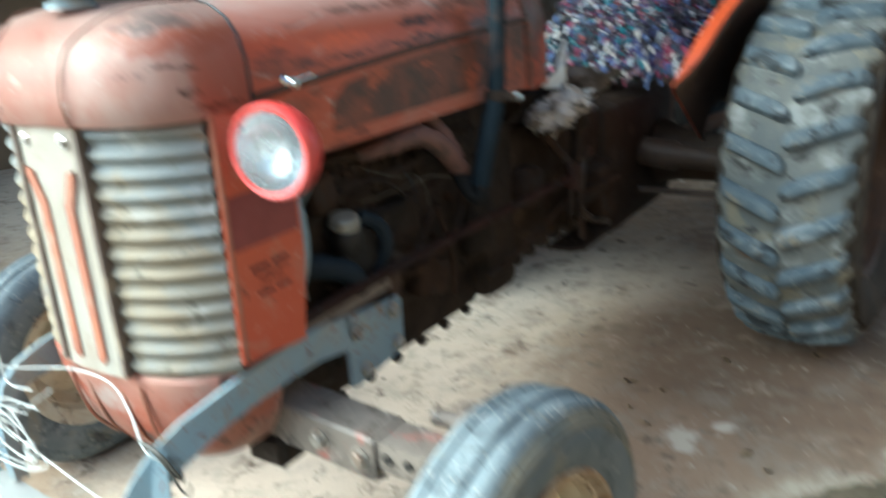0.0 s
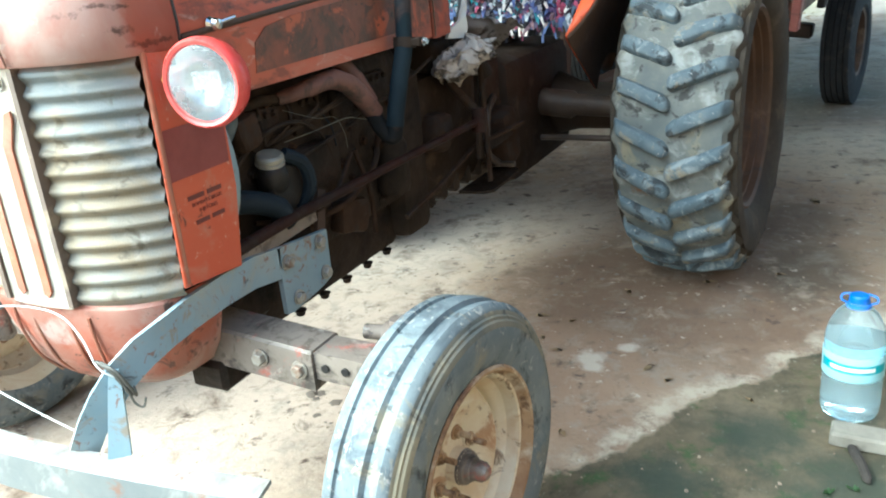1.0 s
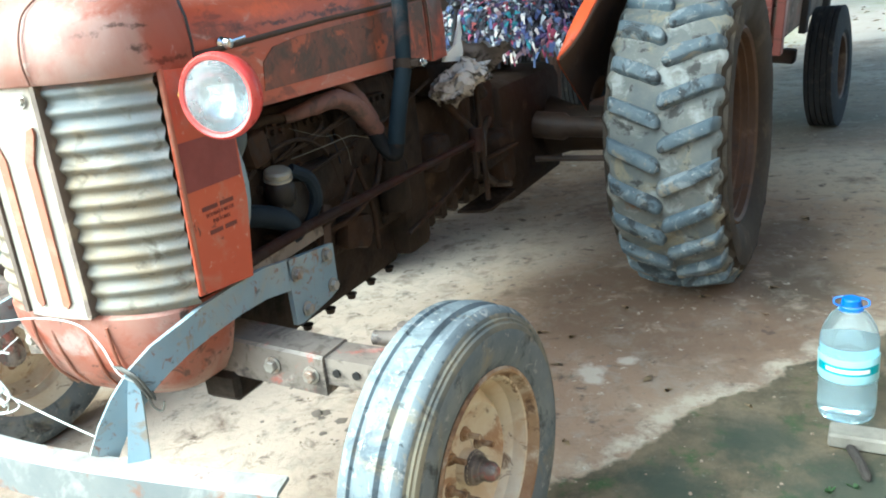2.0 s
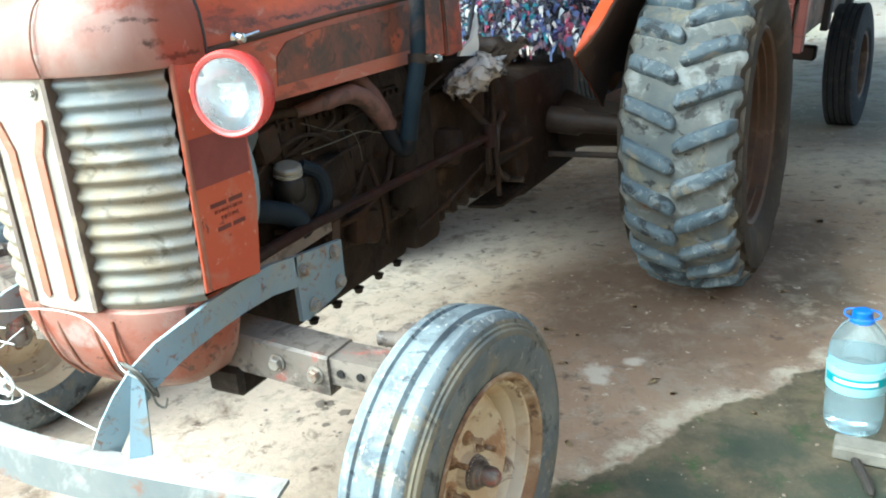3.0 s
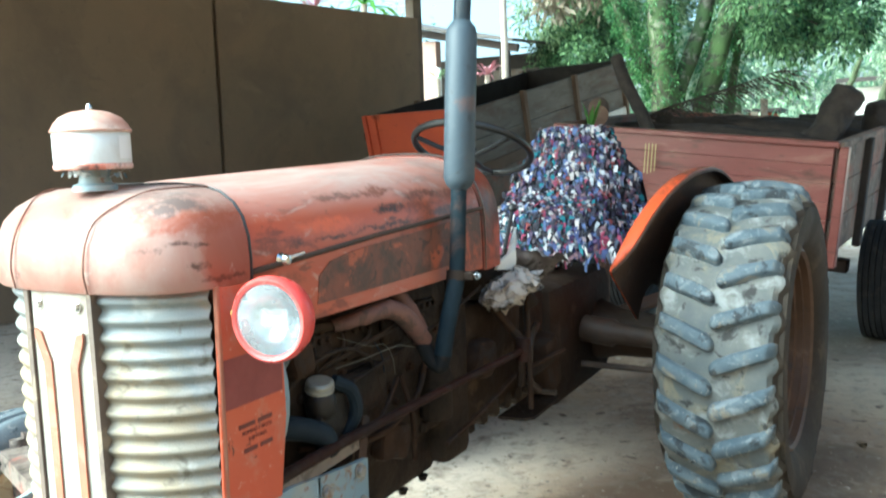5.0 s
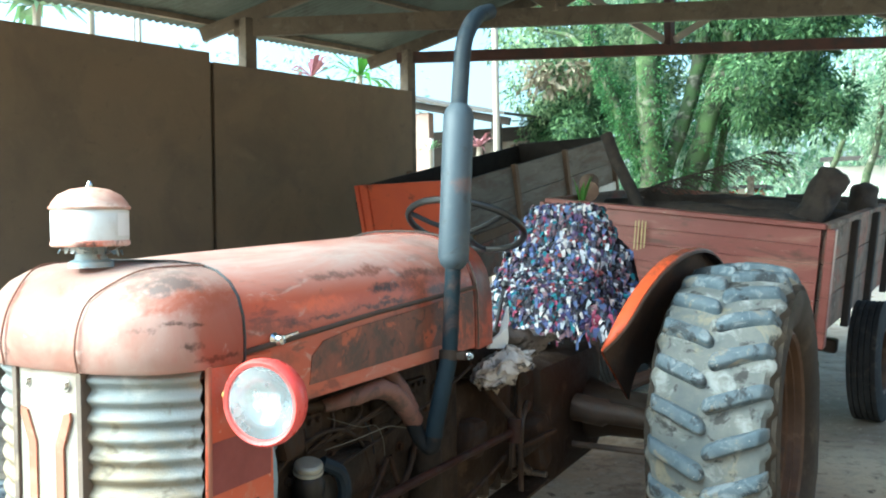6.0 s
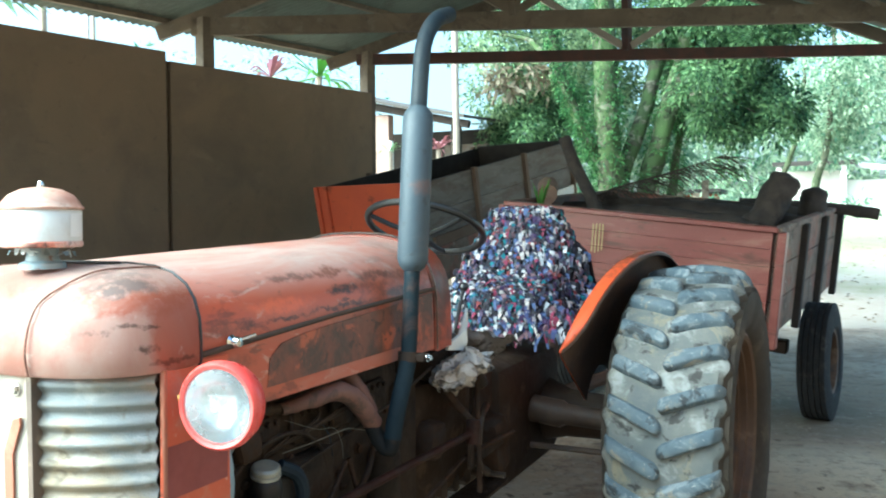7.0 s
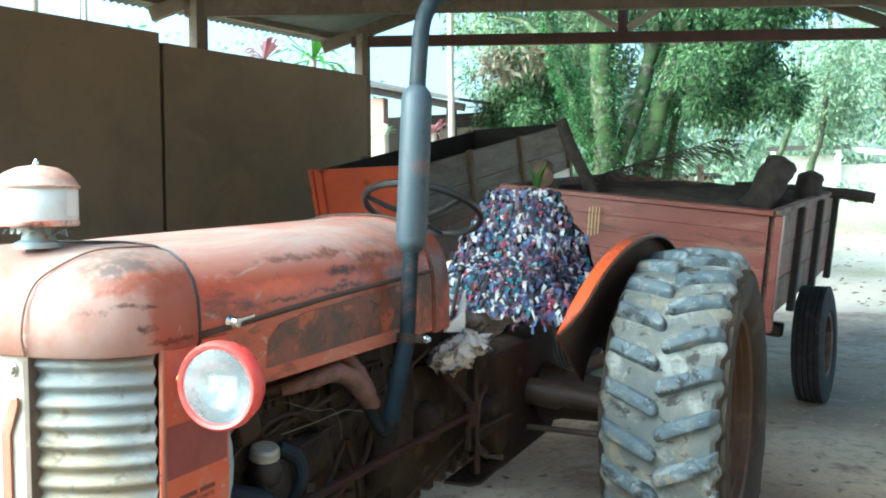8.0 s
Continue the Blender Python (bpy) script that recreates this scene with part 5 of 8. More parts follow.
# exhaust
bm = bmesh.new()
ex = [V(0.309, 1.098, 0.918), V(0.311, 1.106, 0.955), V(0.312, 1.140, 1.03), V(0.311, 1.168, 1.08), V(0.31, 1.186, 1.115)]
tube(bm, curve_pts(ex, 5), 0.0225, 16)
exh = part("exhaust_pipe", bm, M_SHADEPIPE, tractor, "tall blue-grey vertical exhaust stack with muffler")
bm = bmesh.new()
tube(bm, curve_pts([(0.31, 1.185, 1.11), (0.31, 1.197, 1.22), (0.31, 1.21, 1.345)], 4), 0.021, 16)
part("lower_pipe", bm, M_SHADEPIPE, exh)
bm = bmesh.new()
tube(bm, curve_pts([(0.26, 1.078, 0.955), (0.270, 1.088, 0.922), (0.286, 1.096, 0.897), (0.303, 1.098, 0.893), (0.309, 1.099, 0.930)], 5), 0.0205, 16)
part("elbow", bm, M_SHADEIRON, exh, "exhaust elbow painted shade-black")
bm = bmesh.new()
up = (V(0.31, 1.252, 1.76) - V(0.31, 1.21, 1.34)).normalized()
m0 = V(0.31, 1.21, 1.335)
tube(bm, [m0, m0 + up * 0.012, m0 + up * 0.03, m0 + up * 0.405, m0 + up * 0.422, m0 + up * 0.437], [0.022, 0.034, 0.041, 0.041, 0.036, 0.024], 28)
part("muffler", bm, M_EXHAUST, exh, angle=25)
bm = bmesh.new()
pp = curve_pts([m0 + up * 0.43, (0.31, 1.266, 1.85), (0.31, 1.283, 1.93), (0.31, 1.318, 1.985), (0.31, 1.375, 2.03), (0.31, 1.45, 2.058)], 6)
tube(bm, pp, 0.0225, 18, caps=False)
bmesh.ops.solidify(bm, geom=bm.faces[:], thickness=0.002)
part("outlet_pipe", bm, M_EXHAUST, exh)
bm = bmesh.new()
tube(bm, [V(0.31, 1.185, 1.10), V(0.31, 1.189, 1.125)], 0.029, 16)
box(bm, (0.345, 1.19, 1.113), (0.03, 0.03, 0.02), 0.003)
part("clamp", bm, M_CAST, exh)
bm = bmesh.new()
hexbolt(bm, (0.362, 1.19, 1.113), (1, 0, 0), 0.008, 0.012)
part("clamp_bolt", bm, M_CHROME, exh)
bm = bmesh.new()
tube(bm, curve_pts([(0.19, 0.80, 1.045), (0.225, 0.85, 1.056), (0.245, 0.92, 1.064), (0.252, 0.975, 1.052), (0.256, 1.03, 1.012), (0.26, 1.085, 0.955)], 4), [0.015, 0.016, 0.017, 0.018, 0.019, 0.020, 0.021, 0.022, 0.023, 0.023, 0.024, 0.024, 0.024, 0.024, 0.025, 0.025, 0.025, 0.025, 0.025, 0.025, 0.025], 14)
tube(bm, curve_pts([(0.21, 1.02, 1.10), (0.235, 1.045, 1.06), (0.256, 1.08, 0.985)], 4), 0.020, 12)
for v in bm.verts:
    v.co += 0.004 * noise.noise_vector(v.co * 30)
part("exhaust_manifold", bm, M_MANIFOLD, tractor, "dusty pinkish exhaust manifold")
bm = bmesh.new()
tube(bm, curve_pts([(0.17, 0.69, 1.04), (0.178, 0.74, 1.050), (0.186, 0.80, 1.046), (0.215, 0.855, 1.050)], 4), [0.012] * 13, 14)
part("intake_manifold", bm, M_CAST, tractor, "dark inlet manifold")
# steering column and wheel
SWC, SWN = V(0.0, 1.90, 1.445), V(0.0, 0.43, 0.903).normalized()
q = SWN.to_track_quat("Z", "Y").to_matrix().to_4x4()
bm = bmesh.new()
pts = [Matrix.Translation(SWC) @ q @ V(0.208 * math.cos(2 * math.pi * k / 48), 0.208 * math.sin(2 * math.pi * k / 48), 0) for k in range(49)]
tube(bm, pts, 0.012, 10, caps=False)
swheel = part("steering_wheel", bm, M_BLACK, tractor, "thin black three-spoke steering wheel")
for k in range(3):
    a = 2 * math.pi * k / 3 + 0.6
    bm = bmesh.new()
    tube(bm, [Matrix.Translation(SWC) @ q @ V(0.02 * math.cos(a), 0.02 * math.sin(a), -0.03), Matrix.Translation(SWC) @ q @ V(0.12 * math.cos(a), 0.12 * math.sin(a), -0.02), Matrix.Translation(SWC) @ q @ V(0.21 * math.cos(a), 0.21 * math.sin(a), 0)], 0.009, 8)
    part("spoke", bm, M_BLACK, swheel)
bm = bmesh.new()
tube(bm, [SWC - SWN * 0.0, SWC - SWN * 0.55], 0.018, 12)
part("steering_column", bm, M_BLACK, tractor)


# ---- tractor details: engine bay, seat, levers, sticker ----
M_CAP = mat("pale_metal_cap", (0.40, 0.38, 0.31), (0.28, 0.27, 0.23), 0.4, metal=0.4, s1=20, bump=0.05)
M_HOSE = mat("blue_black_hose", (0.012, 0.018, 0.025), (0.020, 0.028, 0.036), 0.6, s1=10, bump=0.1, spec=0.12)
bm = bmesh.new()
lathe(bm, [(0.0, 0.946), (0.026, 0.945), (0.031, 0.941), (0.032, 0.936), (0.029, 0.934), (0.029, 0.930), (0.033, 0.928), (0.033, 0.922), (0.028, 0.920)], (0.214, 0.712, 0), "z", 26)
bmesh.ops.rotate(bm, verts=bm.verts, cent=(0.214, 0.712, 0.93), matrix=Matrix.Rotation(radians(14), 3, V(0.6, 0.8, 0)))
part("filler_cap", bm, M_CAP, tractor, "pale dusty round filler cap")
bm = bmesh.new()
lathe(bm, [(0.0, 0.86), (0.026, 0.86), (0.034, 0.872), (0.036, 0.90), (0.030, 0.915), (0.024, 0.921), (0.0, 0.921)], (0.214, 0.712, 0), "z", 20)
lathe(bm, [(0.0, -0.02), (0.05, -0.02), (0.055, -0.012), (0.055, 0.012), (0.05, 0.02), (0.0, 0.02)], (0.215, 0.735, 0.86), "x", 24)
part("injection_pump", bm, mat("brown_alloy", (0.018, 0.014, 0.011), (0.011, 0.010, 0.010), 0.5, metal=0.3, s1=12, bump=0.2), tractor, "grimy injection pump")
bm = bmesh.new()
tube(bm, curve_pts([(0.225, 0.745, 0.935), (0.245, 0.785, 0.905), (0.245, 0.80, 0.85), (0.22, 0.79, 0.80)], 6), 0.016, 10)
part("hose", bm, M_HOSE, tractor, "curved black hose beside the pump")
bm = bmesh.new()
tube(bm, curve_pts([(0.15, 0.56, 0.86), (0.20, 0.61, 0.865), (0.235, 0.68, 0.835), (0.235, 0.71, 0.79)], 6), 0.026, 12)
part("hose", bm, M_HOSE, tractor, "thick blue-black radiator hose")
bm = bmesh.new()
tube(bm, curve_pts([(0.19, 0.53, 0.97), (0.20, 0.57, 1.0), (0.19, 0.62, 1.035), (0.15, 0.66, 1.05)], 6), 0.027, 12)
part("hose", bm, mat("grey_hose", (0.09, 0.11, 0.11), (0.06, 0.07, 0.07), 0.6, s1=14, bump=0.1), tractor, "grey upper radiator hose")
rng = random.Random(3)
bm = bmesh.new()
for k in range(5):
    y = 0.72 + 0.09 * k
    tube(bm, curve_pts([(0.185, 0.74, 0.95), (0.20 + 0.01 * k, y, 0.985 + 0.01 * k), (0.178, y + 0.02, 1.055)], 5), 0.004, 6)
part("injector_pipe", bm, M_CAST, tractor)
bm = bmesh.new()
tube(bm, curve_pts([(0.215, 0.77, 0.955), (0.24, 0.86, 0.962), (0.25, 0.97, 0.966), (0.25, 1.02, 0.955), (0.25, 1.065, 0.942)], 6), 0.0012, 6)
tube(bm, curve_pts([(0.20, 0.80, 1.02), (0.232, 0.88, 0.985), (0.238, 0.94, 0.975), (0.23, 0.985, 0.93), (0.225, 1.0, 0.885)], 6), 0.0008, 6)
part("cable", bm, mat("straw_cable", (0.13, 0.12, 0.095), (0.09, 0.08, 0.06), 0.6), tractor, "thin straw-coloured cable")
bm = bmesh.new()
tube(bm, curve_pts([(0.20, 0.93, 1.0), (0.215, 0.955, 0.95), (0.22, 0.96, 0.90)], 6), 0.002, 6)
part("cable", bm, M_HOSE, tractor)
for k in range(4):
    bm = bmesh.new()
    box(bm, (0.178, 0.75 + 0.16 * k, 0.99), (0.02, 0.11, 0.09), 0.012, seg=2)
    for q in range(3):
        hexbolt(bm, (0.188, 0.72 + 0.16 * k + 0.03 * q, 1.02), (1, 0, 0), 0.008, 0.01, False)
    part("port_cover", bm, M_CAST, tractor)
bm = bmesh.new()
box(bm, (0.18, 0.90, 0.865), (0.05, 0.20, 0.11), 0.015, seg=2)
part("starter_motor", bm, M_CAST, tractor)
bm = bmesh.new()
lathe(bm, [(0.0, 0.0), (0.045, 0.0), (0.048, 0.01), (0.048, 0.13), (0.04, 0.15), (0.0, 0.15)], (0.20, 1.24, 0.70), "z", 20)
part("fuel_filter", bm, M_CAST, tractor)
bm = bmesh.new()
box(bm, (0, 1.0, 1.085), (0.28, 0.72, 0.06), 0.02, seg=2)
part("rocker_cover", bm, M_CAST, tractor)
# ribbed flywheel housing and sump ribs
bm = bmesh.new()
box(bm, (0, 1.40, 0.765), (0.376, 0.16, 0.49), 0.03, seg=2)
for k in range(5):
    rib = bmesh.new()
    box(rib, (0.15, 1.50 + 0.09 * k, 0.598), (0.07, 0.03, 0.07), 0.012)
    part("housing_rib", rib, M_CAST, tractor)
part("flywheel_housing", bm, M_CAST, tractor)
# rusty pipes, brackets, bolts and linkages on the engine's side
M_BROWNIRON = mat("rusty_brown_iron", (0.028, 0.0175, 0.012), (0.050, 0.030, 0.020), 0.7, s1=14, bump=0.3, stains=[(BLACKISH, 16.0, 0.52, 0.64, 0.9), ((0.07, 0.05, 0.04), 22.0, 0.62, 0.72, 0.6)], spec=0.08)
rng = random.Random(83)
for name, pts, r in (("fuel_line", [(0.19, 0.62, 0.93), (0.21, 0.70, 0.985), (0.215, 0.82, 0.99), (0.205, 0.93, 0.93), (0.20, 0.97, 0.84)], 0.005),
                     ("fuel_line", [(0.19, 0.66, 0.80), (0.225, 0.78, 0.775), (0.225, 0.92, 0.79), (0.20, 1.05, 0.86)], 0.006),
                     ("oil_pipe", [(0.19, 0.86, 0.74), (0.215, 0.98, 0.75), (0.215, 1.12, 0.80), (0.20, 1.20, 0.90)], 0.008),
                     ("throttle_rod", [(0.215, 0.76, 0.90), (0.225, 1.0, 0.935), (0.23, 1.30, 0.99), (0.22, 1.5, 1.03)], 0.0045),
                     ("clutch_rod", [(0.225, 1.25, 0.62), (0.24, 1.45, 0.66), (0.25, 1.70, 0.72)], 0.008),
                     ("brake_rod", [(0.29, 1.68, 0.98), (0.29, 1.69, 0.80), (0.29, 1.70, 0.60)], 0.009),
                     ("hand_lever", [(0.22, 1.58, 0.95), (0.26, 1.62, 0.88), (0.285, 1.66, 0.83)], 0.014),
                     ("link_rod", [(0.26, 1.72, 0.72), (0.28, 1.86, 0.725), (0.30, 1.98, 0.73)], 0.009),
                     ("drain_pipe", [(0.19, 1.08, 0.86), (0.21, 1.10, 0.74), (0.20, 1.12, 0.62)], 0.007)):
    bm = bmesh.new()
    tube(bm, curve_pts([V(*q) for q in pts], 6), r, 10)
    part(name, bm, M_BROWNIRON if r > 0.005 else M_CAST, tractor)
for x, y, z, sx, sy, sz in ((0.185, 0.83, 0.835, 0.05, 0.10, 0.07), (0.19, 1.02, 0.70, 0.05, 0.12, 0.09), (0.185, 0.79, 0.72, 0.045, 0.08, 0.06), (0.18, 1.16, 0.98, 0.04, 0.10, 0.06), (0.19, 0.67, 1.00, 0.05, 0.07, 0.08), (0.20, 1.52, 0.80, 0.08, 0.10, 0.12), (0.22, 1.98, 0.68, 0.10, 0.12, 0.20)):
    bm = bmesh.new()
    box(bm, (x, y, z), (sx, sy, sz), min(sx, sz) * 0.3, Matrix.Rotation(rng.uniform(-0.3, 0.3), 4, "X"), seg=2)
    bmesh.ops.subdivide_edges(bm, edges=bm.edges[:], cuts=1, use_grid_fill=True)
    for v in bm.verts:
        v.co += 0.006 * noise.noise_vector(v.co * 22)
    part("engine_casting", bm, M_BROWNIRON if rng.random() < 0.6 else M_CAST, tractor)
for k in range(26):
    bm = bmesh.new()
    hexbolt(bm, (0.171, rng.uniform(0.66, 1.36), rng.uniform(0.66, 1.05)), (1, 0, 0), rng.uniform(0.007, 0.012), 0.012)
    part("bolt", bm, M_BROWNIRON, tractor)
# footplate, pedals and levers
M_SHAFT = mat("greasy_brown_shaft", (0.036, 0.023, 0.016), (0.062, 0.042, 0.030), 0.5, s1=9, bump=0.2, stains=[(BLACKISH, 11.0, 0.5, 0.66, 0.8)], spec=0.2)
for sg in (1, -1):
    bm = bmesh.new()
    rings(bm, [[V(sg * x, y, z) for x, y in ((0.16, 1.72), (0.25, 1.73), (0.275, 1.76), (0.270, 2.00), (0.255, 2.03), (0.16, 2.04))] for z in (0.541, 0.551)])
    fp = part("footplate", bm, M_HOUSING, tractor, "grimy pierced steel footplate", smooth=False)
    for i in range(5):
        for j in range(3):
            bm = bmesh.new()
            lathe(bm, [(0.0, 0.5535), (0.005, 0.5535), (0.007, 0.551)], (sg * (0.185 + 0.032 * j), 1.80 + 0.045 * i, 0), "z", 8)
            part("stud", bm, M_HOUSING, fp)
    bm = bmesh.new()
    tube(bm, curve_pts([(sg * 0.24, 1.88, 0.84), (sg * 0.25, 1.80, 0.80), (sg * 0.26, 1.76, 0.68), (sg * 0.27, 1.82, 0.625)], 5), 0.013, 8)
    tube(bm, [V(sg * 0.21, 1.82, 0.620), V(sg * 0.33, 1.82, 0.625)], 0.010, 10)
    part("pedal", bm, mat("worn_pedal_steel", (0.06, 0.042, 0.03), (0.10, 0.08, 0.065), 0.35, metal=0.6, s1=12) if sg > 0 else M_CAST, tractor, "worn steel foot pedal")
    bm = bmesh.new()
    beam(bm, V(sg * 0.27, 1.675, 0.68), V(sg * 0.27, 1.70, 0.98), 0.012, 0.03, up=(0, 1, 0))
    beam(bm, V(sg * 0.27, 1.69, 0.70), V(sg * 0.27, 1.95, 0.71), 0.012, 0.03)
    part("side_stay", bm, M_CAST, tractor, smooth=False)
    bm = bmesh.new()
    tube(bm, [V(sg * 0.22, 2.42, 0.715), V(sg * 0.34, 2.41, 0.705), V(sg * 0.36, 2.41, 0.705), V(sg * 0.62, 2.40, 0.695)], [0.055, 0.055, 0.042, 0.040], 18)
    tube(bm, [V(sg * 0.25, 2.30, 0.60), V(sg * 0.62, 2.30, 0.60)], 0.012, 8)
    part("brake_shaft", bm, M_SHAFT, tractor)
for x, y0, y1, z1 in ((0.03, 2.02, 2.12, 1.22), (-0.06, 1.98, 2.02, 1.18)):
    bm = bmesh.new()
    tube(bm, [V(x, y0, 0.95), V(x + 0.02, y1, z1)], 0.008, 8)
    lathe(bm, [(0.0, 0.02), (0.014, 0.014), (0.018, 0.0), (0.012, -0.014), (0.0, -0.018)], (x + 0.02, y1, z1), "z", 12)
    part("gear_lever", bm, M_BLACK, tractor)
bm = bmesh.new()
tube(bm, curve_pts([(0.12, 1.62, 1.10), (0.16, 1.68, 1.06), (0.24, 1.72, 1.00), (0.28, 1.74, 0.93)], 4), 0.03, 12)
box(bm, (0.05, 1.75, 1.02), (0.30, 0.42, 0.10), 0.03, seg=2)
part("steering_box", bm, M_CAST, tractor)
# seat
bm = bmesh.new()
box(bm, (0.0, 2.58, 1.06), (0.40, 0.38, 0.10), 0.04, seg=3)
seat = part("seat", bm, M_BLACK, tractor, "tractor seat hidden under a rag rug")
bm = bmesh.new()
box(bm, (0.0, 2.82, 1.28), (0.38, 0.09, 0.38), 0.04, seg=3, m=Matrix.Rotation(radians(-10), 4, "X"))
part("backrest", bm, M_BLACK, seat)
bm = bmesh.new()
tube(bm, [V(0, 2.62, 0.90), V(0, 2.60, 1.02)], 0.05, 14)
part("seat_post", bm, M_CAST, seat)

# dealer's sticker: name and number as bars, the trade line lettered
def letters(text, size, place, m, material, parent, thick=0.0004):
    cu = bpy.data.curves.new("lettering", "FONT")
    cu.body, cu.size, cu.extrude, cu.align_x = text, size, thick, "CENTER"
    ob = new("lettering", cu)
    me = bpy.data.meshes.new_from_object(ob.evaluated_get(bpy.context.evaluated_depsgraph_get()))
    bpy.data.objects.remove(ob)
    me.materials.clear()
    me.materials.append(material)
    ob = new("lettering", me)
    ob.parent = parent
    ob.matrix_local = Matrix.Translation(place) @ m
    return tagged(ob, "dark printed lettering")


M_INK = mat("dark_print", (0.12, 0.032, 0.026), (0.17, 0.045, 0.035), 0.6, bump=0.0)
side_face = Matrix(((0, 0, 1), (1, 0, 0), (0, 1, 0))).to_4x4()
left_panel = next(o for o in tractor.children if o.name.startswith("radiator_side_panel"))
letters("BOMBAS E BICOS", 0.0105, (0.2726, 0.446, 0.9245), side_face, M_INK, left_panel)
letters("INJETORES", 0.0105, (0.2726, 0.446, 0.9105), side_face, M_INK, left_panel)
for y0, y1, z, h in ((0.398, 0.441, 0.942, 0.0085), (0.449, 0.488, 0.942, 0.0085), (0.408, 0.444, 0.894, 0.0085), (0.452, 0.486, 0.894, 0.0085)):
    bm = bmesh.new()
    box(bm, (0.2724, (y0 + y1) / 2, z), (0.0012, y1 - y0, h))
    part("printed_bar", bm, M_INK, left_panel, smooth=False)

# dust-caked rag hung over the gearbox side
rng = random.Random(11)
bm = bmesh.new()
loops = []
for i in range(13):
    u = i / 12
    row = []
    for k in range(18):
        a = 2 * math.pi * k / 18
        r = 0.085 * math.sin(math.pi * min(max(u, 0.03), 0.97)) ** 0.45
        n3 = noise.noise(V(3 * math.cos(a), 3 * math.sin(a), 7 * u)) * 0.035
        row.append(V(0.27 + (r * 1.05 + n3) * math.cos(a), 1.60 + (r * 1.2 + n3) * math.sin(a), 0.955 + 0.10 * u + 0.028 * noise.noise(V(9 * u, k * 0.7, 2)) + 0.02 * math.cos(a)))
    loops.append(row)
rings(bm, loops)
bmesh.ops.subdivide_edges(bm, edges=bm.edges[:], cuts=2, use_grid_fill=True)
for v in bm.verts:
    v.co += 0.022 * noise.noise_vector(v.co * 26) + 0.008 * noise.noise_vector(v.co * 70)
tagged(part("rag", bm, M_DIRTYRAG, angle=60), "dust-caked pale rag lying over the gearbox side", "rag")
bm = bmesh.new()
grid = []
for i in range(15):
    u = i / 14
    row = []
    for k in range(15):
        v = k / 14
        p = V(0.20 + 0.20 * v, 1.72 + 0.10 * u + 0.05 * math.sin(4 * v), 1.13 - 0.10 * u - 0.03 * math.sin(3 * v + 2 * u))
        row.append(bm.verts.new(p + 0.03 * noise.noise_vector(p * 14) + 0.012 * noise.noise_vector(p * 40)))
    grid.append(row)
for r0, r1 in zip(grid, grid[1:]):
    for k in range(14):
        bm.faces.new((r0[k], r0[k + 1], r1[k + 1], r1[k]))
bmesh.ops.solidify(bm, geom=bm.faces[:], thickness=0.006)
tagged(part("rag", bm, mat("grey_brown_cloth", (0.30, 0.265, 0.245), (0.38, 0.34, 0.32), 0.95, s1=12, bump=0.5, stains=[((0.05, 0.035, 0.03), 12.0, 0.55, 0.66, 0.9)]), angle=70), "crumpled grey-brown cloth stuffed behind the dash", "rag")
bm = bmesh.new()
outline = [(1.545, 1.075), (1.60, 1.070), (1.612, 1.10), (1.606, 1.135), (1.632, 1.150), (1.640, 1.185), (1.618, 1.198), (1.600, 1.165), (1.582, 1.120), (1.556, 1.098)]
rings(bm, [[V(0.262 + d + 0.02 * math.sin(40 * y), y, z) for y, z in outline] for d in (0.0, 0.008)])
tagged(part("plastic_scrap", bm, M_WHITE, smooth=False), "white plastic scrap hanging behind the dash", "scrap")

# rag rug over the seat
def rug_point(u, v):
    """u from 0 at the front hem over the seat and back to 1 behind; v across from -1 to 1."""
    prof = [(2.40, 1.025), (2.405, 1.09), (2.42, 1.16), (2.48, 1.19), (2.58, 1.20), (2.68, 1.24), (2.74, 1.34), (2.78, 1.44), (2.82, 1.515), (2.87, 1.525), (2.91, 1.46), (2.92, 1.30), (2.93, 1.15)]
    q = u * (len(prof) - 1)
    i = min(int(q), len(prof) - 2)
    f = q - i
    y = prof[i][0] * (1 - f) + prof[i + 1][0] * f
    z = prof[i][1] * (1 - f) + prof[i + 1][1] * f
    hw = 0.275 - 0.075 * max(0.0, min(1.0, (z - 1.15) / 0.35))
    side = max(0.0, abs(v) - 0.72) / 0.28
    x = 0.035 + v * hw * (1 - 0.12 * side)
    z -= 0.30 * side ** 1.3 * (0.55 if z > 1.3 else 0.45) * (1.0 if z > 1.15 else 0.2)
    x += math.copysign(0.10 * side if z < 1.35 else 0.05 * side, v)
    return V(x, y - 0.02 * math.cos(3 * v), z)


bm = bmesh.new()
grid = [[bm.verts.new(rug_point(i / 24, -1 + 2 * k / 20)) for k in range(21)] for i in range(25)]
for r0, r1 in zip(grid, grid[1:]):
    for k in range(20):
        bm.faces.new((r0[k], r0[k + 1], r1[k + 1], r1[k]))
bmesh.ops.solidify(bm, geom=bm.faces[:], thickness=0.012)
rug = tagged(part("rag_rug", bm, mat("dark_rug_cloth", (0.02, 0.02, 0.026), (0.045, 0.035, 0.05), 0.95, s1=20, bump=0.4), angle=80), "shaggy rug of many-coloured rag strips draped over the seat", "rug")
M_STRIPS, nt, bs = nodes_of("rag_strip_cloth")
geo = nt.nodes.new("ShaderNodeNewGeometry")
ramp = nt.nodes.new("ShaderNodeValToRGB")
ramp.color_ramp.interpolation = "CONSTANT"
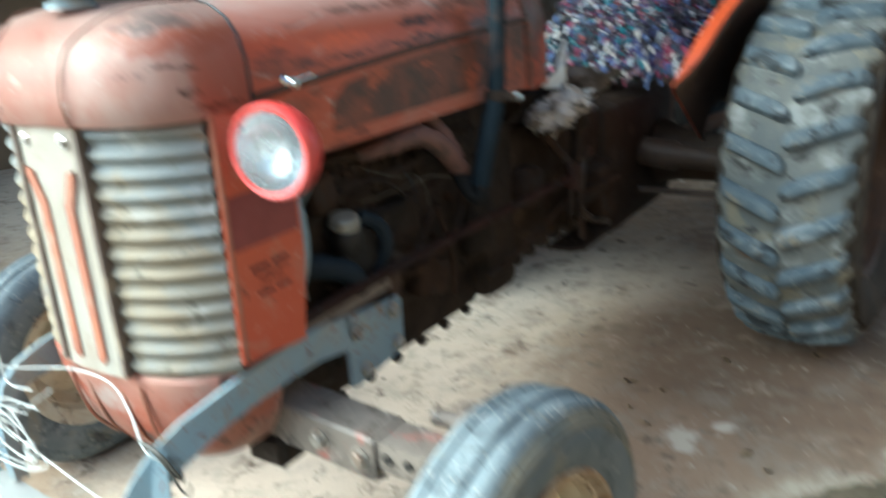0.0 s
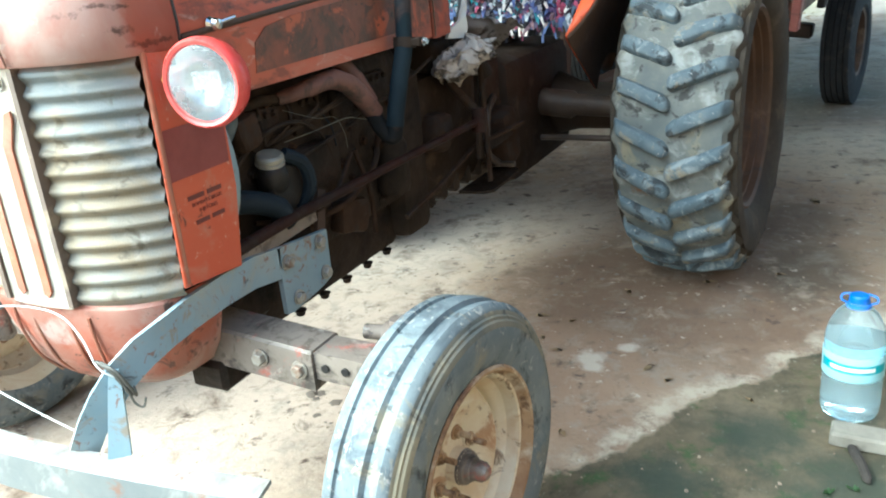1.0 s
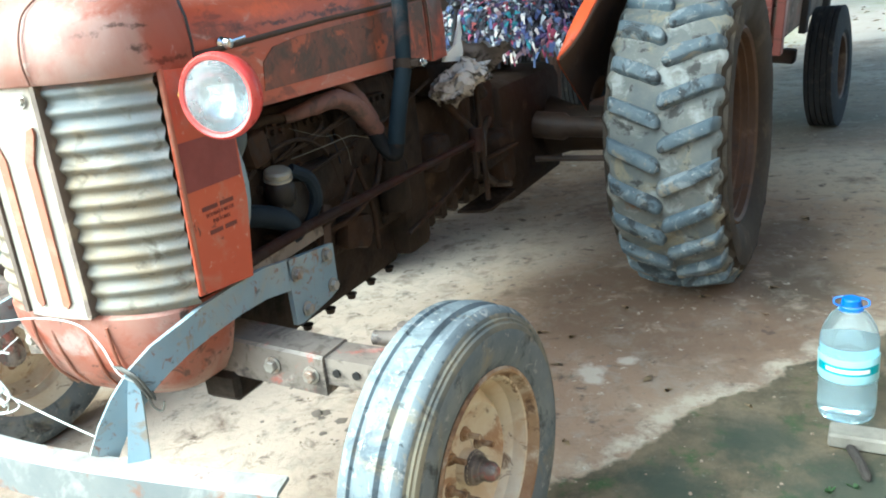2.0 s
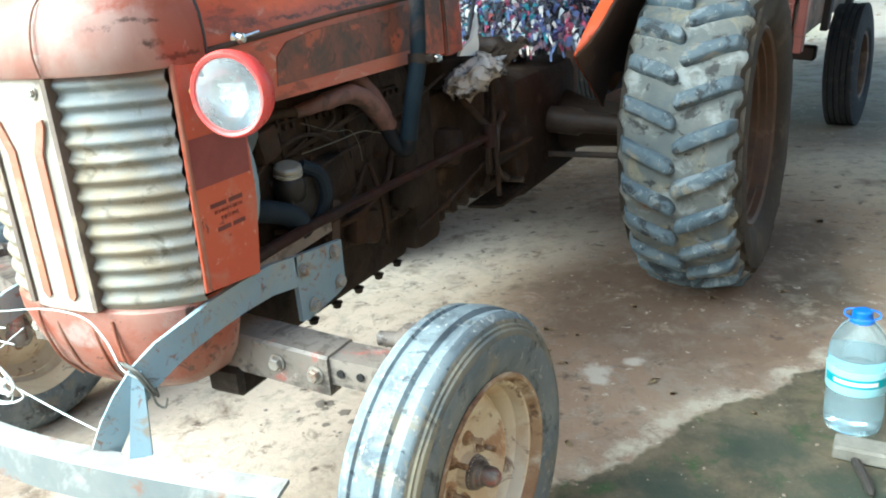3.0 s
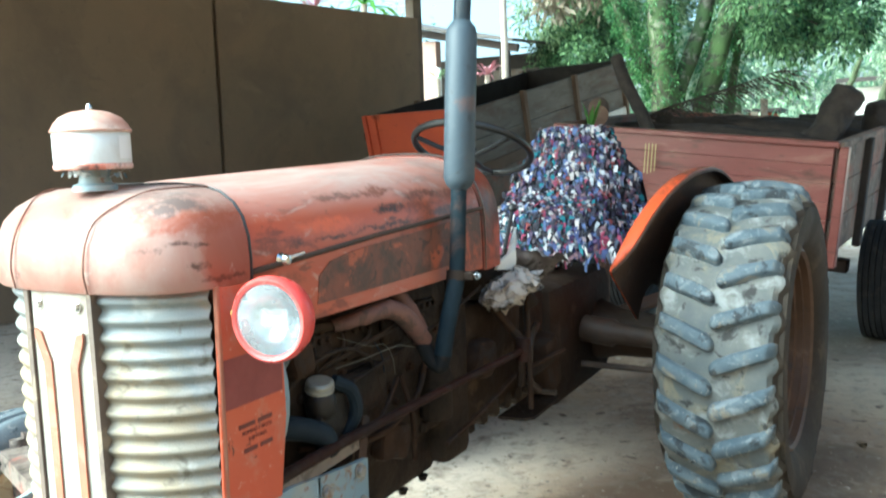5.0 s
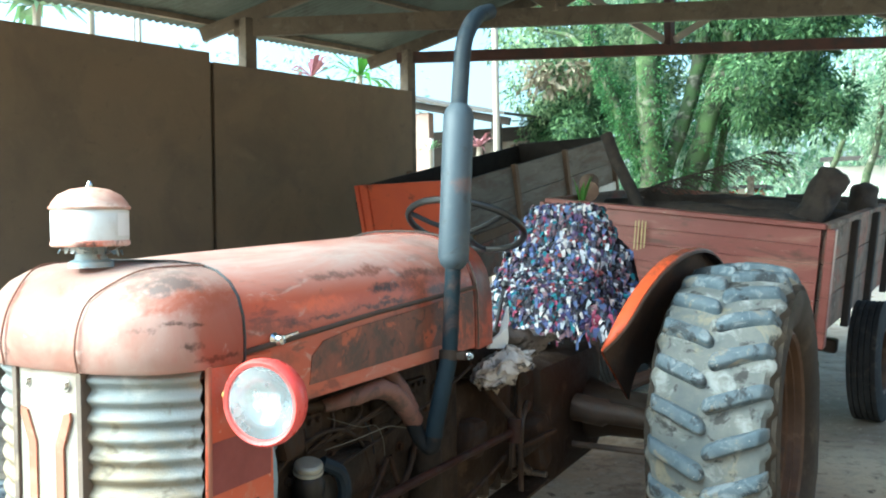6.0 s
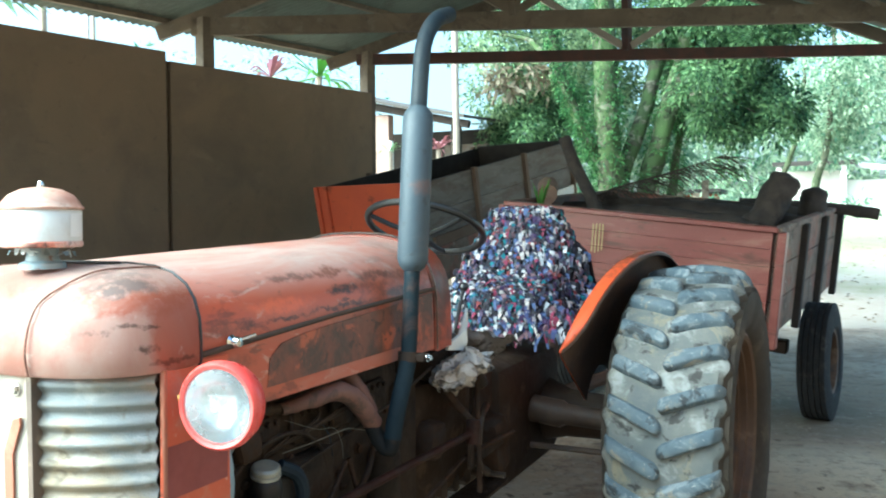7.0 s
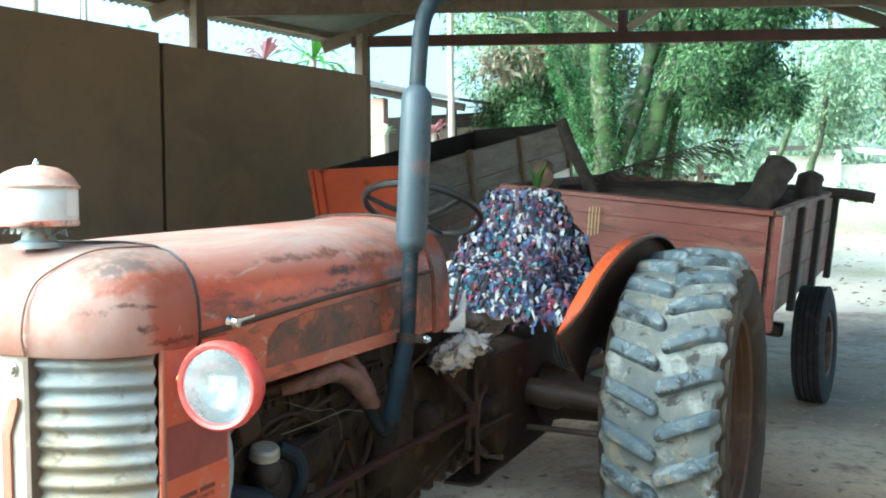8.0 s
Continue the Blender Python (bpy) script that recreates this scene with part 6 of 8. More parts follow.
cols = [(0.02, 0.02, 0.03), (0.34, 0.37, 0.40), (0.06, 0.08, 0.20), (0.02, 0.02, 0.025), (0.06, 0.08, 0.12), (0.05, 0.03, 0.09), (0.50, 0.47, 0.45), (0.03, 0.16, 0.20), (0.03, 0.03, 0.05), (0.26, 0.05, 0.10), (0.08, 0.06, 0.11), (0.44, 0.45, 0.48), (0.05, 0.045, 0.06), (0.16, 0.10, 0.12), (0.20, 0.05, 0.05), (0.10, 0.14, 0.28), (0.02, 0.02, 0.03)]
while len(ramp.color_ramp.elements) < len(cols):
    ramp.color_ramp.elements.new(0.5)
for k, c in enumerate(cols):
    ramp.color_ramp.elements[k].position = k / len(cols)
    ramp.color_ramp.elements[k].color = (*c, 1)
nt.links.new(geo.outputs["Random Per Island"], ramp.inputs["Fac"])
nt.links.new(ramp.outputs["Color"], bs.inputs["Base Color"])
bs.inputs["Roughness"].default_value = 0.85
rng = random.Random(21)
vs, fs = [], []
for k in range(3900):
    u, v = rng.uniform(0.0, 0.93), rng.uniform(-1, 1)
    p = rug_point(u, v)
    du = rug_point(min(u + 0.03, 1), v) - rug_point(max(u - 0.03, 0), v)
    dv = rug_point(u, min(v + 0.06, 1)) - rug_point(u, max(v - 0.06, -1))
    nrm = du.cross(dv).normalized()
    if nrm.dot(V(0, -0.6, 0.7)) < 0 and p.y < 2.86:
        nrm = -nrm
    t = (V(rng.uniform(-0.8, 0.8), rng.uniform(-0.5, 0.2), -0.75) + nrm * rng.uniform(0.2, 0.8)).normalized()
    w = t.cross(nrm).normalized() * rng.uniform(0.0055, 0.0105)
    ln = rng.uniform(0.024, 0.044) * (rng.choice((1.0, 1.1, 1.3, 1.8)) if u < 0.06 else 1)
    a = p + nrm * 0.004
    bend = w * rng.uniform(-1.5, 1.5)
    b = a + t * ln * 0.4 + nrm * rng.uniform(0.008, 0.018)
    c = a + t * ln * 0.75 + nrm * 0.008 + bend * 0.5
    e = a + t * ln + V(0, 0, -0.012) + bend
    tw = nrm * w.length * rng.uniform(-0.7, 0.7)
    i = len(vs)
    vs += [a - w, a + w, b + w * 1.1, b - w * 1.1, c + w + tw, c - w - tw, e + w * 0.6 + tw, e - w * 0.6 - tw]
    fs += [(i, i + 1, i + 2, i + 3), (i + 3, i + 2, i + 4, i + 5), (i + 5, i + 4, i + 6, i + 7)]
for k in range(70):
    v = rng.uniform(-0.95, 0.95)
    p = rug_point(rng.uniform(0.0, 0.05), v)
    w = V(rng.uniform(0.6, 1.0), rng.uniform(-0.5, 0.5), 0).normalized() * rng.uniform(0.004, 0.009)
    ln = rng.choice((0.025, 0.035, 0.05, 0.08))
    i = len(vs)
    for q in range(4):
        c = p + V(0.006 * math.sin(k + 1.3 * q), -0.012 + 0.005 * math.cos(2 * k + q), -ln * q / 3)
        vs += [c - w * (1.0 - 0.12 * q), c + w * (1.0 - 0.12 * q)]
    fs += [(i + 2 * q, i + 2 * q + 1, i + 2 * q + 3, i + 2 * q + 2) for q in range(3)]
me = bpy.data.meshes.new("shag")
me.from_pydata(vs, [], fs)
me.materials.append(M_STRIPS)
st = new("shag", me)
st.parent = rug
tagged(st, "loose knotted rag strips in blue, white, purple and red", kind="stuff")


# ---- red trailer behind the tractor ----
def plank_wall(corners, n, depth, material, parent, joint=0.006, edge=0.004):
    """Boards laid one above another between four corners (bottom a, b; top c, d), each a mesh of its own."""
    a, b, c, d = [Vector(q) for q in corners]
    nrm = (b - a).cross(d - a).normalized()
    for i in range(n):
        g = joint / 2 / (d - a).length
        f0, f1 = i / n + g, (i + 1) / n - g
        lo0, lo1, hi0, hi1 = a.lerp(d, f0), b.lerp(c, f0), a.lerp(d, f1), b.lerp(c, f1)
        bm = bmesh.new()
        rings(bm, [[lo0, lo1, hi1, hi0], [q + nrm * depth for q in (lo0, lo1, hi1, hi0)]])
        bmesh.ops.bevel(bm, geom=bm.edges[:], offset=edge, segments=1, affect="EDGES")
        part("plank", bm, material, parent, smooth=False)


def road_wheel(parent, c, sg, inv, r=0.43, w=0.105):
    bm2 = bmesh.new()
    lathe(bm2, [(0.0, 0.05), (0.06, 0.05), (0.07, 0.02), (0.14, 0.0), (0.18, 0.02), (0.21, -0.02)], (0, 0, 0), "x", 32)
    bm = bmesh.new()
    prof = [(r * 0.52, -w * 0.75), (r * 0.60, -w * 0.98), (r * 0.80, -w * 1.02), (r * 0.93, -w * 0.92)]
    for k in range(5):
        x = -0.72 + 0.36 * k
        prof += [(r * 0.995, w * (x - 0.13)), (r * 0.995, w * (x + 0.13)), (r * 0.97, w * (x + 0.15)), (r * 0.97, w * (x + 0.2))]
    prof = prof[:-2] + [(r * 0.93, w * 0.92), (r * 0.80, w * 1.02), (r * 0.60, w * 0.98), (r * 0.52, w * 0.75)]
    lathe(bm, prof, (0, 0, 0), "x", 56)
    bm3 = bmesh.new()
    lathe(bm3, [(r * 0.55, w * 0.85), (r * 0.50, w * 0.8), (r * 0.47, w * 0.3), (r * 0.5, -w * 0.3), (r * 0.54, -w * 0.8)], (0, 0, 0), "x", 40)
    for b in (bm, bm2, bm3):
        for v in b.verts:
            v.co.x *= sg
        bmesh.ops.transform(b, matrix=inv @ Matrix.Translation(c) @ Matrix.Rotation(radians(-8), 4, "Z"), verts=b.verts)
    wh = part("wheel", bm2, M_RIMRUST, parent)
    part("tyre", bm, M_TYREDARK, wh, "black road tyre", angle=30)
    part("rim", bm3, M_RIMRUST, wh)


TM = Matrix.Translation((-0.057, 4.843, 0.02)) @ Matrix.Rotation(radians(-8), 4, "Z") @ Matrix.Rotation(radians(4.0), 4, "X") @ Matrix.Rotation(radians(6.2), 4, "Y")
trailer = thing("farm_trailer", "faded red wooden farm trailer loaded with dark logs and branches", "trailer", m=TM)
TW, TL, Z0, Z1 = 0.905, 2.35, 0.83, 1.49
plank_wall([(-TW, 0.0, Z0), (TW, 0.0, Z0), (TW, 0.0, Z1), (-TW, 0.0, Z1)], 6, -0.035, M_TRRED, trailer, 0.002, 0.0015)
plank_wall([(TW, 0.04, Z0), (TW, TL, Z0), (TW, TL, Z1), (TW, 0.04, Z1)], 3, 0.035, M_TRSIDE, trailer)
plank_wall([(-TW, TL, Z0), (-TW, 0.04, Z0), (-TW, 0.04, Z1), (-TW, TL, Z1)], 3, 0.035, M_TRSIDE, trailer)
plank_wall([(TW, TL, Z0), (-TW, TL, Z0), (-TW, TL, Z1), (TW, TL, Z1)], 3, 0.035, M_TRSIDE, trailer)
bm = bmesh.new()
beam(bm, V(-TW - 0.03, 0.005, Z1 + 0.012), V(TW + 0.03, 0.005, Z1 + 0.012), 0.075, 0.035, bevel=0.006)
part("top_rail", bm, M_TRRED, trailer, "chipped red top rail", smooth=False)
for sg in (1, -1):
    bm = bmesh.new()
    beam(bm, V(sg * (TW + 0.02), 0.0, Z1 + 0.01), V(sg * (TW + 0.02), TL, Z1 + 0.01), 0.06, 0.035, bevel=0.006)
    part("top_rail", bm, M_TRSIDE, trailer, smooth=False)
    for y in (0.0, 0.75, 1.55, TL):
        bm = bmesh.new()
        beam(bm, V(sg * (TW + 0.055), y + 0.02, Z0 - 0.06), V(sg * (TW + 0.055), y + 0.02, Z1), 0.05, 0.075, up=(0, 1, 0), bevel=0.006)
        part("stake", bm, M_TRRED if y == 0 else M_DARKBOARD, trailer, smooth=False)
    bm = bmesh.new()
    beam(bm, V(sg * 0.55, -0.05, Z0 - 0.11), V(sg * 0.55, TL, Z0 - 0.11), 0.08, 0.12, bevel=0.008)
    part("chassis_rail", bm, M_GRIME, trailer, smooth=False)
    bm = bmesh.new()
    beam(bm, V(sg * (TW - 0.10), 0.06, Z0 - 0.10), V(sg * (TW - 0.10), 0.30, Z0 - 0.13), 0.13, 0.13, bevel=0.02)
    part("bracket", bm, M_GRIME, trailer, smooth=False)
bm = bmesh.new()
box(bm, (0, TL / 2, Z0 - 0.02), (2 * TW, TL, 0.045), 0.004)
part("bed", bm, M_DARKBOARD, trailer, smooth=False)
bm = bmesh.new()
tube(bm, [V(-0.5, 0.0, Z0 - 0.12), V(0, -1.05, 0.52), V(0.0, -1.2, 0.50)], 0.04, 10)
tube(bm, [V(0.5, 0.0, Z0 - 0.12), V(0, -1.05, 0.52)], 0.04, 10)
part("drawbar", bm, M_GRIME, trailer)
bm = bmesh.new()
box(bm, (0, 1.25, Z0 - 0.32), (1.7, 0.10, 0.10), 0.01)
part("axle", bm, M_GRIME, trailer)
road_wheel(trailer, (1.225, 5.93, 0.435), 1, TM.inverted())
road_wheel(trailer, (-0.66, 6.20, 0.435), -1, TM.inverted())
# yellow chalk-like tally marks on the front boards
M_MARK = mat("yellow_mark", (0.55, 0.42, 0.20), (0.5, 0.38, 0.18), 0.7, bump=0.0)
for k, (x, z, h) in enumerate(((-0.235, 1.33, 0.19), (-0.212, 1.33, 0.20), (-0.188, 1.335, 0.19), (-0.165, 1.34, 0.18), (-0.27, 1.16, 0.13), (-0.245, 1.14, 0.14), (-0.32, 1.13, 0.12))):
    bm = bmesh.new()
    box(bm, (x, -0.0365, z), (0.008, 0.002, h))
    part("paint_mark", bm, M_MARK, trailer, smooth=False)


def log(name, pts, r, label, category="log", group="trailer load", seed=1, material=None, domed=False):
    bm = bmesh.new()
    p = curve_pts([TM @ Vector(q) for q in pts], 9)
    rr = r if isinstance(r, (list, tuple)) else [r, r]
    radii = [rr[0] + (rr[-1] - rr[0]) * i / (len(p) - 1) for i in range(len(p))]
    if domed:
        radii[-4:] = [radii[-4] * 1.04, radii[-4] * 0.98, radii[-4] * 0.80, radii[-4] * 0.42]
    tube(bm, p, radii, 22)
    for v in bm.verts:
        v.co += 0.22 * radii[0] * noise.noise_vector(v.co * 6 + V(seed, 0, 0)) + 0.12 * radii[0] * noise.noise_vector(v.co * 19 + V(seed, 0, 0))
    return tagged(part(name, bm, material or M_BARK, angle=60), label, category, group)


log("log", [(-0.75, 0.30, 1.28), (0.0, 0.45, 1.33), (0.75, 0.55, 1.30)], [0.13, 0.11], "dark rough log lying across the trailer", seed=2)
log("log", [(-0.80, 0.75, 1.36), (0.1, 0.80, 1.40), (0.60, 0.95, 1.36)], [0.12, 0.10], "dark rough log lying across the trailer", seed=5)
log("log", [(-0.70, 1.30, 1.40), (0.3, 1.35, 1.42), (0.85, 1.30, 1.38)], [0.12, 0.11], "dark rough log lying across the trailer", seed=8)
log("log", [(-0.6, 1.85, 1.36), (0.2, 1.9, 1.40), (0.85, 1.95, 1.40)], [0.12, 0.12], "dark rough log lying across the trailer", seed=9)
log("log", [(-0.5, 0.3, 1.02), (0.2, 1.2, 1.10), (0.5, 2.1, 1.08)], [0.15, 0.15], "dark rough log low in the trailer", seed=12)
log("log", [TM.inverted() @ V(*q) for q in ((0.72, 5.72, 1.30), (0.85, 5.75, 1.52), (0.94, 5.76, 1.68), (1.0, 5.77, 1.80))], [0.125, 0.10], "short upright forked log stump in the trailer", seed=14, domed=True)
log("log", [TM.inverted() @ V(*q) for q in ((1.10, 6.2, 1.33), (1.15, 6.2, 1.55), (1.18, 6.2, 1.72))], [0.10, 0.095], "short upright log stump in the trailer", seed=17, domed=True)
log("timber_pole", [(0.2, 2.05, 1.50), (0.9, 2.15, 1.51), (1.26, 2.18, 1.49)], [0.045, 0.045], "dark pole sticking out over the trailer's side", "pole", seed=19)
log("timber_stake", [TM.inverted() @ V(-0.24, 5.28, 1.45), TM.inverted() @ V(-0.42, 5.32, 1.82), TM.inverted() @ V(-0.56, 5.36, 2.11)], [0.05, 0.042], "rough brown stake leaning up from the trailer", "stake", seed=22)
log("log", [(-0.92, 0.65, 1.60), (-0.78, 0.35, 1.56)], [0.075, 0.075], "reddish-brown round log end resting in the trailer", seed=25, material=mat("brown_cut_wood", (0.17, 0.10, 0.068), (0.23, 0.145, 0.10), 0.85, s1=10, bump=0.3))

# bare palm frond lying over the load
M_FROND = mat("dry_frond", (0.035, 0.025, 0.017), (0.055, 0.04, 0.026), 0.8, bump=0.1)
frond = thing("palm_frond", "dry brown palm frond lying over the trailer load", "branch")
spine = curve_pts([V(-0.42, 5.5, 1.63), V(-0.21, 5.6, 1.73), V(0.17, 5.8, 1.85), V(0.56, 6.0, 1.99)], 14)
bm = bmesh.new()
tube(bm, spine, [0.014 - 0.011 * i / (len(spine) - 1) for i in range(len(spine))], 6)
part("midrib", bm, M_FROND, frond)
rng = random.Random(31)
bm = bmesh.new()
for i, p in enumerate(spine[3:-1]):
    for sd in (1, -1):
        for rep in range(2):
            d = V(0.75 + rng.uniform(-0.2, 0.2), 0.3 * sd + rng.uniform(-0.2, 0.2), -0.60 if sd < 0 else -0.15 + rng.uniform(-0.35, 0.15)).normalized()
            ln = rng.uniform(0.24, 0.44) * (0.6 + 0.4 * i / len(spine))
            e = p + d * ln
            tube(bm, [p, p.lerp(e, 0.6) + V(0, 0, 0.015), e], [0.0035, 0.0028, 0.001], 4)
tagged(part("frond_fringe", bm, M_FROND, frond, "thin dry leaflets"), kind="stuff")
# green sprout at the trailer's front corner
M_SPROUT = mat("fresh_green_leaf", (0.12, 0.30, 0.05), (0.16, 0.36, 0.06), 0.5, bump=0.05)
sprout = thing("green_sprout", "small fresh green sprout growing beside the trailer's front board", "plant", m=TM @ Matrix.Translation((-0.72, 0.12, 1.45)))
for k in range(8):
    a = 0.8 * k + 0.3
    tip = V(0.09 * math.cos(a), 0.05 * math.sin(a), 0.20 + 0.05 * math.sin(2.1 * k))
    mid = tip * 0.55 + V(0, 0, 0.03)
    bm = bmesh.new()
    s = V(-math.sin(a), math.cos(a), 0) * 0.012
    rings(bm, [[V(0, 0, 0) - s * 0.4, V(0, 0, 0) + s * 0.4], [mid - s, mid + s], [tip - s * 0.1, tip + s * 0.1]], closed=False, caps=False)
    bmesh.ops.solidify(bm, geom=bm.faces[:], thickness=0.001)
    part("blade", bm, M_SPROUT, sprout)

# ---- orange tipped trailer beyond ----
M_STAKE = mat("brown_stake_timber", (0.125, 0.078, 0.048), (0.17, 0.115, 0.075), 0.85, s1=3, bump=0.25)
OM = Matrix.Translation((-2.84, 6.70, 0)) @ Matrix.Rotation(radians(-11.5), 4, "Z") @ Matrix.Rotation(radians(12), 4, "X")
otr = thing("tipped_trailer", "orange and grey open farm trailer resting nose-down on its drawbar", "trailer", m=OM)
OW, OL, OZ = 0.675, 3.05, 1.90
bm = bmesh.new()
box(bm, (0, 0, OZ - 0.40), (2 * OW, 0.03, 0.80), 0.004)
of = part("front_board", bm, M_TRORANGE, otr, "orange painted front board", smooth=False)
for x in (-OW + 0.03, -OW + 0.16, OW - 0.03):
    bm = bmesh.new()
    beam(bm, V(x, -0.03, OZ - 0.80), V(x, -0.03, OZ), 0.05, 0.03, up=(0, 1, 0), bevel=0.004)
    part("stiffener", bm, M_TRORANGE, of, smooth=False)
bm = bmesh.new()
box(bm, (-OW - 0.03, 0.02, OZ - 0.22), (0.05, 0.06, 0.10), 0.01)
part("hinge", bm, M_BLACK, of)
bm = bmesh.new()
box(bm, (-OW - 0.03, 0.02, OZ - 0.36), (0.04, 0.05, 0.05), 0.01)
part("hinge", bm, M_BLACK, of)
for sg in (1, -1):
    plank_wall([(sg * OW, 0.02, OZ - 0.62), (sg * OW, OL, OZ - 0.62), (sg * OW, OL, OZ - 0.02), (sg * OW, 0.02, OZ - 0.02)], 2, 0.03 * sg, M_BOARD, otr)
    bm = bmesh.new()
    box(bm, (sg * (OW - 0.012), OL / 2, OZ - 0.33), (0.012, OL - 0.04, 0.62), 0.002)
    part("lining", bm, M_DARKBOARD, otr, "black inner lining", smooth=False)
    bm = bmesh.new()
    beam(bm, V(sg * (OW + 0.045), 1.9, OZ - 0.60), V(sg * (OW + 0.045), OL, OZ - 0.60), 0.03, 0.10)
    part("sill", bm, M_CREAM if sg > 0 else M_BOARD, otr, "pale lower sill board", smooth=False)
    bm = bmesh.new()
    beam(bm, V(sg * (OW + 0.045), 0.1, OZ - 0.61), V(sg * (OW + 0.045), 1.9, OZ - 0.61), 0.03, 0.10)
    part("sill", bm, M_STAKE, otr, "dark brown lower sill board", smooth=False)
    bm = bmesh.new()
    box(bm, (sg * (OW - 0.02), OL * 0.40, OZ - 0.84), (0.03, OL * 0.78, 0.40), 0.004)
    part("lower_side", bm, M_TRSIDE, otr, "dull reddish lower side sheet", smooth=False)
    for y in (0.9, 1.9, OL - 0.05):
        bm = bmesh.new()
        beam(bm, V(sg * (OW + 0.05), y, OZ - 0.66), V(sg * (OW + 0.05), y, OZ), 0.05, 0.05, up=(0, 1, 0))
        part("stake", bm, M_STAKE, otr, smooth=False)
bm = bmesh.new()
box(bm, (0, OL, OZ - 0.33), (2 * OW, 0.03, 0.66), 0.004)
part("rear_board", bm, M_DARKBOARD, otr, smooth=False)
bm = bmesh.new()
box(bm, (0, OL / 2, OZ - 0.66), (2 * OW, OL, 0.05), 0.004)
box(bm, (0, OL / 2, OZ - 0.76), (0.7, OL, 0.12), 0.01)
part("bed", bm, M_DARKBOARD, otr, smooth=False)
oinv = OM.inverted()
for sg in (1, -1):
    p = OM @ V(sg * 0.80, 1.9, 1.0)
    road_wheel(otr, (p.x, p.y, 0.43), sg, oinv)
bm = bmesh.new()
tube(bm, [V(0.35, 1.9, OZ - 0.80), V(0.35, 1.75, 0.60), V(0.80, 1.78, 0.55)], 0.05, 10)
part("axle", bm, M_GRIME, otr)
bm = bmesh.new()
tube(bm, [V(-0.35, 1.9, OZ - 0.80), V(-0.35, 1.75, 0.60), V(-0.80, 1.78, 0.55)], 0.05, 10)
part("axle", bm, M_GRIME, otr)
bm = bmesh.new()
q = oinv @ V(*(OM @ V(0, -1.3, 0)).xy, 0.06)
tube(bm, [V(0, 0.3, OZ - 0.80), q], 0.05, 10)
part("drawbar", bm, M_GRIME, otr)

# ---- loose things on the floor ----
bottle = thing("water_bottle", "large clear blue water bottle with cyan label, standing on the floor", "bottle", m=Matrix.Translation((1.392, 1.60, 0.0)))


def clear(name, col, rough, ior, trans=0.95):
    m, nt, bs = nodes_of(name)
    bs.inputs["Base Color"].default_value = (*col, 1)
    bs.inputs["Transmission Weight"].default_value = trans
    bs.inputs["Roughness"].default_value = rough
    bs.inputs["IOR"].default_value = ior
    return m


M_PET, M_WATER = clear("clear_blue_plastic", (0.68, 0.81, 0.87), 0.06, 1.12, 0.90), clear("murky_water", (0.64, 0.73, 0.74), 0.05, 1.30, 0.92)
bm = bmesh.new()
bprof = [(0.0, 0.006), (0.055, 0.003), (0.072, 0.010), (0.077, 0.03), (0.077, 0.075), (0.075, 0.08), (0.077, 0.085), (0.077, 0.10), (0.075, 0.105), (0.077, 0.11), (0.078, 0.125), (0.078, 0.215), (0.076, 0.222), (0.078, 0.23), (0.076, 0.25), (0.068, 0.28), (0.052, 0.31), (0.034, 0.330), (0.028, 0.336), (0.028, 0.346)]
lathe(bm, bprof, (0, 0, 0), "z", 40)
body = part("bottle_body", bm, M_PET, bottle, angle=60)
body.visible_shadow = False
bm = bmesh.new()
lathe(bm, [(0.0, 0.009), (0.054, 0.006), (0.070, 0.013), (0.0745, 0.03), (0.0745, 0.235), (0.0, 0.235)], (0, 0, 0), "z", 36)
part("water", bm, M_WATER, bottle).visible_shadow = False
bm = bmesh.new()
lathe(bm, [(0.0, 0.364), (0.021, 0.364), (0.025, 0.360), (0.026, 0.341), (0.031, 0.337), (0.031, 0.329)], (0, 0, 0), "z", 28)
M_CAPBLUE = mat("blue_plastic", (0.015, 0.11, 0.48), (0.02, 0.14, 0.52), 0.35, bump=0.0)
cap = part("cap", bm, M_CAPBLUE, bottle, "bright blue screw cap")
bm = bmesh.new()
tube(bm, curve_pts([(-0.029, 0, 0.337), (-0.043, 0.0, 0.346), (-0.041, 0.008, 0.357), (-0.02, 0.010, 0.362)], 5), 0.003, 8)
part("carry_ring", bm, M_CAPBLUE, cap)
bm = bmesh.new()
tube(bm, curve_pts([(0.029, 0, 0.337), (0.044, 0.0, 0.345), (0.041, 0.008, 0.356), (0.02, 0.010, 0.362)], 5), 0.003, 8)
part("carry_ring", bm, M_CAPBLUE, cap)
bm = bmesh.new()
lathe(bm, [(0.0785, 0.135), (0.0792, 0.137), (0.0792, 0.205), (0.0785, 0.207)], (0, 0, 0), "z", 40)
lab = part("label_band", bm, mat("cyan_label", (0.34, 0.62, 0.70), (0.40, 0.67, 0.73), 0.4, bump=0.0), bottle, "glossy cyan paper label")
for a0, a1, z, h, m_ in ((200, 340, 0.174, 0.026, mat("teal_print", (0.02, 0.30, 0.36), (0.03, 0.33, 0.38), 0.5, bump=0.0)), (225, 312, 0.174, 0.012, M_WHITE)):
    bm = bmesh.new()
    rad = 0.0797 if h > 0.02 else 0.0802
    lo = [V(rad * math.cos(radians(a0 + (a1 - a0) * k / 16)), rad * math.sin(radians(a0 + (a1 - a0) * k / 16)), z - h / 2) for k in range(17)]
    rings(bm, [lo, [q + V(0, 0, h) for q in lo]], closed=False, caps=False)
    part("printed_bar", bm, m_, lab)

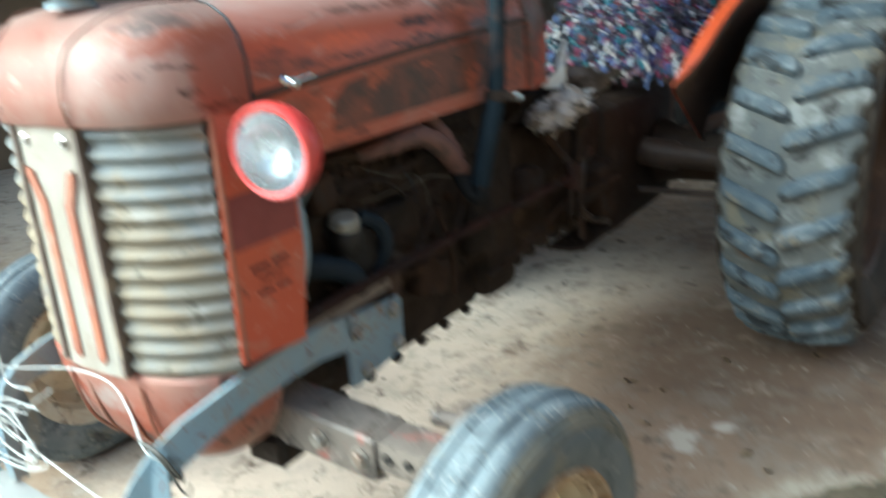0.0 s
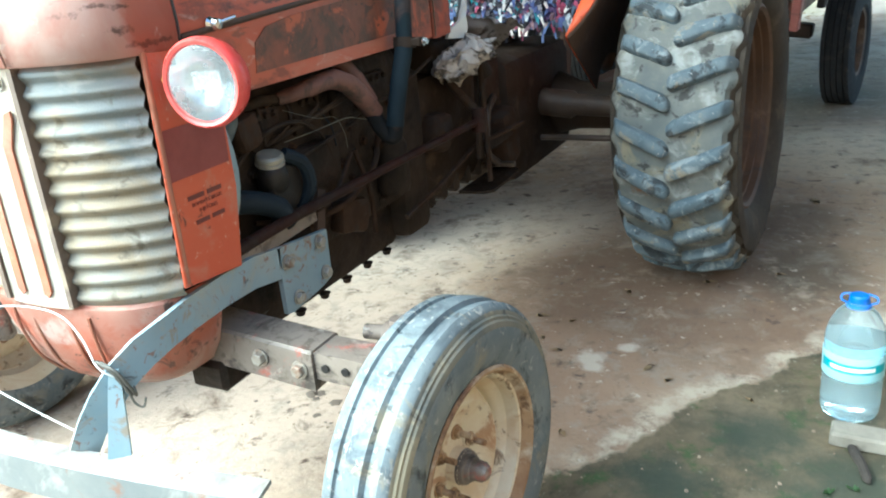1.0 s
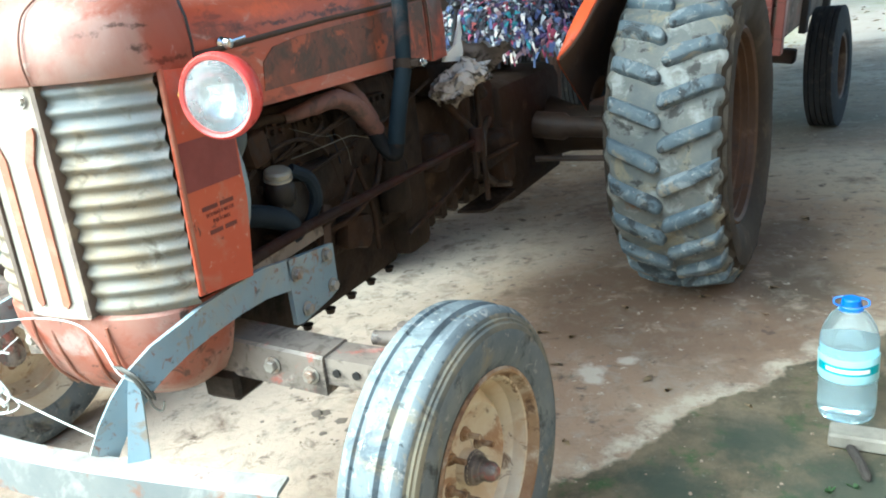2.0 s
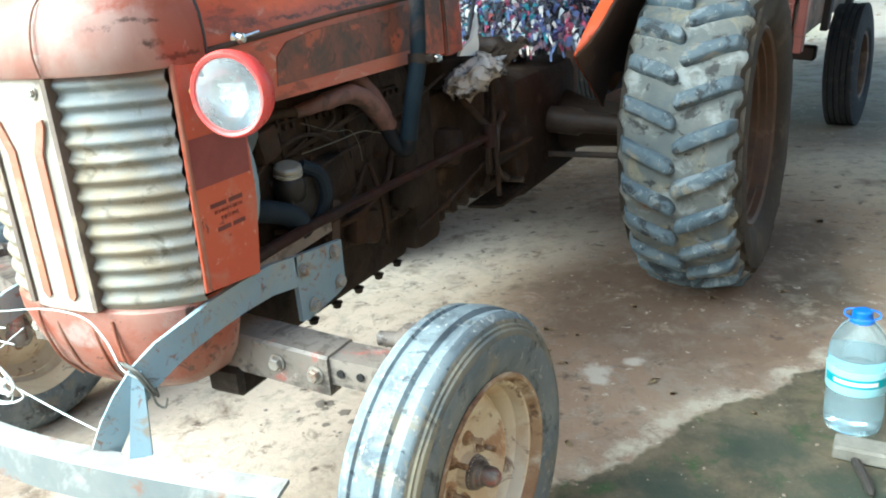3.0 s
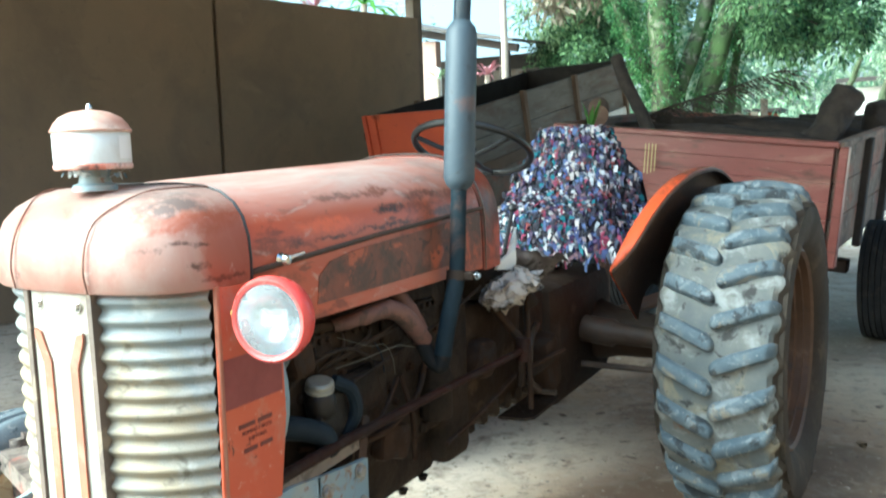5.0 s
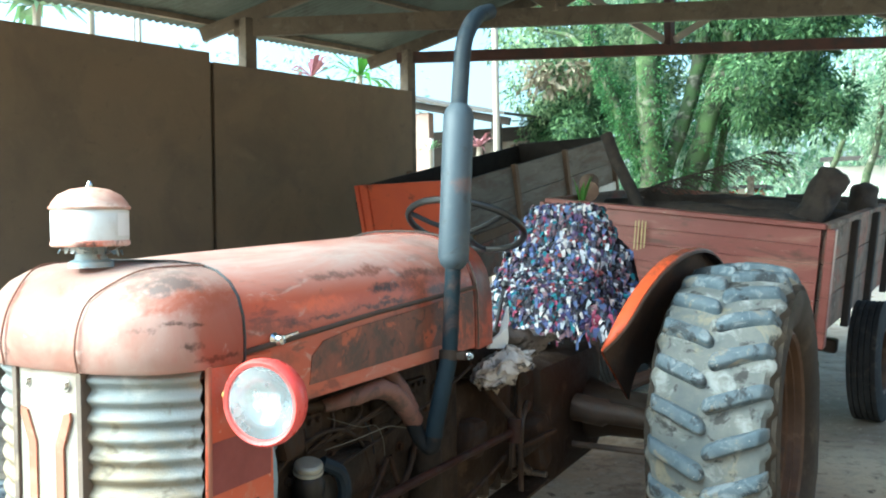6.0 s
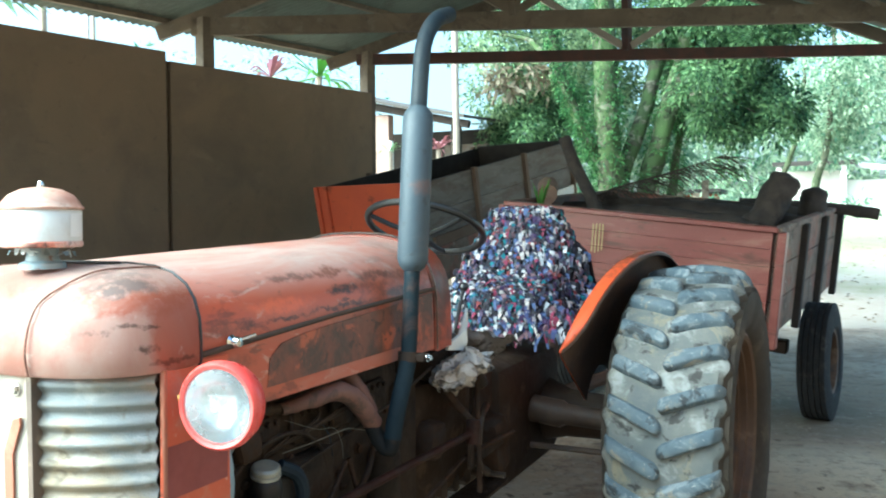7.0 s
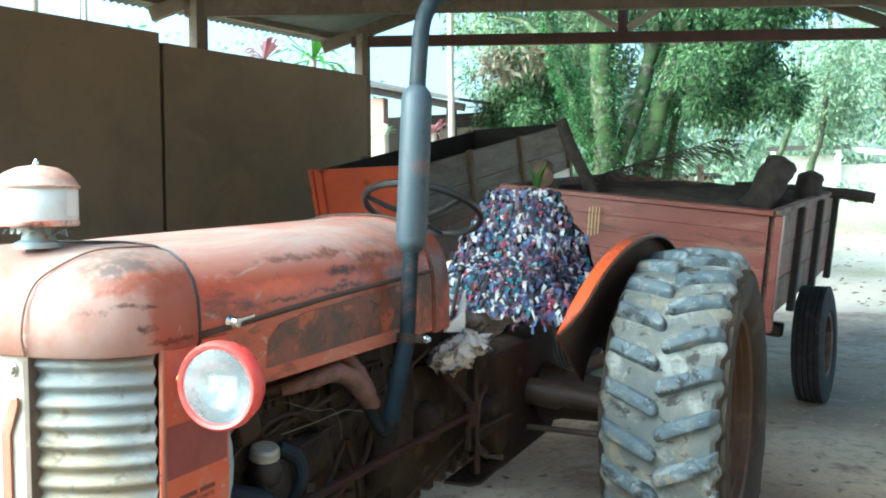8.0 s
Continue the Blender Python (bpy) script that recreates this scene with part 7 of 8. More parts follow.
bm = bmesh.new()
box(bm, (1.61, 1.43, 0.022), (0.52, 0.075, 0.042), 0.006, Matrix.Rotation(radians(-3), 4, "Z"))
for v in bm.verts:
    v.co += 0.004 * noise.noise_vector(v.co * 9)
tagged(part("wood_board", bm, mat("pale_old_board", (0.25, 0.235, 0.20), (0.16, 0.148, 0.125), 0.85, s1=6, bump=0.3, stains=[((0.12, 0.11, 0.09), 8.0, 0.55, 0.7, 0.6)]), smooth=False), "short pale weathered board lying on the mossy floor", "board")

# wires and twine tied round the bumper
M_OLDWIRE = mat("dull_grey_wire", (0.10, 0.10, 0.095), (0.15, 0.14, 0.12), 0.5, metal=0.5, bump=0.05)


def wire(pts, r, label, material=None):
    bm = bmesh.new()
    tube(bm, curve_pts(pts, 10), r, 6)
    return tagged(part("tie_wire", bm, material or M_WIRE), label, "wire", "tie wires")


wire([(0.252, 0.176, 0.690), (0.225, 0.165, 0.712), (0.16, 0.195, 0.745), (0.07, 0.225, 0.765), (-0.04, 0.225, 0.768), (-0.14, 0.19, 0.765), (-0.24, 0.13, 0.78)], 0.0018, "pale wire running across the nose")
wire([(0.165, 0.140, 0.585), (0.06, 0.135, 0.615), (-0.06, 0.13, 0.655), (-0.14, 0.125, 0.69), (-0.20, 0.12, 0.74)], 0.0018, "pale wire running low behind the bumper")
wire([(-0.16, 0.12, 0.70), (-0.10, 0.13, 0.66), (-0.12, 0.14, 0.71), (-0.05, 0.13, 0.66), (-0.02, 0.13, 0.63), (-0.08, 0.12, 0.61), (-0.18, 0.11, 0.62)], 0.0020, "tangled pale wire by the nose")
wire([(-0.22, 0.12, 0.76), (-0.15, 0.13, 0.74), (-0.12, 0.12, 0.70), (-0.14, 0.13, 0.67), (-0.19, 0.12, 0.71), (-0.16, 0.12, 0.77)], 0.0020, "knotted pale wire by the nose")
wire([(-0.20, 0.10, 0.70), (-0.12, 0.11, 0.735), (-0.06, 0.12, 0.70), (-0.03, 0.125, 0.655), (-0.07, 0.12, 0.635), (-0.13, 0.11, 0.68), (-0.10, 0.12, 0.745), (-0.02, 0.14, 0.735)], 0.0019, "looped pale wire by the nose")
wire([(-0.05, 0.13, 0.665), (-0.075, 0.13, 0.645), (-0.06, 0.13, 0.625)], 0.0055, "short pale twist of wire")
for dx, r in ((0.0, 0.0028), (0.010, 0.0024), (-0.008, 0.0022)):
    wire([(0.222 + dx, 0.168, 0.722), (0.250 + dx, 0.172, 0.705), (0.262 + dx, 0.182, 0.672), (0.255 + dx, 0.196, 0.648), (0.240 + dx, 0.206, 0.660)], r, "grey wire knotted round the bumper bar", M_OLDWIRE)
wire([(0.250, 0.172, 0.700), (0.266, 0.180, 0.665), (0.272, 0.184, 0.640), (0.283, 0.19, 0.632), (0.288, 0.195, 0.648)], 0.0022, "grey wire end hanging from the bumper bar", M_OLDWIRE)

rw = random.Random(71)
for k in range(15):
    a = V(-0.27 + rw.uniform(-0.06, 0.06), 0.13 + rw.uniform(-0.03, 0.03), 0.66 + rw.uniform(-0.06, 0.12))
    pts = [a]
    for q in range(4):
        a = a + V(rw.uniform(-0.05, 0.10), rw.uniform(-0.02, 0.03), rw.uniform(-0.07, 0.06))
        pts.append(a)
    wire(pts, rw.choice((0.0011, 0.0014, 0.0017)), "thin pale wire in a loose tangle at the bumper")
bm = bmesh.new()
tube(bm, curve_pts([(1.40, 1.41, 0.012), (1.425, 1.34, 0.016), (1.445, 1.26, 0.010)], 5), [0.006] + [0.012] * 9 + [0.005], 8)
for v in bm.verts:
    v.co += 0.004 * noise.noise_vector(v.co * 30)
tagged(part("bark_strip", bm, M_DARKBOARD), "dark strip of bark lying on the mossy floor", "bark")
M_WEED = mat("dull_green_weed", (0.045, 0.105, 0.035), (0.075, 0.15, 0.05), 0.6, bump=0.05)
for c, seed in (((1.415, 1.235, 0.0), 4), ((1.36, 1.20, 0.0), 6), ((1.52, 1.36, 0.0), 8)):
    rw = random.Random(seed)
    weed = thing("weed", "small green weed sprouting from the mossy floor", "plant", "floor weeds", Matrix.Translation(c))
    for k in range(12):
        a = rw.uniform(0, 6.28)
        d = V(math.cos(a), math.sin(a), rw.uniform(0.3, 1.0)).normalized() * rw.uniform(0.010, 0.024)
        s = V(-math.sin(a), math.cos(a), 0) * 0.0038
        bm = bmesh.new()
        rings(bm, [[-s * 0.3, s * 0.3], [d * 0.6 - s, d * 0.6 + s], [d - s * 0.1, d + s * 0.1]], closed=False, caps=False)
        bmesh.ops.solidify(bm, geom=bm.faces[:], thickness=0.0006)
        part("leaf", bm, M_WEED, weed)
# oil drips, leaves and crumbs on the concrete
rng = random.Random(41)
M_DRIP = mat("dark_oil_drip", (0.15, 0.122, 0.098), (0.21, 0.175, 0.145), 0.6, s1=30, bump=0.05)
M_CRUMB = mat("mud_crumb", (0.17, 0.12, 0.085), (0.32, 0.26, 0.20), 0.9, s1=30, bump=0.3)
M_DEADLEAF = mat("dead_leaf", (0.22, 0.15, 0.08), (0.32, 0.24, 0.14), 0.8, s1=30, bump=0.2)


def blob(bm, x, y, r, z, h):
    n = 12
    lo, hi = [], []
    for k in range(n):
        a = 2 * math.pi * k / n
        rr = r * rng.uniform(0.7, 1.25)
        lo.append(V(x + rr * math.cos(a), y + rr * math.sin(a), z))
        hi.append(V(x + 0.8 * rr * math.cos(a), y + 0.8 * rr * math.sin(a), z + h))
    rings(bm, [lo, hi])


bm = bmesh.new()
for k in range(9):
    blob(bm, -0.05 + rng.uniform(-0.13, 0.13), 1.12 + rng.uniform(-0.07, 0.10), rng.uniform(0.010, 0.026), 0.0004, 0.0012)
for k in range(90):
    blob(bm, rng.uniform(-0.5, 0.75), rng.uniform(1.0, 2.8), rng.uniform(0.003, 0.011), 0.0004, 0.001)
tagged(part("oil_drips", bm, M_DRIP, smooth=False), "black oil drips spotted under the tractor", "oil drips", kind="stuff")
bm = bmesh.new()
for k in range(420):
    x, y = rng.uniform(-0.3, 1.7), rng.uniform(0.9, 3.6)
    r = rng.choice((0.002, 0.002, 0.003, 0.004, 0.005))
    blob(bm, x, y, r, 0.0, r * 0.8)
tagged(part("mud_crumbs", bm, M_CRUMB, smooth=False), "small mud crumbs and grit strewn over the floor", "crumbs", kind="stuff")
for k in range(16):
    x, y = (rng.uniform(0.3, 1.3), rng.uniform(1.2, 3.2)) if k else (1.19, 3.53)
    s = rng.uniform(0.018, 0.035) if k else 0.06
    a = rng.uniform(0, 6)
    bm = bmesh.new()
    ax, bx = V(math.cos(a), math.sin(a), 0) * s, V(-math.sin(a), math.cos(a), 0) * s * 0.4
    c = V(x, y, 0.004)
    rings(bm, [[c - ax, c - ax], [c - bx + V(0, 0, 0.006), c + bx + V(0, 0, 0.004)], [c + ax * 0.6 + bx * 0.7 + V(0, 0, 0.002), c + ax * 0.6 - bx * 0.7 + V(0, 0, 0.007)], [c + ax, c + ax]], closed=False, caps=False)
    bmesh.ops.solidify(bm, geom=bm.faces[:], thickness=0.001)
    tagged(part("dead_leaf", bm, M_DEADLEAF), "curled dry leaf on the concrete floor", "leaf", "fallen leaves")
bm = bmesh.new()
tube(bm, curve_pts([(0.20, 0.68, 0.006), (0.30, 0.66, 0.008), (0.40, 0.64, 0.006)], 4), 0.004, 6)
tagged(part("twig", bm, M_BARK), "thin brown twig on the floor", "twig")


# ---- trees and yard ----
def leaf_material(name, c1, c2, c3):
    m, nt, bs = nodes_of(name)
    geo = nt.nodes.new("ShaderNodeNewGeometry")
    ramp = nt.nodes.new("ShaderNodeValToRGB")
    ramp.color_ramp.elements[0].color, ramp.color_ramp.elements[1].color = (*c1, 1), (*c2, 1)
    ramp.color_ramp.elements.new(0.92).color = (*c3, 1)
    ramp.color_ramp.elements[1].position = 0.85
    ramp.color_ramp.elements[2].position = 1.0
    nt.links.new(geo.outputs["Random Per Island"], ramp.inputs["Fac"])
    nt.links.new(ramp.outputs["Color"], bs.inputs["Base Color"])
    bs.inputs["Roughness"].default_value = 0.5
    bs.inputs["Specular IOR Level"].default_value = 0.22
    tr = nt.nodes.new("ShaderNodeBsdfTranslucent")
    nt.links.new(ramp.outputs["Color"], tr.inputs["Color"])
    mx = nt.nodes.new("ShaderNodeMixShader")
    mx.inputs[0].default_value = 0.45
    nt.links.new(bs.outputs[0], mx.inputs[1])
    nt.links.new(tr.outputs[0], mx.inputs[2])
    nt.links.new(mx.outputs[0], nt.nodes["Material Output"].inputs["Surface"])
    return m


# light put into leaf colour: shaded mango, its sunlit copy, hazed far leaves
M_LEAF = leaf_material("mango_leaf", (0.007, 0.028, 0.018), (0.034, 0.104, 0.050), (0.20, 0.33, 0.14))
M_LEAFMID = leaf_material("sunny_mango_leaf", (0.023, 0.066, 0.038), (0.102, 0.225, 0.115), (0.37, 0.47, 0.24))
M_LEAFB = leaf_material("light_washed_leaf", (0.070, 0.17, 0.10), (0.23, 0.39, 0.23), (0.47, 0.55, 0.39))


M_IVY = leaf_material("creeper_leaf", (0.022, 0.075, 0.032), (0.06, 0.16, 0.055), (0.13, 0.27, 0.09))


def leaf_mesh(name, clumps, per, size, material, parent, seed, spread=0.5):
    """Leaves in drooping sprays round clump centres, as one mesh."""
    rs = np.random.RandomState(seed)
    c = np.repeat(np.array(clumps), per, axis=0)
    n = len(c)
    d = rs.normal(size=(n, 3))
    d /= np.linalg.norm(d, axis=1)[:, None]
    base = c + d * (rs.rand(n, 1) ** 0.5) * spread
    way = d * 0.7 + np.array([0, 0, -0.55]) + rs.normal(size=(n, 3)) * 0.35
    way /= np.linalg.norm(way, axis=1)[:, None]
    ref = rs.normal(size=(n, 3))
    side = np.cross(way, ref)
    side /= np.linalg.norm(side, axis=1)[:, None] + 1e-9
    up = np.cross(side, way)
    ln = size * (0.7 + 0.6 * rs.rand(n, 1))
    wd = ln * 0.17
    mid = base + way * ln * 0.5
    tip = base + way * ln
    v = np.stack([base, mid + side * wd + up * wd * 0.4, tip, mid - side * wd + up * wd * 0.4], 1).reshape(-1, 3)
    i = np.arange(n) * 4
    f = np.concatenate([np.stack([i, i + 1, i + 2], 1), np.stack([i, i + 2, i + 3], 1)])
    me = bpy.data.meshes.new(name)
    me.vertices.add(len(v))
    me.vertices.foreach_set("co", v.ravel())
    me.loops.add(f.size)
    me.loops.foreach_set("vertex_index", f.ravel().astype(np.int32))
    me.polygons.add(len(f))
    me.polygons.foreach_set("loop_start", (np.arange(len(f)) * 3).astype(np.int32))
    me.update(calc_edges=True)
    me.materials.append(material)
    ob = new(name, me)
    if parent:
        ob.parent = parent
    return ob


def limb(bm, pts, r0, r1, seg=14, rough=0.10, seed=0):
    p = curve_pts(pts, 7)
    tube(bm, p, [r0 + (r1 - r0) * i / (len(p) - 1) for i in range(len(p))], seg)


def clumps_in(seed, n, c, r, hollow=0.0):
    rs = np.random.RandomState(seed)
    out = []
    while len(out) < n:
        q = rs.uniform(-1, 1, 3)
        if hollow < np.linalg.norm(q) < 1:
            out.append(np.array(c) + q * np.array(r))
    return out


def tree(label, limbs, crown, n, per, size, seed, material=None, trunk_material=None, spread=0.55, ivy=0):
    base = limbs[0][0][0]
    t = thing("tree", label, "tree", "yard trees", Matrix.Translation(base))
    inv = Matrix.Translation(-Vector(base))
    bm = bmesh.new()
    for pts, r0, r1 in limbs:
        limb(bm, pts, r0, r1)
    for v in bm.verts:
        v.co += 0.05 * noise.noise_vector(v.co * 2.3) * (1 if v.co.z > 0.3 else 0.4)
    bmesh.ops.transform(bm, matrix=inv, verts=bm.verts)
    part("trunk", bm, trunk_material or M_TRUNK, t, "mossy green trunk and limbs", angle=70)
    cl = []
    for k, (c, r, share) in enumerate(crown):
        rs = np.random.RandomState(seed + 50 + k)
        for q in clumps_in(seed + k, max(int(n * share / 9), 2), Vector(c) - Vector(base), r):
            cl += [q + rs.normal(size=3) * np.array((0.42, 0.42, 0.30)) * min(1.0, max(r) / 2 + 0.2) for j in range(9)]
    ob = leaf_mesh("crown", cl, per, size, material or M_LEAF, t, seed, spread)
    tagged(ob, "leafy crown of long drooping leaves")
    if ivy:
        rs, cl = np.random.RandomState(seed + 9), []
        for pts, r0, r1 in limbs[:2]:
            p = curve_pts([Vector(q) for q in pts], 7)
            for i, q in enumerate(p):
                if q.z < 6:
                    rr = r0 + (r1 - r0) * i / (len(p) - 1)
                    for j in range(ivy):
                        a = rs.uniform(0, 6.28)
                        cl.append(np.array(q - Vector(base)) + np.array((rr * math.cos(a), rr * math.sin(a), rs.uniform(-0.25, 0.25))))
        tagged(leaf_mesh("ivy", cl, 26, 0.075, M_IVY, t, seed + 3, 0.13), "small creeper leaves growing up the trunk")
    return t


M_MOSS = mat("bright_mossy_trunk", (0.040, 0.060, 0.026), (0.064, 0.104, 0.036), 0.95, s1=1.8, bump=1.0, bscale=9, spec=0.2, stains=[((0.06, 0.055, 0.04), 2.6, 0.53, 0.64, 0.8), ((0.20, 0.19, 0.15), 4.5, 0.57, 0.68, 0.6), ((0.02, 0.022, 0.016), 6.0, 0.57, 0.66, 0.8)])
tree("large mossy mango tree with spreading limbs behind the shed",
     [([(-2.15, 13.6, -0.1), (-2.2, 13.6, 1.5), (-2.3, 13.6, 3.2), (-2.4, 13.7, 5.5), (-2.5, 13.9, 8.0)], 0.27, 0.17),
      ([(-2.35, 13.6, 2.3), (-2.75, 13.5, 3.2), (-3.15, 13.4, 4.3), (-3.5, 13.2, 6.5)], 0.13, 0.07),
      ([(-2.2, 13.8, 2.0), (-1.75, 14.2, 3.6), (-1.45, 14.4, 5.2), (-1.3, 14.5, 8.0)], 0.15, 0.10),
      ([(-3.15, 13.4, 4.3), (-3.9, 13.8, 4.9), (-4.8, 14.4, 5.2)], 0.06, 0.02)],
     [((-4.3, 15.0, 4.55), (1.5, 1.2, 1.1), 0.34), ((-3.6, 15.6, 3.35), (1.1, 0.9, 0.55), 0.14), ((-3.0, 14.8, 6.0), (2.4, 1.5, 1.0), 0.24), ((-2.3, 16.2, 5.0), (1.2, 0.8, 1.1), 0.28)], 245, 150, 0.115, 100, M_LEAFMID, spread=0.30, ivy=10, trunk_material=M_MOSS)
tree("mossy leaning tree with a forked trunk and dark crown",
     [([(-1.95, 14.2, -0.1), (-1.85, 14.2, 1.6), (-1.5, 14.2, 2.9), (-1.22, 14.2, 3.9), (-1.0, 14.2, 5.0), (-0.8, 14.3, 8.0)], 0.20, 0.15),
      ([(-1.45, 14.6, -0.1), (-1.35, 14.6, 2.2), (-1.2, 14.7, 3.4)], 0.11, 0.07),
      ([(-1.15, 14.2, 4.0), (-0.3, 14.2, 4.4), (0.7, 14.0, 4.1)], 0.07, 0.03),
      ([(-1.3, 14.2, 3.6), (-0.6, 14.0, 3.7), (0.1, 13.9, 3.3)], 0.045, 0.015)],
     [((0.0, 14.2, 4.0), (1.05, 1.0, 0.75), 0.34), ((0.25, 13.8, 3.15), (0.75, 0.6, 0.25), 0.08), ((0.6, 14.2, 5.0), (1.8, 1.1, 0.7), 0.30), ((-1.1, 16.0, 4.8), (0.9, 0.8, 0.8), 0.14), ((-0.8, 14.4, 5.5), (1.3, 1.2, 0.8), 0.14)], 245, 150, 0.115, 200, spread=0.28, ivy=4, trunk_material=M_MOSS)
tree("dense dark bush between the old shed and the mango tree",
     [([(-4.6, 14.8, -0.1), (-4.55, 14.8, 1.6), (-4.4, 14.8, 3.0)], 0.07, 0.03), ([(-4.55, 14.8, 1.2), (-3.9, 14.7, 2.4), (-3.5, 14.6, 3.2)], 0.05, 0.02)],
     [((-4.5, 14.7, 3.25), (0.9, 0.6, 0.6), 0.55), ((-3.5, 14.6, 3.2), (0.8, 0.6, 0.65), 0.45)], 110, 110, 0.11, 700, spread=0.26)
tree("slender pale-trunked tree at the yard's edge",
     [([(0.9, 23, -0.1), (0.8, 23, 2.0), (1.15, 23, 3.6), (1.3, 23, 6.5)], 0.12, 0.06), ([(-0.25, 24, -0.1), (-0.1, 24, 2.4), (0.4, 24, 3.9), (0.6, 24, 6.5)], 0.10, 0.05)],
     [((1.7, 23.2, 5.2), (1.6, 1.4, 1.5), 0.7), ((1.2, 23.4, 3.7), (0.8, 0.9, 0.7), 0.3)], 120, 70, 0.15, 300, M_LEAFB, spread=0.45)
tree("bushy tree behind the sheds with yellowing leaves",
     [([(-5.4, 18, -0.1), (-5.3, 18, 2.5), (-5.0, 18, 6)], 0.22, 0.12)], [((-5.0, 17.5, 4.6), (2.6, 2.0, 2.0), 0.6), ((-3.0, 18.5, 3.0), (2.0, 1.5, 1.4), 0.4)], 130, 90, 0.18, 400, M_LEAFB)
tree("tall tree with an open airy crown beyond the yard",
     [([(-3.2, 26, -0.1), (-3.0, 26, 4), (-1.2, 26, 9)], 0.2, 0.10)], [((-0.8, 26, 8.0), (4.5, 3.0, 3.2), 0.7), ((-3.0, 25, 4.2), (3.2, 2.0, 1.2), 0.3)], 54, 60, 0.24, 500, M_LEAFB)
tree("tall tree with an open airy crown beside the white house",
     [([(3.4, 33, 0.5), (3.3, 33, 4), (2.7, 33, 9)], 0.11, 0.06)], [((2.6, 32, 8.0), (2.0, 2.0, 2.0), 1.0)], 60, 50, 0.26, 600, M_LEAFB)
M_DRYLEAF = leaf_material("dry_hanging_leaf", (0.09, 0.072, 0.045), (0.20, 0.16, 0.10), (0.34, 0.29, 0.21))
tagged(leaf_mesh("dry_foliage", clumps_in(41, 34, (-4.0, 13.9, 4.2), (0.85, 0.4, 0.26)), 9, 0.20, M_DRYLEAF, None, 42, 0.26), "dry brown leaves hanging in the mango crown", "foliage", kind="stuff")
# distant woods that close the yard
rs = np.random.RandomState(9)
cl = []
for k in range(150):
    a = radians(rs.uniform(-62, 32))
    d = rs.uniform(46, 60)
    cl.append((1.3 + d * math.sin(a), -0.7 + d * math.cos(a), rs.uniform(0.3, 5.2) * (0.7 + 0.3 * math.sin(5 * a))))
for k in range(70):
    a = radians(rs.uniform(-10, 9))
    d = rs.uniform(42, 48)
    cl.append((1.3 + d * math.sin(a), -0.7 + d * math.cos(a), rs.uniform(2.5, 8.5)))
tagged(leaf_mesh("far_woods", cl, 130, 0.5, M_LEAFB, None, 77, 1.7), "hazy green woods far beyond the yard", "woods", kind="stuff")
cl = []
for k in range(64):
    a = radians(rs.uniform(-46, -31))
    d = rs.uniform(15, 20)
    cl.append((1.3 + d * math.sin(a), -0.7 + d * math.cos(a), rs.uniform(0.3, 4.8)))
tagged(leaf_mesh("hedge", cl, 80, 0.15, M_LEAFB, None, 78, 0.6), "overgrown green shrubs behind the shed wall", "shrubs", kind="stuff")
cl = [(x, y, yard_rise(y) + z) for x, y, z in zip(rs.uniform(-4.5, -0.6, 60), rs.uniform(19, 30, 60), rs.uniform(0.1, 0.9, 60))]
cl += [(x, y, yard_rise(y) + z) for x, y, z in zip(rs.uniform(-0.5, 7.0, 18), rs.uniform(32, 35, 18), rs.uniform(0.0, 0.5, 18))]
tagged(leaf_mesh("undergrowth", cl, 40, 0.3, M_LEAFB, None, 79, 0.6), "low bushes at the far side of the yard", "bushes", kind="stuff")


def spiky_plant(name, label, c, n, ln, col, seed, upright=0.6):
    rs = random.Random(seed)
    t = thing(name, label, "plant", m=Matrix.Translation(c))
    bm = bmesh.new()
    tube(bm, [V(0, 0, -c[2]), V(0, 0, 0)], 0.05, 8)
    part("stem", bm, M_POLE, t)
    for k in range(n):
        a = rs.uniform(0, 6.28)
        up = rs.uniform(-0.3, 1.2) * upright
        d = V(math.cos(a), math.sin(a), up).normalized()
        l = ln * rs.uniform(0.7, 1.1)
        s = d.cross(V(0, 0, 1)).normalized() * l * 0.055
        mid, tip = d * l * 0.6 + V(0, 0, 0.05 * l), d * l + V(0, 0, -0.22 * l)
        bm = bmesh.new()
        rings(bm, [[-s * 0.5, s * 0.5], [mid - s, mid + s], [tip - s * 0.05, tip + s * 0.05]], closed=False, caps=False)
        bmesh.ops.solidify(bm, geom=bm.faces[:], thickness=0.003)
        part("leaf", bm, col, t)
    return t


M_PINK = mat("pink_leaf", (0.36, 0.15, 0.18), (0.44, 0.24, 0.26), 0.5, bump=0.05)
M_PALE = mat("pale_green_leaf", (0.22, 0.34, 0.18), (0.30, 0.42, 0.24), 0.5, bump=0.05)
spiky_plant("yucca", "large spiky pale green yucca behind the wall", (-8.25, 6.12, 4.30), 60, 0.95, M_PALE, 1)
spiky_plant("cordyline", "pink-leaved cordyline behind the wall", (-6.55, 9.6, 3.75), 20, 0.6, M_PINK, 2, 1.0)
spiky_plant("cordyline", "pink-leaved cordyline beside the old shed", (-4.98, 12.3, 2.78), 22, 0.42, M_PINK, 3, 1.0)
spiky_plant("shrub", "pale green leafy shrub beside the old shed", (-5.75, 11.9, 2.75), 16, 0.35, M_PALE, 5, 0.8)
spiky_plant("banana_plant", "broad bright green leaves behind the wall", (-6.2, 10.4, 3.85), 18, 0.9, M_SPROUT, 4, 0.9)

bm = bmesh.new()
limb(bm, [(-4.55, 12.0, -0.1), (-4.50, 12.0, 2.5), (-4.53, 12.0, 5.4)], 0.065, 0.05)
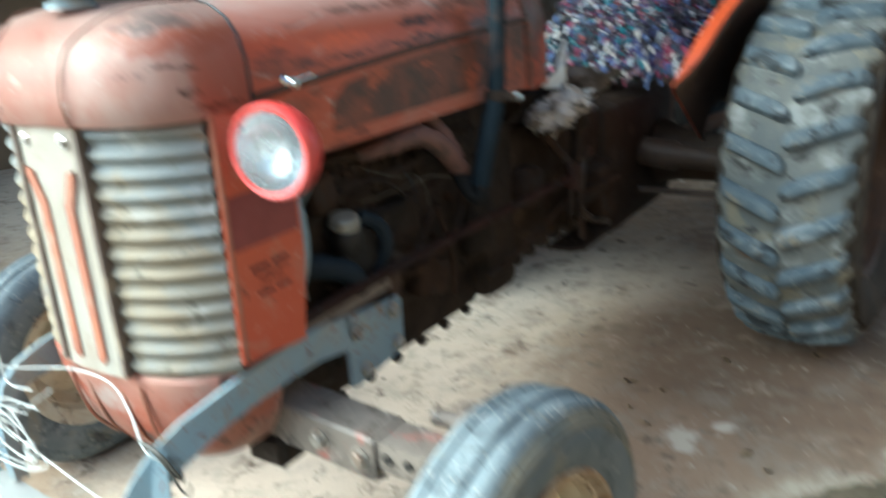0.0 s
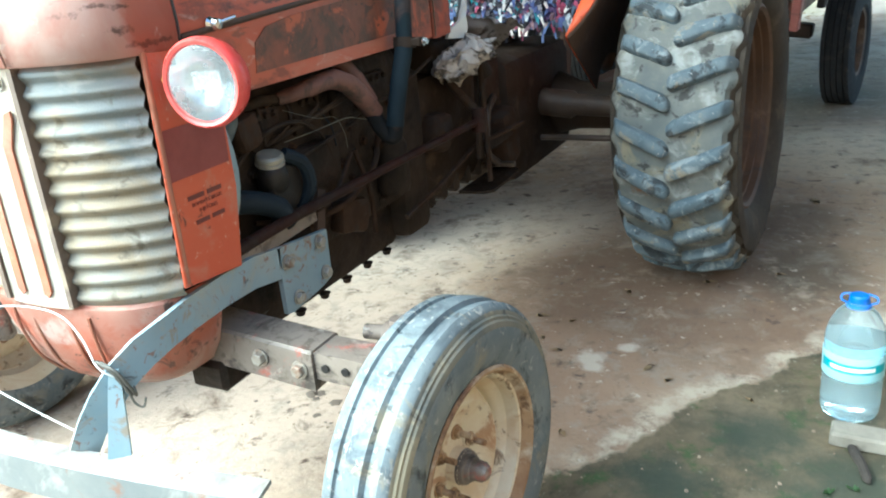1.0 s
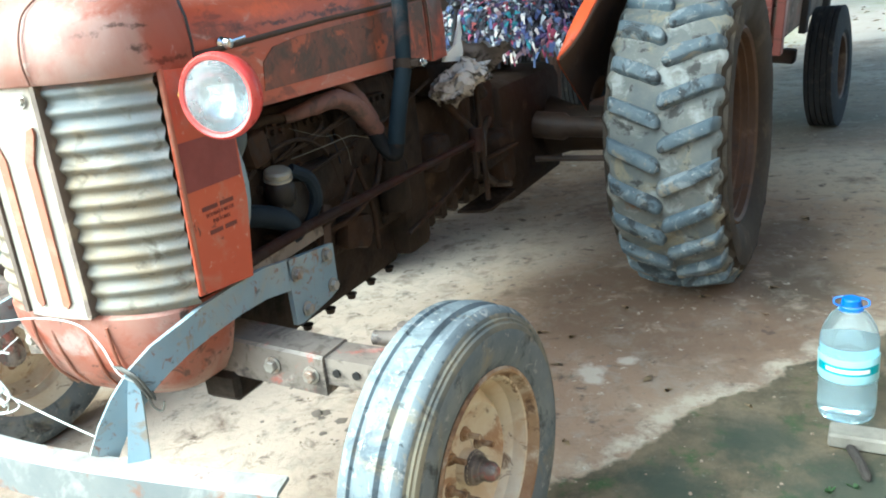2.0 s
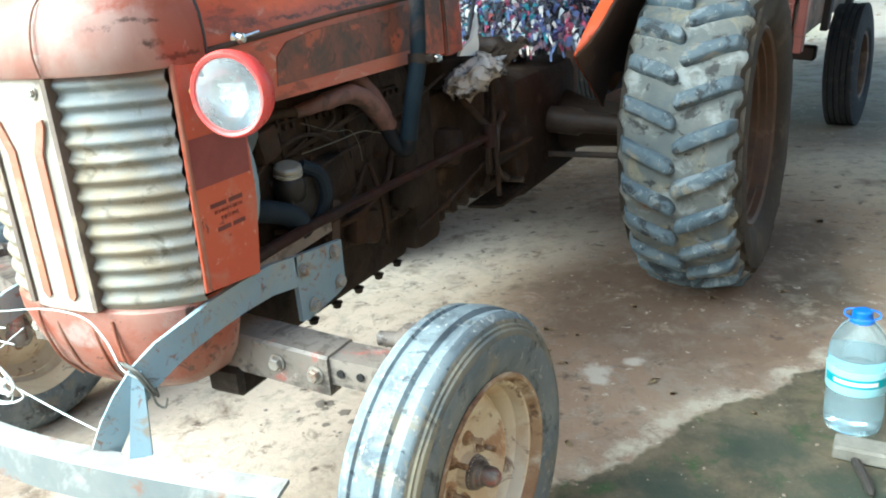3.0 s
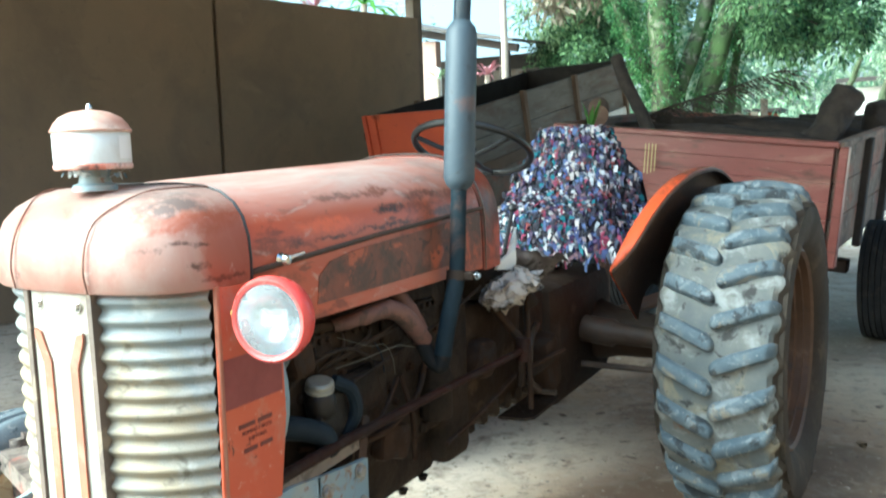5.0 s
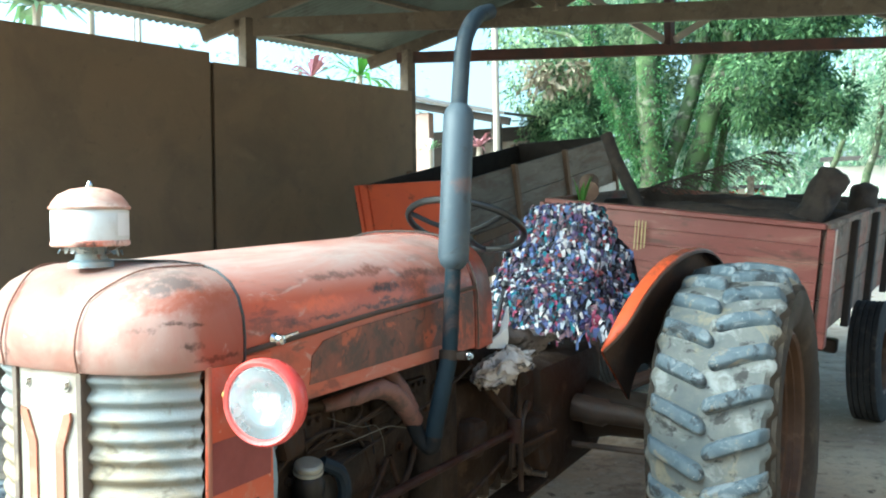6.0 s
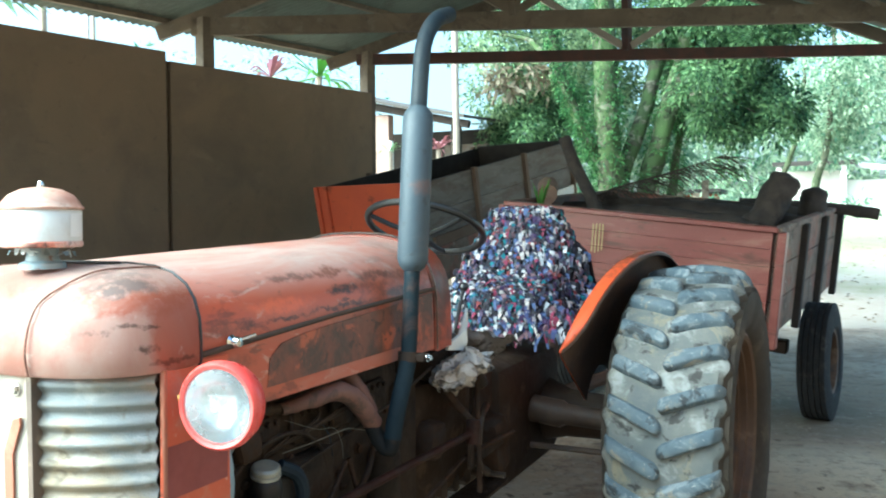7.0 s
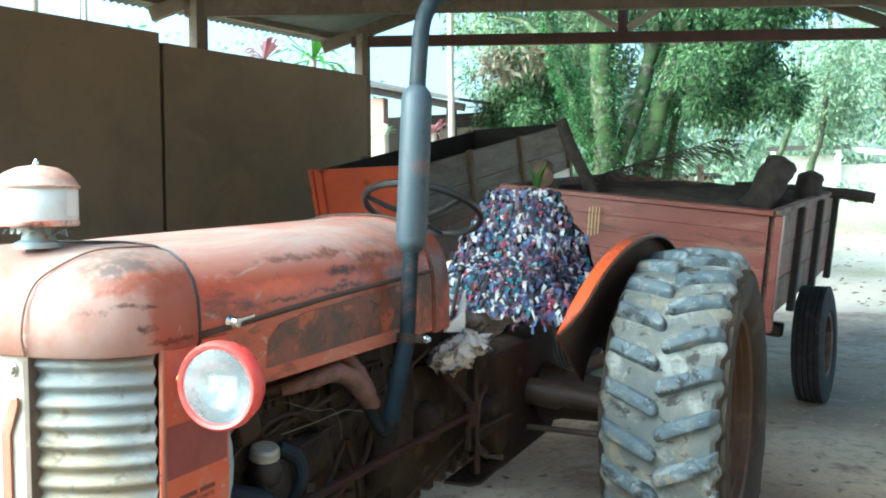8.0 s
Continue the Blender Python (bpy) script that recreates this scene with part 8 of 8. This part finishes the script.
tagged(part("bare_pole", bm, M_POLE, angle=60), "tall bare pale timber pole in the yard", "pole")

for (x, y), r, lean in (((-8.35, 7.0), 0.05, 0.0), ((-8.35, 7.66), 0.018, 0.10), ((-8.4, 7.9), 0.03, -0.04)):
    bm = bmesh.new()
    limb(bm, [(x, y, -0.1), (x + 0.03, y + lean * 0.5, 3.0), (x, y + lean, 6.4)], r, r * 0.85)
    tagged(part("bare_pole", bm, M_POLE, angle=60), "tall bare pale timber pole behind the wall", "pole", "yard poles")

# ---- old shed beyond the wall's end ----
M_PINKWALL = mat("pinkish_old_plaster", (0.42, 0.28, 0.23), (0.36, 0.25, 0.21), 0.85, s1=2, bump=0.2, stains=[((0.25, 0.2, 0.16), 3.0, 0.5, 0.7, 0.6)])
# shade inside the open shed is put into these near-black boards
M_DARKIN = mat("shaded_shed_boards", (0.03, 0.024, 0.02), (0.05, 0.038, 0.03), 0.9, s1=2, bump=0.2)
old = thing("old_shed", "dark open old shed with a sagging sheet roof beyond the wall", "shed", m=Matrix.Translation((-6.6, 13.0, 0)))
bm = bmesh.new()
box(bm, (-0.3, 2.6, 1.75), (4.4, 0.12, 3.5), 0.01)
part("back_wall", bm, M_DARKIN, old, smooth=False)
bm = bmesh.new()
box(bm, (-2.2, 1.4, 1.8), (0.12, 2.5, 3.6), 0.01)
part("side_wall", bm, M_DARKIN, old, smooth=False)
bm = bmesh.new()
edge = [(-2.3, 4.36), (-1.2, 4.07), (0.0, 3.80), (0.9, 3.58), (1.9, 3.40)]
rings(bm, [[V(x, y, z + dz) for y, dz in ((-0.25, -0.02), (-0.25, 0.03), (2.9, 0.22), (2.9, 0.17))] for x, z in edge])
part("roof", bm, mat("dark_old_sheet", (0.055, 0.048, 0.042), (0.09, 0.08, 0.07), 0.8, s1=2, bump=0.2), old, "dark sagging roof sheet", smooth=False)
bm = bmesh.new()
beam(bm, V(-2.3, 0.0, 4.22), V(1.9, 0.0, 3.28), 0.10, 0.14)
part("eave_beam", bm, M_DARKIN, old, smooth=False)
for x, w, mt in ((-0.02, 0.36, M_PINKWALL), (1.55, 0.14, M_DARKIN)):
    bm = bmesh.new()
    box(bm, (x, 0.2, 1.78), (w, 0.2, 3.6 - 0.23 * x), 0.01)
    part("pillar", bm, mt, old, smooth=False)
bm = bmesh.new()
tube(bm, [V(0.26, 0.0, 0), V(0.26, 0.0, 3.06)], 0.055, 12)
part("white_pipe", bm, M_WHITE, old, "white plastic downpipe")
bm = bmesh.new()
box(bm, (1.1, 1.9, 1.55), (1.0, 0.5, 3.1), 0.02)
part("stacked_board", bm, M_BOARD, old, smooth=False)
# board fence and pale sheets behind the tipped trailer
fence = thing("board_fence", "uneven fence of pale upright boards behind the trailers", "fence", m=Matrix.Translation((-3.0, 15.6, 0)))
rng = random.Random(55)
for k in range(14):
    bm = bmesh.new()
    h = 2.1 + rng.uniform(-0.25, 0.25)
    box(bm, (0.16 * k, rng.uniform(-0.02, 0.02), h / 2), (0.13, 0.025, h), 0.004, Matrix.Rotation(rng.uniform(-0.04, 0.04), 4, "Y"))
    part("board", bm, M_BOARD if k % 3 else M_POLE, fence, smooth=False)
# white house across the yard
M_WHITEWASH = mat("whitewash", (0.78, 0.76, 0.72), (0.70, 0.69, 0.66), 0.8, s1=1.5, bump=0.1)
# the porch underside's shade is put into this near-black tile colour
M_TILE = mat("shaded_roof_tile", (0.024, 0.02, 0.018), (0.036, 0.03, 0.026), 0.8, s1=3, bump=0.2)
house = thing("white_house", "low white house with a dark porch roof across the yard", "house", m=Matrix.Translation((0.2, 37, 0)))
bm = bmesh.new()
box(bm, (0.3, 1.5, 1.8), (2.4, 3.0, 3.6), 0.02)
box(bm, (2.9, 1.7, 1.6), (2.9, 2.6, 3.2), 0.02)
part("wall", bm, M_WHITEWASH, house, smooth=False)
bm = bmesh.new()
rings(bm, [[V(-1.2, -1.6, z), V(1.9, -1.6, z), V(1.9, 3.4, z + 0.35), V(-1.2, 3.4, z + 0.35)] for z in (3.72, 3.90)])
part("roof", bm, M_TILE, house, smooth=False)
bm = bmesh.new()
rings(bm, [[V(x, -0.2, z), V(x, -0.2, z + 0.10), V(x, 3.2, z + 0.45), V(x, 3.2, z + 0.35)] for x, z in ((1.92, 3.68), (3.2, 3.50), (4.7, 3.12))])
part("side_roof", bm, mat("pale_roof_sheet", (0.42, 0.42, 0.40), (0.34, 0.34, 0.32), 0.6, s1=2, bump=0.1), house, "pale sheet roof over the side wing", smooth=False)
for x in (-0.95, 1.45):
    bm = bmesh.new()
    box(bm, (x, -1.4, 1.87), (0.2, 0.2, 3.74), 0.01)
    part("porch_post", bm, M_WHITEWASH, house, smooth=False)
# low brick outbuilding and red post
M_BRICKRED = mat("red_brick", (0.36, 0.075, 0.032), (0.42, 0.10, 0.045), 0.85, s1=5, bump=0.3)
outb = thing("brick_outbuilding", "low red brick outbuilding half hidden by trees", "outbuilding", m=Matrix.Translation((-4.0, 27, 0)))
bm = bmesh.new()
box(bm, (0.6, 0.8, 1.2), (2.4, 1.6, 2.4), 0.01)
part("wall", bm, M_BRICKRED, outb, smooth=False)
bm = bmesh.new()
box(bm, (0.6, 0.7, 2.48), (2.9, 2.4, 0.12), 0.01)
part("roof", bm, M_TILE, outb, smooth=False)
bm = bmesh.new()
box(bm, (-0.05, 24.5, 1.1), (0.24, 0.24, 2.2), 0.02)
box(bm, (-0.05, 24.5, 2.25), (0.32, 0.32, 0.10), 0.02)
tagged(part("gate_post", bm, M_BRICKRED, smooth=False), "red painted gate post in the yard", "post")
rng = random.Random(61)
bm = bmesh.new()
for k in range(700):
    x, y = rng.uniform(0.3, 6), rng.uniform(7.5, 26)
    s, a = rng.uniform(0.03, 0.08), rng.uniform(0, 6)
    c = V(x, y, -0.03 + yard_rise(y))
    ax, bx = V(math.cos(a), math.sin(a), 0) * s, V(-math.sin(a), math.cos(a), 0) * s * 0.45
    vv = [bm.verts.new(q) for q in (c - ax, c - bx + V(0, 0, 0.015), c + ax + V(0, 0, 0.01), c + bx + V(0, 0, 0.02))]
    bm.faces.new(vv)
tagged(part("leaf_litter", bm, M_DEADLEAF, smooth=False), "dry leaves scattered over the dirt yard", "leaf litter", kind="stuff")
